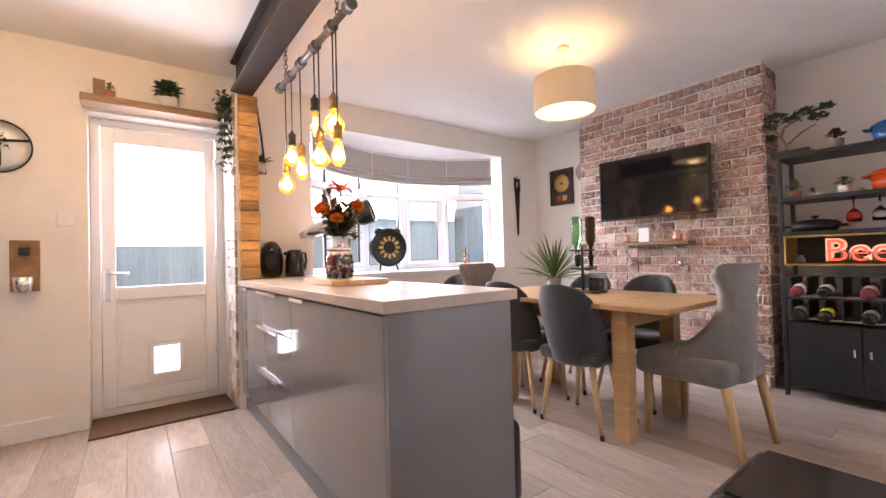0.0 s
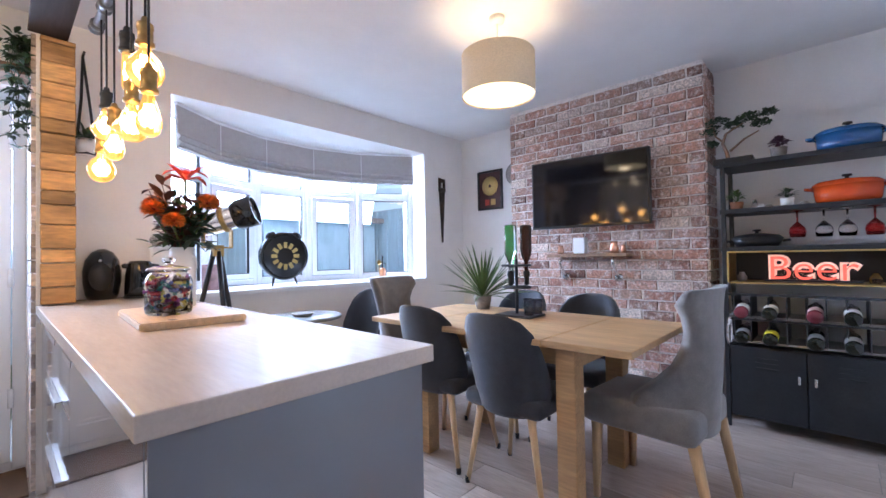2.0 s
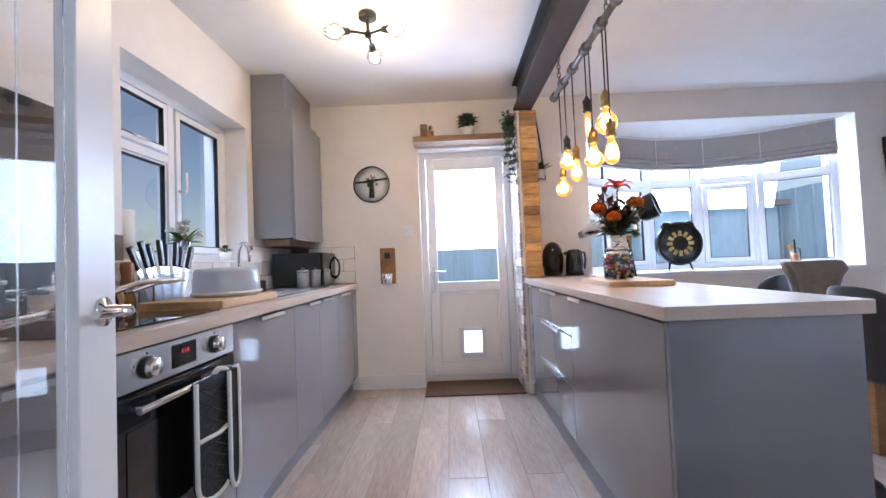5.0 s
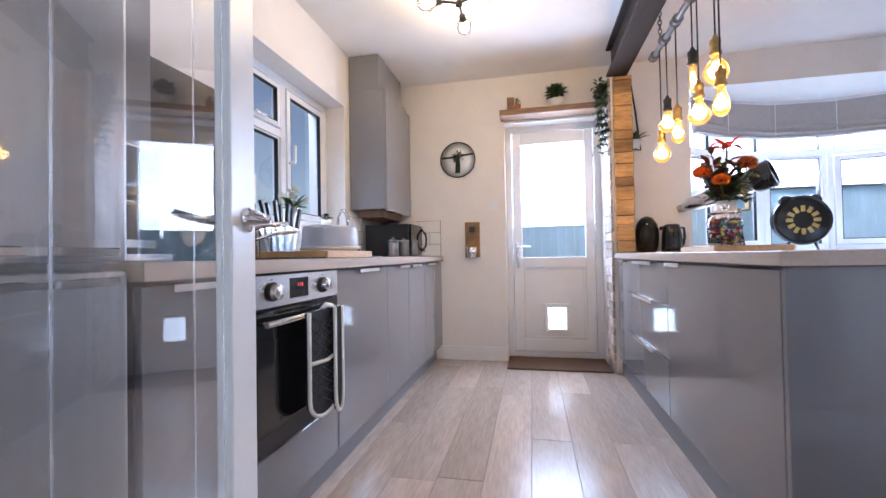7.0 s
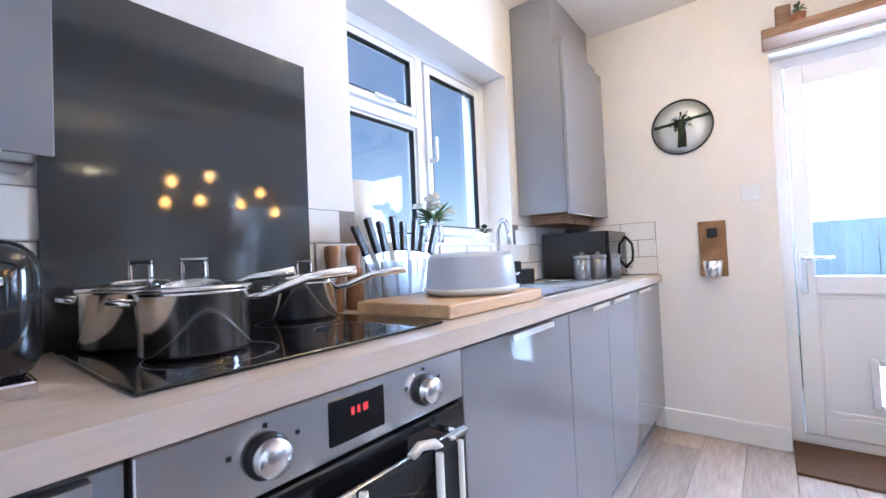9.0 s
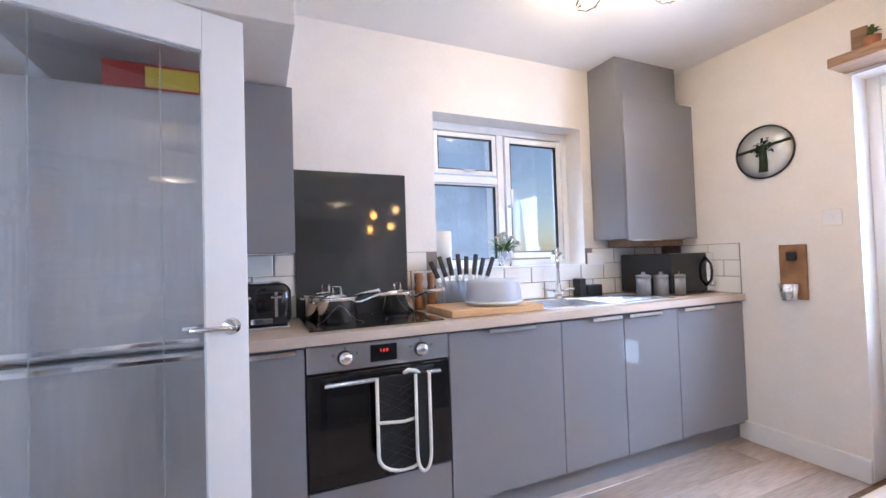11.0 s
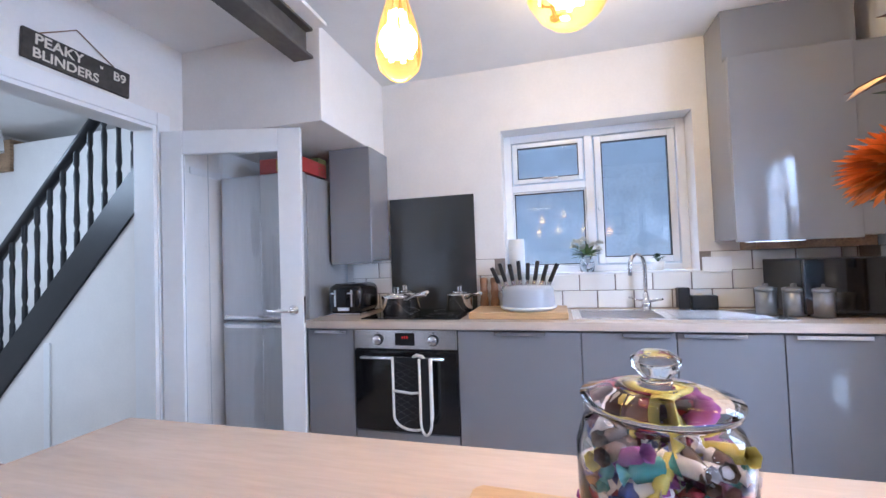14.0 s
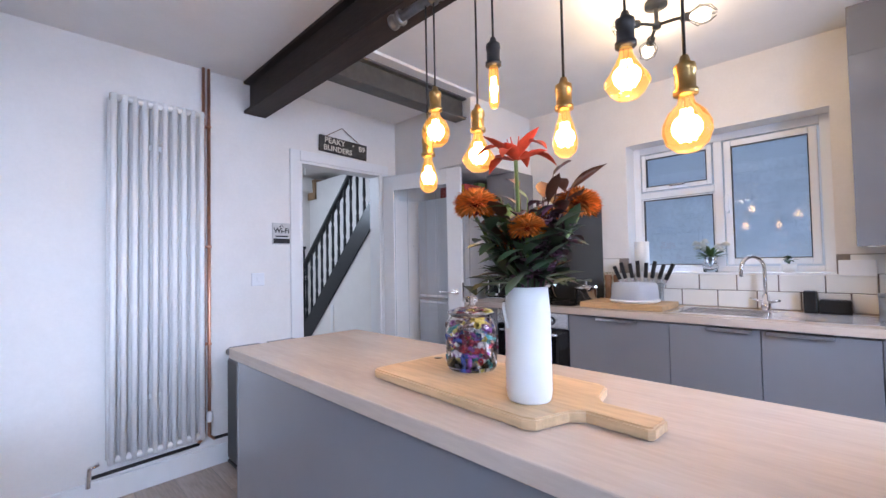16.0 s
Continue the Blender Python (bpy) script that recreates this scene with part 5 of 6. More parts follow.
part("boiler", lathe([(0, .012), (.03, .012), (.033, .03), (.033, .09), (.022, .115), (0, .12)], 20), COPPER, se)
part("chimney", tube([(0, 0, .11), (0, 0, .24)], .007, 8), BLACK, se)
part("gauge", lathe([(0, -.006), (.025, -.006), (.025, .006), (0, .008)], 20), BRASS, se, "", pose(-.045, -.01, .17, 90, 0, 0))
part("pipe", tube([(-.045, -.01, .012), (-.045, -.01, .15)], .004, 6), BRASS, se)
part("pillar", tube([(.045, 0, .012), (.045, 0, .16), (0, 0, .165)], .005, 6), BLACK, se)

# telescope on a tripod
te = thing("telescope", "brass and black telescope on a dark tripod", "telescope", pose(2.33, 3.36, 0))
yaw = pose(0, 0, 1.37, 0, 72, -38)
BIG = Matrix.Diagonal((1.4, 1.4, 1.1, 1))
part("tube", lathe([(0, -.36), (.02, -.36), (.025, -.30), (.038, -.28), (.05, -.12), (.055, .10), (.06, .16), (.06, .20), (.054, .20), (.05, .12), (0, .10)], 28), STEEL, te, "polished metal tube", yaw @ BIG)
part("lens_hood", lathe([(.058, .10), (.068, .12), (.070, .22), (.063, .22), (.058, .15), (0, .149)], 28), BLACKGLOSS, te, "", yaw @ BIG)
part("band", lathe([(.0555, .03), (.060, .03), (.060, .055), (.0555, .055)], 28), BRASS, te, "", yaw @ BIG)
part("yoke", boxes((-.03, .03, -.03, .03, 1.15, 1.22), (-.085, -.077, -.03, .03, 1.2, 1.37), (.077, .085, -.03, .03, 1.2, 1.37), (-.077, .077, -.03, .03, 1.2, 1.21), w=.004), BRASS, te)
for k in range(3):
    a = math.radians(30 + 120 * k)
    part("leg", tube([(.02 * math.cos(a), .02 * math.sin(a), 1.18), (.16 * math.cos(a), .16 * math.sin(a), .55), (.27 * math.cos(a), .27 * math.sin(a), 0)], .016, 6, taper=.010), BLACK, te)
bk = thing("greeting_card", "small printed card standing on the bay sill", "card", pose(2.46, 3.86, BZ0))
part("card", boxes((-.07, .07, -.004, .004, 0, .19)), material("pinkish_card", (.35, .22, .22), .6, grain=.4, scale=18, blotch=.4), bk)


# ---- shelving rack in the alcove ----
BEFORE = set(bpy.data.objects)


def rack_things():
    return [o for o in scene.collection.all_objects if o not in BEFORE and o.parent is None]



rk = thing("shelving_rack", "tall black metal rack with shelves, wine rows and doors", "shelf unit")
RX0, RX1, RY0, RY1 = 4.72, 5.045, .225, 1.03
for x in (RX0, RX1 - .025):
    for y in (RY0, RY1 - .025):
        part("post", boxes((x, x + .025, y, y + .025, 0, 1.75), w=.002, seg=1), BLACKMETAL, rk)
for z in (1.735, 1.425, 1.178):
    part("shelf", boxes((RX0 - .005, RX1, RY0 - .005, RY1 + .005, z - .03, z), w=.003, seg=1), BLACKMETAL, rk)
gb = part("display_box", boxes((RX0 - .004, RX1 - .03, RY0 + .026, RY0 + .036, .945, 1.147), (RX0 - .004, RX1 - .03, RY1 - .036, RY1 - .026, .945, 1.147), (RX0 - .004, RX1 - .03, RY0 + .036, RY1 - .036, .937, .947), (RX0 - .004, RX1 - .03, RY0 + .036, RY1 - .036, 1.137, 1.147), w=.001, seg=1), GOLD, rk, "gold-edged display box")
part("box_back", boxes((RX1 - .04, RX1 - .034, RY0 + .036, RY1 - .036, .947, 1.137)), BLACKMETAL, gb)
for z in (.70, .86):
    part("rail", boxes((RX0, RX0 + .012, RY0 + .025, RY1 - .025, z, z + .014)), BLACKMETAL, rk)
for z in (.555, .715):
    part("rail", boxes((RX0 + .02, RX1 - .02, RY0 + .025, RY1 - .025, z, z + .012)), material("pale_rack_board", (.30, .29, .28), .5, grain=.1, scale=40), rk)
for i in range(9):
    y = RY0 + .05 + i * .0875
    for z in (.567, .727):
        part("divider", boxes((RX0 + .002, RX1 - .03, y - .003, y + .003, z, z + .125)), BLACKMETAL, rk)
part("cabinet_body", boxes((RX0 + .022, RX1, RY0 + .026, RY1 - .026, .075, .535)), BLACKMETAL, rk)
for y0, y1, s in ((RY0 + .028, .626, 1), (.630, RY1 - .028, -1)):
    d = part("cabinet_door", boxes((RX0 + .002, RX0 + .02, y0, y1, .08, .53), w=.003, seg=1), BLACKMETAL, rk, "black locker door")
    yc = (y0 + y1) / 2
    for k in range(3):
        part("vent_slot", boxes((RX0 - .003, RX0 + .003, yc - .055, yc + .055, .40 + k * .03, .408 + k * .03), w=.001, seg=1), BLACKMETAL, d)
    yh = y1 - .035 if s > 0 else y0 + .035
    part("handle", boxes((RX0 - .012, RX0 + .002, yh - .006, yh + .006, .335, .385), w=.002, seg=1), STEEL, d)


def wine_bottle(y, z, glass, label_mat, group):
    b = thing("wine_bottle", "wine bottle lying in the rack, neck inwards", "bottle", pose(RX0 - .075, y, z - .012, 0, 80, 0), group=group)
    part("glass", lathe([(0, 0), (.034, 0), (.037, .006), (.037, .18), (.015, .225), (.014, .29), (0, .292)], 20), glass, b)
    part("wine_label", lathe([(.0373, .04), (.0378, .041), (.0378, .11), (.0373, .111)], 20), label_mat, b, "paper label")
    return b


DARKG = material("dark_wine_glass", (.012, .014, .010), .08, spec=.6)
REDG = material("rose_wine_glass", (.16, .03, .04), .1)
LW = material("cream_label", (.78, .72, .66), .6, grain=.1, scale=60)
LY = material("yellow_label", (.60, .50, .03), .6, grain=.1, scale=60)
LP = material("pink_label", (.60, .34, .32), .6, grain=.1, scale=60)
LG = material("grey_label", (.28, .28, .28), .6, grain=.1, scale=60)
for i, (g, l) in enumerate(((REDG, LW), (DARKG, LW), (REDG, LP), (DARKG, LW))):
    wine_bottle((.93, .79, .585, .43)[i], .727 + .039, g, l, "wine bottles, upper row")
for i, l in enumerate((LG, LY, LG, LG)):
    wine_bottle((.93, .79, .585, .43)[i], .567 + .039, DARKG, l, "wine bottles, lower row")

ns = thing("neon_sign", "red and cream lit sign reading Beer", "neon sign", pose(4.80, .60, .952))
TUBER = material("red_sign_tube", (.75, .10, .06), .4, emit=1.0, emit_color=(1, .16, .10))
TUBEW = material("cream_sign_back", (.85, .68, .55), .5, emit=.45, emit_color=(1, .70, .52))
text_part("letters_back", "Beer", .215, TUBEW, ns, pose(.012, 0, .078, 90, 0, -90) @ Matrix.Shear('XZ', 4, (.0, .0)), "cream letter backing", .006, .010)
text_part("letters", "Beer", .215, TUBER, ns, pose(-.004, 0, .078, 90, 0, -90), "red letters", .004, -.002)
part("stand", boxes((-.02, .03, -.22, .22, 0, .012), w=.002), BLACKMETAL, ns)


def casserole(name, mat, label, m, rx, ry, h):
    c = thing(name, label, "casserole dish", m)
    sc = Matrix.Diagonal((rx, ry, 1, 1))
    part("dish", lathe([(0, 0), (.82, 0), (.92, .02), (1, h), (.96, h), (.88, .022), (0, .01)], 36, sc), mat, c)
    part("lid", lathe([(1.02, h), (1.02, h + .008), (.85, h + .028), (.3, h + .04), (0, h + .042), (0, h + .03), (.9, h + .004)], 36, sc), mat, c)
    part("knob", lathe([(0, h + .04), (.010, h + .04), (.010, h + .052), (.024, h + .056), (.022, h + .066), (0, h + .068)], 18), BLACK, c)
    for s in (-1, 1):
        part("handle", tube([(-.03, s * (ry - .004), h - .012), (-.024, s * (ry + .03), h - .008), (.024, s * (ry + .03), h - .008), (.03, s * (ry - .004), h - .012)], .008, 8), mat, c)
    return c


casserole("blue_casserole", material("blue_enamel", (.015, .09, .24), .15, coat=.4, blotch=.1, scale=6), "blue enamelled cast-iron casserole with lid", pose(4.88, .42, 1.736), .115, .150, .105)
casserole("orange_casserole", material("orange_enamel", (.62, .075, .012), .15, coat=.4, blotch=.15, scale=6), "orange enamelled cast-iron casserole with lid", pose(4.88, .43, 1.426), .115, .155, .105)
casserole("black_casserole", material("black_cast_iron", (.012, .012, .013), .4, grain=.1, scale=60), "shallow black cast-iron dish with lid", pose(4.87, .86, 1.179), .10, .135, .045)
REDGL = material("red_wine_goblet", (.75, .08, .08), .02, trans=.9)
for i, (y, g) in enumerate(((.655, REDGL), (.535, PANE), (.435, PANE), (.325, REDGL))):
    gl = thing("wine_glass", "stemmed wine glass hanging upside down" if i in (0, 3) else "clear stemmed glass hanging upside down", "wine glass", pose(4.82, y, 1.394), group="hanging glasses")
    part("glass", lathe([(0, 0), (.033, 0), (.033, -.003), (.006, -.006), (.004, -.07), (.012, -.078), (.036, -.105), (.042, -.13), (.036, -.165), (.0345, -.165), (.040, -.13), (.034, -.107), (0, -.082)], 24), g, gl)


def bush(name, label, m, pot, r, h, mat, lw, count, pot_r=.04, pot_h=.07, trail=0.0, seed=1):
    """A small plant of separate leaves in a pot."""
    p = thing(name, label, "plant", m)
    part("pot", lathe([(0, 0), (pot_r * .8, 0), (pot_r, pot_h), (pot_r * .92, pot_h), (pot_r * .85, pot_h - .008), (0, pot_h - .008)], 20), pot, p)
    random.seed(seed)
    bm = bmesh.new()
    for i in range(count):
        a, e = random.uniform(0, 6.283), random.uniform(-.2, 1.4)
        L = r * random.uniform(.5, 1)
        b = Vector((L * .35 * math.cos(a) * math.cos(e), L * .35 * math.sin(a) * math.cos(e), pot_h + h * .3 + L * .3 * math.sin(e)))
        t = Vector((L * math.cos(a) * math.cos(e), L * math.sin(a) * math.cos(e), pot_h + h * .35 + h * .65 * max(-.2, math.sin(e))))
        leaf(bm, b, t, lw * random.uniform(.7, 1.2), .01, .2)
        if i % 3 == 0:
            tube([(0, 0, pot_h - .01), tuple(b)], .0018, 4, bm)
    part("foliage", bm, mat, p)
    return p


bo = thing("bonsai", "green bonsai tree in a shallow black tray", "plant", pose(4.86, .97, 1.736))
part("tray", boxes((-.07, .07, -.11, .11, 0, .045), w=.005), BLACK, bo)
part("trunk", tube([(0, .03, .04), (.01, .04, .10), (0, .06, .16), (-.01, .04, .22), (0, .0, .25), (0, -.06, .28)], .014, 8, taper=.005), RUSTIC, bo)
part("branch", tube([(0, .055, .17), (0, .10, .22), (0, .11, .27)], .008, 6, taper=.004), RUSTIC, bo)
part("branch", tube([(0, .02, .10), (0, -.06, .17), (0, -.14, .21)], .008, 6, taper=.004), RUSTIC, bo)
random.seed(8)
bm = bmesh.new()
for cx, cy, cz, r in ((0, .08, .30, .08), (0, .14, .24, .06), (0, -.08, .30, .07), (0, -.15, .25, .06), (0, -.19, .31, .05), (.02, 0, .27, .06), (.02, .13, .16, .05)):
    for i in range(120):
        a, e = random.uniform(0, 6.283), random.uniform(-.5, 1.4)
        q = r * random.uniform(.5, 1.0)
        c = Vector((cx + q * math.cos(a) * math.cos(e), cy + q * math.sin(a) * math.cos(e), cz + q * .5 * math.sin(e)))
        leaf(bm, c, c + Vector((random.uniform(-.02, .02), random.uniform(-.02, .02), random.uniform(.0, .022))), .019, 0, .2)
part("foliage", bm, LEAFDARK, bo)
bush("potted_plant", "small dark purple plant in a grey pot", pose(4.86, .735, 1.736), POTGREY, .085, .09, PURPLE, .03, 50, .045, .075, seed=2)
bush("potted_plant", "small green plant in a terracotta pot", pose(4.85, .96, 1.426), TERRA, .07, .10, LEAFMID, .018, 40, .04, .055, seed=3)
bush("potted_plant", "small succulent in a white and orange pot", pose(4.85, .70, 1.426), POTWHITE, .07, .08, LEAFDARK, .014, 45, .035, .055, seed=4)
for y, r, h, mat in ((.83, .02, .03, POTWHITE), (.79, .025, .02, POTGREY), (.86, .018, .06, PANE), (.62, .025, .025, POTGREY)):
    o = thing("ornament", "tiny shelf ornament beside the plants", "ornament", pose(4.83, y, 1.426))
    part("body", lathe([(0, 0), (r, 0), (r * 1.05, h * .4), (r * .6, h), (0, h)], 14), mat, o)
for y in (.33, .94):
    o = thing("ornament", "small glass jar in the display box", "ornament", pose(4.84, y, .948))
    part("body", lathe([(0, 0), (.025, 0), (.028, .03), (.015, .05), (.015, .06), (0, .06)], 16), PANE if y < .5 else POTGREY, o)

# the rack and all that stands in it, drawn a little forward from the wall
for ob in rack_things():
    ob.matrix_basis = Matrix.Translation((-.11, .008, 0)) @ Matrix.Diagonal((1, 1, .98, 1)) @ ob.matrix_basis

# dark bark-like wall hanging by the rack
hg = thing("wall_hanging", "dark brown rough wooden wall hanging", "wall hanging", pose(3.78, YS + .002, 1.70))
bm = bmesh.new()
random.seed(3)
n = 22
ringf, ringb = [], []
for i in range(n):
    a = 2 * math.pi * i / n
    r = 1 + random.uniform(-.08, .08)
    ringf.append(bm.verts.new((.17 * r * math.cos(a), .055, .30 * r * math.sin(a))))
    ringb.append(bm.verts.new((.18 * r * math.cos(a), 0, .31 * r * math.sin(a))))
bm.faces.new(ringf), bm.faces.new(list(reversed(ringb)))
for i in range(n):
    bm.faces.new((ringf[i], ringf[(i + 1) % n], ringb[(i + 1) % n], ringb[i]))
part("bark", bm, material("dark_bark", (.05, .032, .022), .9, grain=.5, scale=30, blotch=.4, bump=.8), hg)

# ---- south wall ----
RADWHITE = material("white_radiator_enamel", (0.92, 0.91, 0.89), 0.55, grain=0.01, scale=30, blotch=0.02)
ra = thing("radiator", "tall white column radiator on the wall", "radiator", pose(0, YS, 0))
for i in range(10):
    x = 1.898 + i * .047
    part("column", tube([(x, .075, .205), (x, .075, 2.175)], .0155, 14), RADWHITE, ra)
    part("rear_column", tube([(x + .012, .036, .225), (x + .012, .036, 2.155)], .0125, 10), RADWHITE, ra)
for z in (.225, 2.155):
    part("header", tube([(1.882, .068, z), (2.338, .068, z)], .019, 10), RADWHITE, ra)
for z in (.5, 1.9):
    part("wall_bracket", boxes((2.10, 2.16, .001, .05, z, z + .03)), RADWHITE, ra)
part("valve", tube([(2.37, .068, .225), (2.41, .068, .215), (2.415, .068, .12)], .012, 8), CHROME, ra)
part("thermostat", lathe([(0, 0), (.018, 0), (.02, .01), (.02, .05), (.014, .06), (0, .06)], 16), GLOSSWHITE, ra, "white thermostatic head", pose(1.85, .05, .29))
cp = thing("copper_pipes", "pair of copper heating pipes on the wall", "pipe")
for x in (1.845, 1.875):
    part("pipe", tube([(x, YS + .03, CH - .002), (x, YS + .03, .20), (x + (.03 if x > 1.86 else -.03), YS + .03, .17)], .0095, 10), COPPER, cp)
    for z in (.75, 1.35, 2.1):
        part("clip", boxes((x - .013, x + .013, YS + .001, YS + .04, z, z + .014), w=.003), COPPER, cp)
part("pipe", tube([(1.90, YS + .03, .165), (2.42, YS + .03, .15)], .0095, 10), material("dark_pipe", (.05, .045, .045), .45, .5), cp, "dark low pipe")
part("pipe", tube([(1.82, YS + .03, .175), (1.30, YS + .03, .175)], .0095, 10), material("dark_pipe_low", (.05, .045, .045), .45, .5), cp, "dark low pipe")

SIGNDARK = material("dark_sign_board", (.05, .042, .036), .6, grain=.3, scale=30, blotch=.3)
SIGNCREAM = material("cream_sign_paint", (.68, .62, .52), .6, grain=.1, scale=40)
sg = thing("wall_sign", "dark wooden hanging sign with cream painted lettering", "sign", pose(.862, YS + .012, 2.158, 0, -2, 0))
part("board", boxes((-.215, .215, -.008, .008, -.062, .062), w=.002, seg=1), SIGNDARK, sg)
text_part("lettering", "PEAKY", .062, SIGNCREAM, sg, pose(.085, .009, .028, 90, 0, 180), "cream letters", .001, .001)
text_part("lettering", "BLINDERS", .058, SIGNCREAM, sg, pose(.055, .009, -.030, 90, 0, 180), "cream letters", .001, .001)
text_part("lettering", "B9", .058, SIGNCREAM, sg, pose(-.165, .009, .018, 90, 0, 180), "cream figures", .001, .001)
part("dot", boxes((-.088, -.076, .008, .010, .026, .038)), SIGNCREAM, sg)
part("hanging_cord", tube([(.16, 0, .06), (.02, .0, .155), (-.15, 0, .06)], .003, 6), RUSTIC, sg)
wf = thing("wifi_sign", "small sign reading Wi-Fi above a dark band", "sign", pose(1.375, YS + .006, 1.455))
part("board", boxes((-.065, .065, -.005, .005, -.075, .075), w=.002, seg=1), material("pale_sign_board", (.55, .54, .53), .6, grain=.1, scale=40), wf)
text_part("lettering", "Wi-Fi", .05, BLACK, wf, pose(0, .006, .02, 90, 0, 180), "black letters", .001, .001)
part("band", boxes((-.058, .058, .005, .0065, -.068, -.035)), BLACK, wf)
part("small_print", boxes((-.045, .045, .005, .0062, -.024, -.014)), BLACK, wf)
part("hook", tube([(.015, .006, .045), (0, .008, .062), (-.015, .006, .045)], .003, 6), BLACK, wf)


def plate(name, label, m, n):
    s = thing(name, label, "switch", m)
    part("plate", boxes((-.043, .043, 0, .009, -.043, .043), w=.003), GLOSSWHITE, s)
    part("rocker", boxes((-.010, .010, .009, .013, -.018, .018), w=.002), GLOSSWHITE, s)


plate("light_switch", "white light switch plate by the hall doorway", pose(1.538, YS, 1.14), 1)
plate("light_switch", "white light switch plate beside the back door", pose(.57, YN, 1.345, 0, 0, 180), 1)

# pair of black bins by the south wall
for i, x in enumerate((1.40, 1.64)):
    bn = thing("pedal_bin", "tall black kitchen bin with dark glossy lid", "bin", pose(x, .235, 0), group="kitchen bins")
    part("bin_body", boxes((-.105, .105, -.125, .125, .02, .665), w=.03, seg=4), BLACK, bn)
    part("lid", boxes((-.112, .112, -.13, .13, .667, .715), w=.022, seg=4), BLACK, bn)
    part("lid_top", boxes((-.092, .092, -.11, .11, .7152, .719), w=.0015, seg=1), material("dark_bronze_steel", (.10, .09, .085), .22, .9, grain=.1, scale=30, blotch=.1), bn, "dark brushed steel lid inlay")
    part("base", boxes((-.10, .10, -.12, .12, 0, .019), w=.004), BLACK, bn)
    part("pedal", boxes((-.03, .03, .12, .155, .02, .035), w=.004), STEEL, bn)
bg = thing("rucksack", "black bag standing against the island's back", "bag", pose(2.19, 1.46, 0))
part("bag_body", smooth(boxes((-.095, .03, -.14, .16, 0, .36), w=.05, seg=4)), BLACK, bg)
part("strap", tube([(.02, 0, .36), (.06, .02, .43), (.05, .06, .44), (.02, .08, .37)], .008, 6), BLACK, bg)

# ---- hall and stairs ----
st = thing("staircase", "white and black staircase rising above the fridge", "stairs", pose(0, 0, 0))


def zs(y):
    return 1.66 + (y + .2) * .98


bm = bmesh.new()
A = [(-1.75, zs(-1.75) + .02), (YS - .125, zs(YS - .125)), (YS - .125, zs(YS - .125) + .27), (-1.75, zs(-1.75) + .29)]
f = [bm.verts.new((.33, y, z)) for y, z in A]
g = [bm.verts.new((.29, y, z)) for y, z in A]
bm.faces.new(f), bm.faces.new(list(reversed(g)))
for i in range(4):
    bm.faces.new((f[i], f[(i + 1) % 4], g[(i + 1) % 4], g[i]))
STAIRBLACK = material("black_stair_paint", (.016, .018, .022), .35, grain=.1, scale=30)
part("stringer", bm, STAIRBLACK, st, "black painted stringer")
part("handrail", tube([(.31, -1.70, zs(-1.70) + .98), (.31, YS - .13, zs(YS - .13) + .90)], .032, 8), STAIRBLACK, st, "black handrail")
part("newel_post", boxes((.27, .35, -1.79, -1.71, 0, 1.42), (.26, .36, -1.80, -1.70, 1.42, 1.45), w=.004), STAIRBLACK, st)
for i in range(13):
    y = -1.60 + i * .118
    if y < YS - .16:
        z0, z1 = zs(y) + .27, zs(y) + .95
        part("spindle", lathe([(.016, z0), (.016, z0 + .12), (.010, z0 + .14), (.017, z0 + .19), (.012, (z0 + z1) / 2), (.017, z1 - .20), (.010, z1 - .15), (.016, z1 - .13), (.016, z1)], 8, pose(.31, y, 0)), STAIRBLACK, st)
for i in range(9):
    y = -1.72 + i * .20
    part("tread", boxes((-.46, .288, y, y + .22, zs(y) + .05, zs(y) + .09)), TRIM, st)
bm = bmesh.new()
A = [(-1.70, 0), (YS - .13, 0), (YS - .13, zs(YS - .13) - .002), (-1.70, max(0.02, zs(-1.70) + .015))]
f = [bm.verts.new((.315, y, z)) for y, z in A]
g = [bm.verts.new((.295, y, z)) for y, z in A]
bm.faces.new(f), bm.faces.new(list(reversed(g)))
for i in range(4):
    bm.faces.new((f[i], f[(i + 1) % 4], g[(i + 1) % 4], g[i]))
part("under_panel", bm, PAINT, st, "grey-white panel under the stairs")
part("panel_trim", boxes((.3155, .325, -1.05, -1.0, 0, zs(-1.05) - .03)), TRIM, st)
hp = thing("picture", "small framed picture on the far hall wall", "picture", pose(-.62, -2.998, 1.88))
part("frame", boxes((-.11, -.095, 0, .02, -.15, .15), (.095, .11, 0, .02, -.15, .15), (-.095, .095, 0, .02, .135, .15), (-.095, .095, 0, .02, -.15, -.135), w=.003), RUSTIC, hp)
part("print", boxes((-.095, .095, .002, .008, -.135, .135)), SIGNDARK, hp)
hc = thing("wall_box_shelf", "rustic timber box shelf on the far hall wall", "shelf", pose(-.66, -2.998, 2.22))
part("box", boxes((-.22, .22, 0, .22, 0, .03), (-.22, .22, 0, .22, .27, .30), (-.22, -.19, 0, .22, .03, .27), (.19, .22, 0, .22, .03, .27), (-.19, .19, 0, .02, .03, .27), w=.004), material("pale_rustic_wood", (.34, .22, .13), .6, grain=.3, scale=9, stretch=(1, 9, 9), blotch=.3, bump=.2), hc)
bush("hanging_plant", "leafy plant trailing below the hall shelf", pose(-.60, -2.86, 2.255), POTWHITE, .16, .10, LEAFDARK, .04, 60, .05, .09, seed=23)
hl = thing("hall_lamp", "small pale fabric lampshade hanging in the hall", "lamp", pose(.40, -1.45, 2.06))
part("shade", lathe([(.085, 0), (.075, .15), (.072, .15), (.082, 0)], 24), POTWHITE, hl)
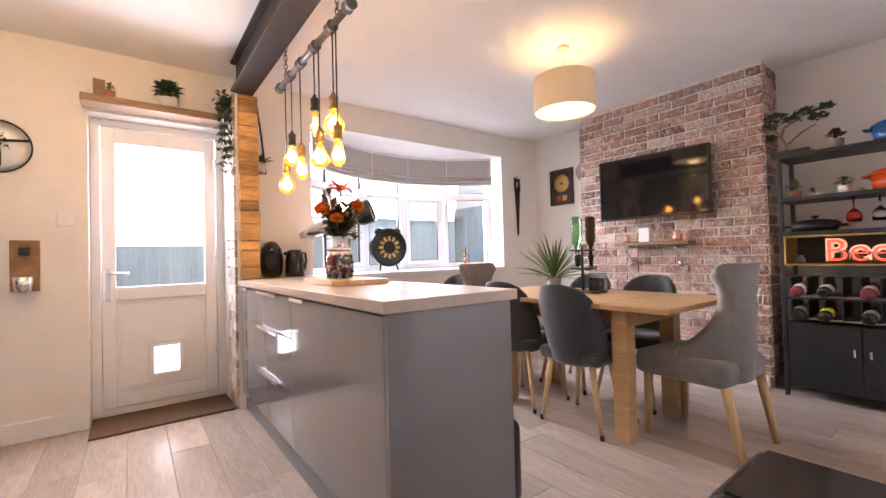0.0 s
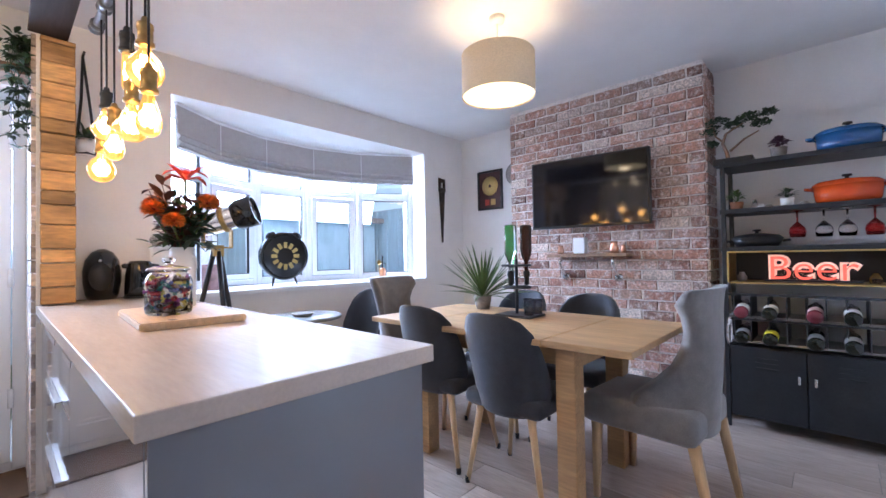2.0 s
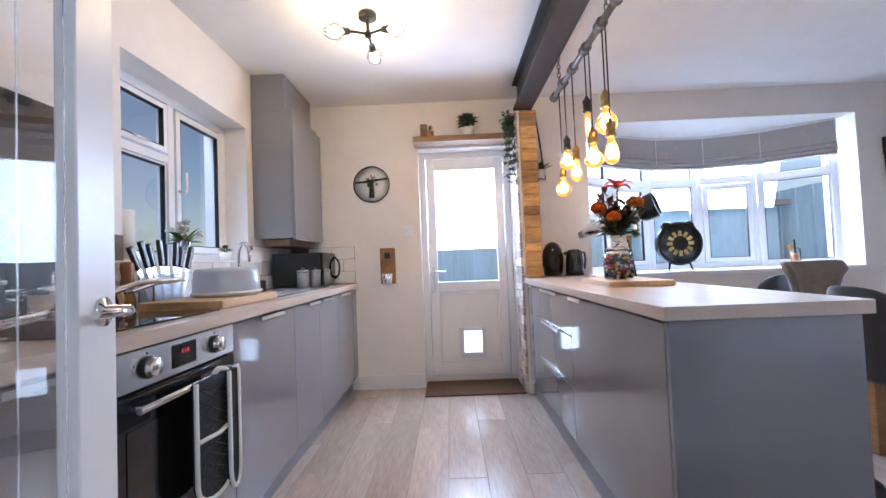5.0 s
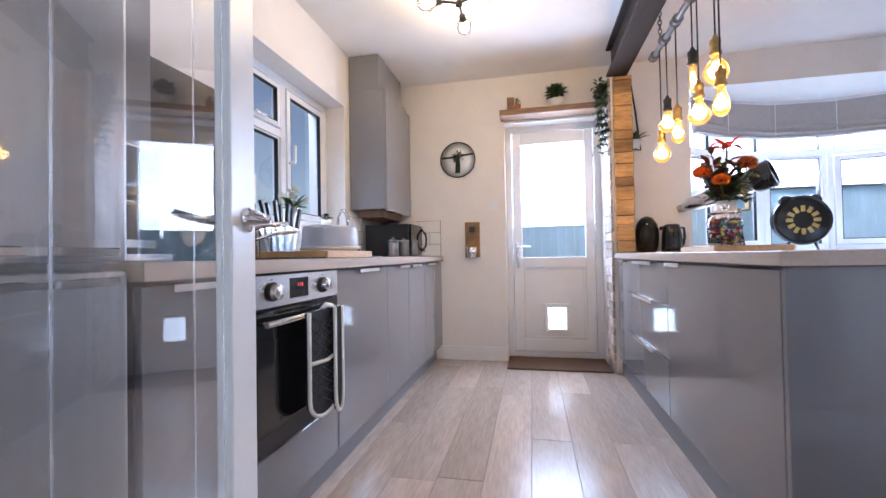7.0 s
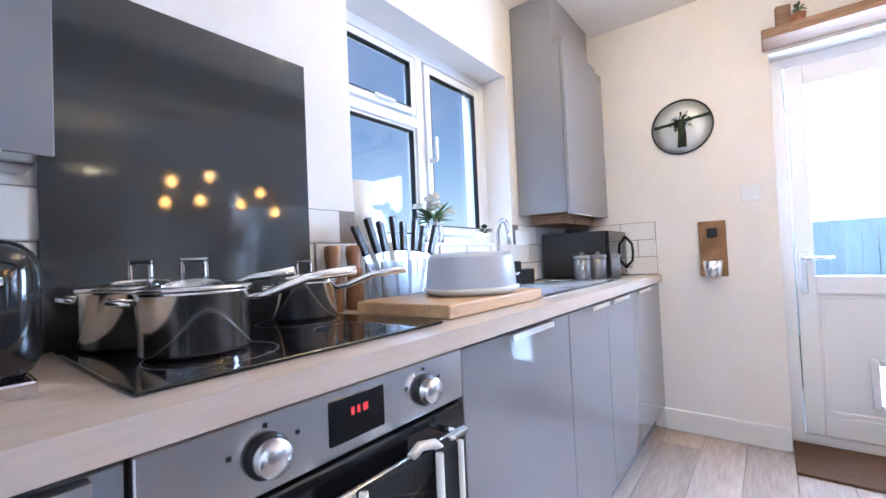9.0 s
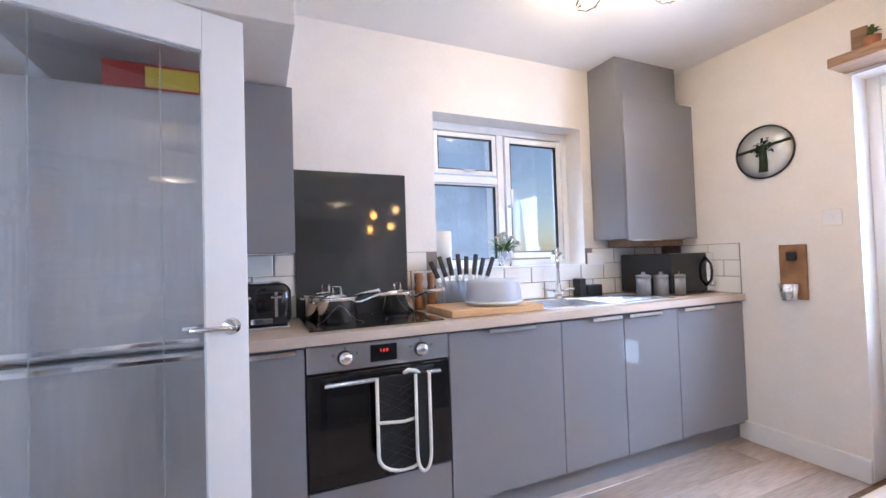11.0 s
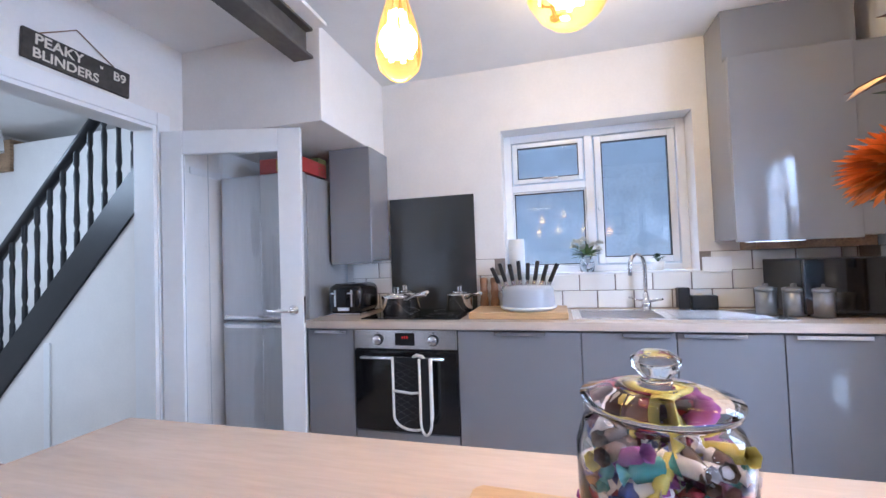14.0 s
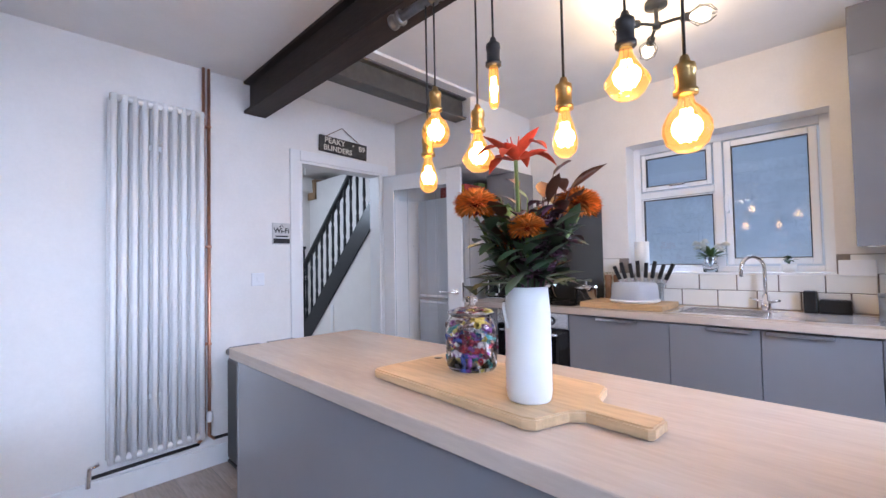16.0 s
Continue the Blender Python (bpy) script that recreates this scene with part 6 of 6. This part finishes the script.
part("cord", tube([(0, 0, .1), (0, 0, .539)], .004, 6), POTWHITE, hl)

# ---- north wall of the kitchen ----
cl = thing("wall_clock", "round convex silver wall plate with a dark tree reflection built on", "wall clock", pose(.268, YN - .001, 1.77))
part("rim", lathe([(.151, 0), (.158, 0), (.16, .012), (.157, .018), (.152, .012)], 40), BLACKMETAL, cl, "", pose(0, 0, 0, 90, 0, 0))
part("face", lathe([(0, .022), (.08, .017), (.151, .006), (.151, .0), (0, .0)], 40), material("silver_mist_face", (.70, .72, .71), .25, .35, grain=.06, scale=14, blotch=.22), cl, "", pose(0, 0, 0, 90, 0, 0))
# Reflection in the convex face, built as a dark bar, trunk and leaves.
DARKREFL = material("dark_green_reflection", (.02, .035, .015), .6, grain=.3, scale=40)
bm = tube([(-.142, -.014, .018), (-.06, -.022, .022), (0, -.025, .03), (.06, -.022, .036), (.142, -.014, .046)], .008, 6)
tube([(0, -.024, -.12), (.004, -.026, -.05), (0, -.026, .03)], .024, 8, bm, taper=.018)
random.seed(19)
for i in range(70):
    a, q = random.uniform(0, 6.283), random.uniform(.0, .06)
    p = Vector((q * math.cos(a), -.026, .03 + q * .75 * math.sin(a)))
    leaf(bm, p, p + Vector((random.uniform(-.026, .026), random.uniform(-.006, .0), random.uniform(-.02, .026))), .018, .004, .1)
part("motif", bm, DARKREFL, cl, "dark tree reflection built as a shape")
pl = thing("bottle_opener_board", "rustic wooden wall bottle opener with cap cup", "bottle opener", pose(.387, YN - .001, 1.03))
part("board", boxes((-.065, .065, -.02, 0, -.13, .18), w=.004), material("scorched_board", (.24, .13, .06), .6, grain=.3, scale=14, blotch=.45), pl)
part("opener", boxes((-.025, .025, -.035, -.02, .09, .14), w=.006), BLACKMETAL, pl)
part("cap_cup", lathe([(.034, -.13), (.046, -.04), (.048, -.04), (.036, -.132), (0, -.132)], 20, pose(0, -.066, .0)), STEEL, pl, "small galvanised cup")
ws = thing("door_shelf", "chunky rustic timber shelf above the back door", "shelf", pose(0, 0, 0))
part("board", boxes((.655, 1.50, YN - .175, YN - .002, 2.075, 2.125), w=.006), RUSTIC, ws)
bush("potted_plant", "bushy green plant in a white pot", pose(1.12, YN - .09, 2.126), POTWHITE, .13, .14, LEAFDARK, .026, 130, .055, .075, seed=12)
bush("potted_plant", "small succulent in a terracotta pot", pose(.80, YN - .10, 2.126), TERRA, .04, .07, LEAFMID, .014, 26, .032, .055, seed=13)
pf = thing("photo_block", "small wooden block ornament on the shelf", "ornament", pose(.745, YN - .07, 2.126, 0, 0, 12))
part("block", boxes((-.03, .03, -.015, .015, 0, .13), w=.003), RUSTIC, pf)
tr = thing("trailing_plant", "trailing green ivy hanging from the shelf end", "plant", pose(1.455, YN - .16, 2.126))
part("pot", lathe([(0, 0), (.035, 0), (.042, .06), (.036, .06), (0, .05)], 18), POTGREY, tr)
random.seed(17)
bm = bmesh.new()
for k in range(9):
    x, y, z = random.uniform(-.03, .03), random.uniform(-.05, .0), .06
    pts = [(x, y, z), (x * 1.6, y - .045, z + .03)]
    n = random.randint(4, 9)
    for i in range(n):
        pts.append((x * 1.6 + random.uniform(-.02, .02), y - .065 + random.uniform(-.02, .02), z - .055 * (i + 1)))
    tube(pts, .0018, 4, bm)
    for p in pts:
        for q in range(5):
            e = Vector(p) + Vector((random.uniform(-.04, .04), random.uniform(-.03, .02), random.uniform(-.02, .03)))
            leaf(bm, p, e, .024, .01, .2)
for i in range(60):
    p = Vector((random.uniform(-.06, .05), random.uniform(-.07, .04), random.uniform(.03, .14)))
    leaf(bm, p, p + Vector((random.uniform(-.04, .04), random.uniform(-.04, .03), random.uniform(-.02, .04))), .026, .01, .2)
part("foliage", bm, LEAFDARK, tr)
hg2 = thing("hanging_planter", "small white pot with a plant in a black strap hanger", "hanging planter", pose(1.72, YN - .06, 1.74))
part("pot", lathe([(0, 0), (.04, 0), (.048, .08), (.043, .08), (0, .07)], 20), POTWHITE, hg2)
part("strap", tube([(-.045, 0, .0), (-.02, .0, .30), (-.01, .03, .56), (0, .058, .60)], .007, 6), BLACK, hg2, "black leather strap")
part("strap", tube([(.045, 0, .0), (.015, .0, .30), (-.01, .03, .56)], .007, 6), BLACK, hg2, "black leather strap")
part("strap_base", tube([(-.045, 0, 0), (0, -.045, -.002), (.045, 0, 0)], .006, 6), BLACK, hg2)
bm = bmesh.new()
random.seed(6)
for i in range(34):
    a, e = random.uniform(0, 6.283), random.uniform(0, 1.4)
    d = Vector((math.cos(a) * math.cos(e), math.sin(a) * math.cos(e) * .8, math.sin(e)))
    leaf(bm, Vector((0, 0, .07)) + d * .03, Vector((0, 0, .07)) + d * random.uniform(.07, .15), .024, .02, .2)
part("foliage", bm, LEAFDARK, hg2)

# kitchen window sill
ro = thing("flower_jug", "white roses in a small dark jug", "flowers", pose(XW - .06, 2.30, WZ0 + .0145))
part("jug", lathe([(0, 0), (.04, 0), (.045, .04), (.035, .09), (.038, .11), (.034, .11), (0, .03)], 18), PANE, ro)
bm = bmesh.new()
random.seed(9)
for i in range(9):
    c = Vector((random.uniform(-.04, .05), random.uniform(-.09, .09), random.uniform(.13, .20)))
    for k in range(16):
        a, e = random.uniform(0, 6.283), random.uniform(-.2, 1.4)
        leaf(bm, c, c + Vector((math.cos(a) * math.cos(e), math.sin(a) * math.cos(e), math.sin(e))) * .03, .026, 0, .4)
part("roses", bm, material("white_petal", (.78, .76, .68), .6, grain=.05, scale=40), ro)
bm = bmesh.new()
for i in range(26):
    a = random.uniform(0, 6.283)
    leaf(bm, (0, 0, .09), (.09 * math.cos(a), .10 * math.sin(a), random.uniform(.10, .2)), .026, .02, .2)
part("foliage", bm, LEAFMID, ro)
bush("potted_plant", "small succulent in a white pot on the sill", pose(XW - .05, 2.70, WZ0 + .0145), POTWHITE, .055, .06, LEAFDARK, .018, 34, .038, .05, seed=15)
rl = thing("kitchen_roll", "white kitchen roll standing by the window", "kitchen roll", pose(XW - .06, 1.87, WZ0 + .0145))
part("roll", lathe([(0, 0), (.05, 0), (.05, .22), (.018, .22), (.018, .20), (0, .20)], 24), POTWHITE, rl)

# ---- outdoors ----
GRASS = material("lawn_grass", (.06, .10, .03), .95, grain=.4, scale=60, blotch=.3, bump=.5)
FENCE = material("blue_grey_fence_paint", (.38, .52, .58), .7, grain=.12, scale=14, stretch=(6, 6, 1), blotch=.1, per=.08)
structure("ground", boxes((-60, 60, 4.4, 120, -.22, -.16), (-60, -.8, -60, 4.4, -.22, -.16)), GRASS, "lawn and yard outside the house", "ground")
fn = thing("garden_fence", "blue-grey painted close-board garden fence", "fence", pose(0, 0, -.16))
for i in range(68):
    x = -1.6 + i * .15
    part("fence_board", boxes((x, x + .145, 8.2 + .015 * (i % 2), 8.22 + .015 * (i % 2), 0, 1.95)), FENCE, fn)
for z in (.3, 1.6):
    part("fence_rail", boxes((-1.6, 8.6, 8.24, 8.30, z, z + .09)), FENCE, fn)
for i in range(28):
    y = 4.6 + i * .15
    part("fence_board", boxes((6.2 + .015 * (i % 2), 6.22 + .015 * (i % 2), y, y + .145, 0, 2.15)), FENCE, fn)
sd = thing("garden_shed", "grey painted garden shed with a low roof", "shed", pose(5.0, 7.2, -.16))
part("wall", boxes((-1.0, 1.0, -.7, .7, 0, 1.9)), FENCE, sd)
part("roof", boxes((-1.1, 1.1, -.85, .85, 1.901, 1.98)), POTGREY, sd)
hs = thing("neighbour_house", "pale rendered neighbouring house with grey roof", "house", pose(-1.0, 17, -.16))
part("wall", boxes((-4, 3.5, 0, 6, 0, 4.6)), PAINT, hs)
bm = bmesh.new()
v = [bm.verts.new(p) for p in ((-4.3, -.3, 4.6), (3.8, -.3, 4.6), (3.8, 6.3, 4.6), (-4.3, 6.3, 4.6), (-4.3, 3, 7), (3.8, 3, 7))]
for q in ((0, 1, 5, 4), (2, 3, 4, 5), (0, 4, 3), (1, 2, 5), (3, 2, 1, 0)):
    bm.faces.new([v[i] for i in q])
part("roof", bm, POTGREY, hs)
for x in (-2.5, .8):
    part("window", boxes((x, x + 1.2, -.02, .02, 2.6, 3.8)), BLACKGLASS, hs)
nb = thing("neighbour_wall", "pale rendered side wall of the house next door", "house", pose(-2.6, 2.0, -.16))
part("wall", boxes((-.3, 0, -7, 1.35, 0, 5.5)), material("pale_blue_render", (.66, .72, .78), .9, grain=.06, scale=30, blotch=.08, bump=.2), nb)
part("corner", boxes((-.29, .03, 1.35, 1.5, 0, 5.5)), TRIM, nb)


# ---- floor planks and chimney bricks ----
random.seed(31)
PW, PL = .192, 1.21
PMESH = {}
i = 0
x = XW + .002
while x < XE:
    wd = min(PW, XE - x)
    y = -3.0 - random.uniform(0, PL)
    while y < YN:
        a, b = max(y, -3.0), min(y + PL, YN - .001)
        if b - a > .02:
            key = (round(wd, 3), round(b - a, 3))
            if key not in PMESH:
                PMESH[key] = mesh("plank", boxes((0, key[0] - .0025, 0, key[1] - .0025, -.003, .0), w=.0012, seg=1), PLANK)
            o = new("plank", PMESH[key])
            o.parent = FLOOR
            o.location = (x, a, 0)
        y += PL
    x += PW
    i += 1

BRICKM = bpy.data.materials.new("old_reclaimed_brick")
BRICKM.use_nodes = True
nt = BRICKM.node_tree
bs = nt.nodes["Principled BSDF"]
bs.inputs["Roughness"].default_value = .88
oi = nt.nodes.new("ShaderNodeObjectInfo")
ramp = nt.nodes.new("ShaderNodeValToRGB")
cols = ((0, (.15, .075, .06)), (.18, (.38, .18, .13)), (.4, (.50, .30, .23)), (.55, (.24, .13, .10)), (.70, (.66, .54, .47)), (.85, (.46, .24, .17)), (1, (.36, .25, .20)))
el = ramp.color_ramp.elements
el[0].position, el[0].color = 0, (*cols[0][1], 1)
el[1].position, el[1].color = 1, (*cols[-1][1], 1)
for p, c in cols[1:-1]:
    e = el.new(p)
    e.color = (*c, 1)
nt.links.new(oi.outputs["Random"], ramp.inputs[0])
tc = nt.nodes.new("ShaderNodeTexCoord")
ad = nt.nodes.new("ShaderNodeVectorMath")
ad.operation = 'MULTIPLY_ADD'
nt.links.new(oi.outputs["Random"], ad.inputs[0])
ad.inputs[1].default_value = (37, 91, 53)
nt.links.new(tc.outputs["Object"], ad.inputs[2])
n1 = nt.nodes.new("ShaderNodeTexNoise")
n1.inputs["Scale"].default_value, n1.inputs["Detail"].default_value = 22, 8
n1.inputs["Roughness"].default_value = .7
nt.links.new(ad.outputs[0], n1.inputs[0])
mr = nt.nodes.new("ShaderNodeMapRange")
mr.inputs[1].default_value, mr.inputs[2].default_value = .48, .64
mr.inputs[4].default_value = .8
nt.links.new(n1.outputs[0], mr.inputs[0])
mx = nt.nodes.new("ShaderNodeMixRGB")
nt.links.new(mr.outputs[0], mx.inputs[0])
nt.links.new(ramp.outputs[0], mx.inputs[1])
mx.inputs[2].default_value = (.72, .63, .58, 1)
n2 = nt.nodes.new("ShaderNodeTexNoise")
n2.inputs["Scale"].default_value, n2.inputs["Detail"].default_value = 70, 6
nt.links.new(ad.outputs[0], n2.inputs[0])
m2 = nt.nodes.new("ShaderNodeMapRange")
m2.inputs[1].default_value, m2.inputs[2].default_value, m2.inputs[3].default_value, m2.inputs[4].default_value = .35, .65, .55, 1.25
nt.links.new(n2.outputs[0], m2.inputs[0])
hv = nt.nodes.new("ShaderNodeHueSaturation")
nt.links.new(m2.outputs[0], hv.inputs["Value"])
nt.links.new(mx.outputs[0], hv.inputs["Color"])
nt.links.new(hv.outputs[0], bs.inputs["Base Color"])
bp = nt.nodes.new("ShaderNodeBump")
bp.inputs["Strength"].default_value, bp.inputs["Distance"].default_value = .6, .006
nt.links.new(n2.outputs[0], bp.inputs["Height"])
nt.links.new(bp.outputs[0], bs.inputs["Normal"])

CB = bpy.data.objects["chimney_breast"]
BR = {}


def brick_mesh(L, H, v):
    key = (round(L, 2), v)
    if key not in BR:
        random.seed(int(L * 1000) + v * 77)
        bm = bmesh.new()
        pts = []
        for yy, zz in ((0, 0), (L * .35, .0), (L * .7, 0), (L, 0), (L, H), (L * .66, H), (L * .3, H), (0, H)):
            pts.append((yy + random.uniform(-.0035, .0035), zz + random.uniform(-.003, .003)))
        bk = [bm.verts.new((0, y, z)) for y, z in pts]
        cy, cz = L / 2, H / 2
        fr = [bm.verts.new((-.012 + random.uniform(-.0015, .0015), cy + (y - cy) * .965, cz + (z - cz) * .90)) for y, z in pts]
        n = len(pts)
        bm.faces.new(fr)
        for k in range(n):
            bm.faces.new((bk[k], bk[(k + 1) % n], fr[(k + 1) % n], fr[k]))
        BR[key] = mesh("brick", bm, BRICKM)
    return BR[key]


course, BL = .0765, .222
rows = int(CH / course)
lay = random.Random(5)
for r in range(rows + 1):
    z = r * course
    H = min(course - .011, CH - z - .004)
    if H < .03:
        continue
    y = 1.143 - (BL / 2 if r % 2 else 0) - .004
    while y < 2.74:
        a, b = max(y, 1.143), min(y + BL - .011, 2.738)
        if b - a > .03:
            o = new("brick", brick_mesh(b - a, H, lay.randrange(4)) if H > .06 else mesh("brick", boxes((-.012, 0, 0, b - a, 0, H)), BRICKM))
            o.parent = CB
            o.location = (4.745, a, z + .005)
        y += BL
    # bricks of the south return
    x = 4.733 + (0 if r % 2 else -.0)
    a = 4.735
    for wdt in ((.10, .222) if r % 2 else (.222, .10)):
        b = min(a + wdt - .011, XE - .001)
        o = new("brick", brick_mesh(b - a, H, lay.randrange(4)) if H > .06 else mesh("brick", boxes((-.012, 0, 0, b - a, 0, H)), BRICKM))
        o.parent = CB
        o.matrix_basis = pose(b, 1.139, z + .005, 0, 0, 90)
        a += wdt
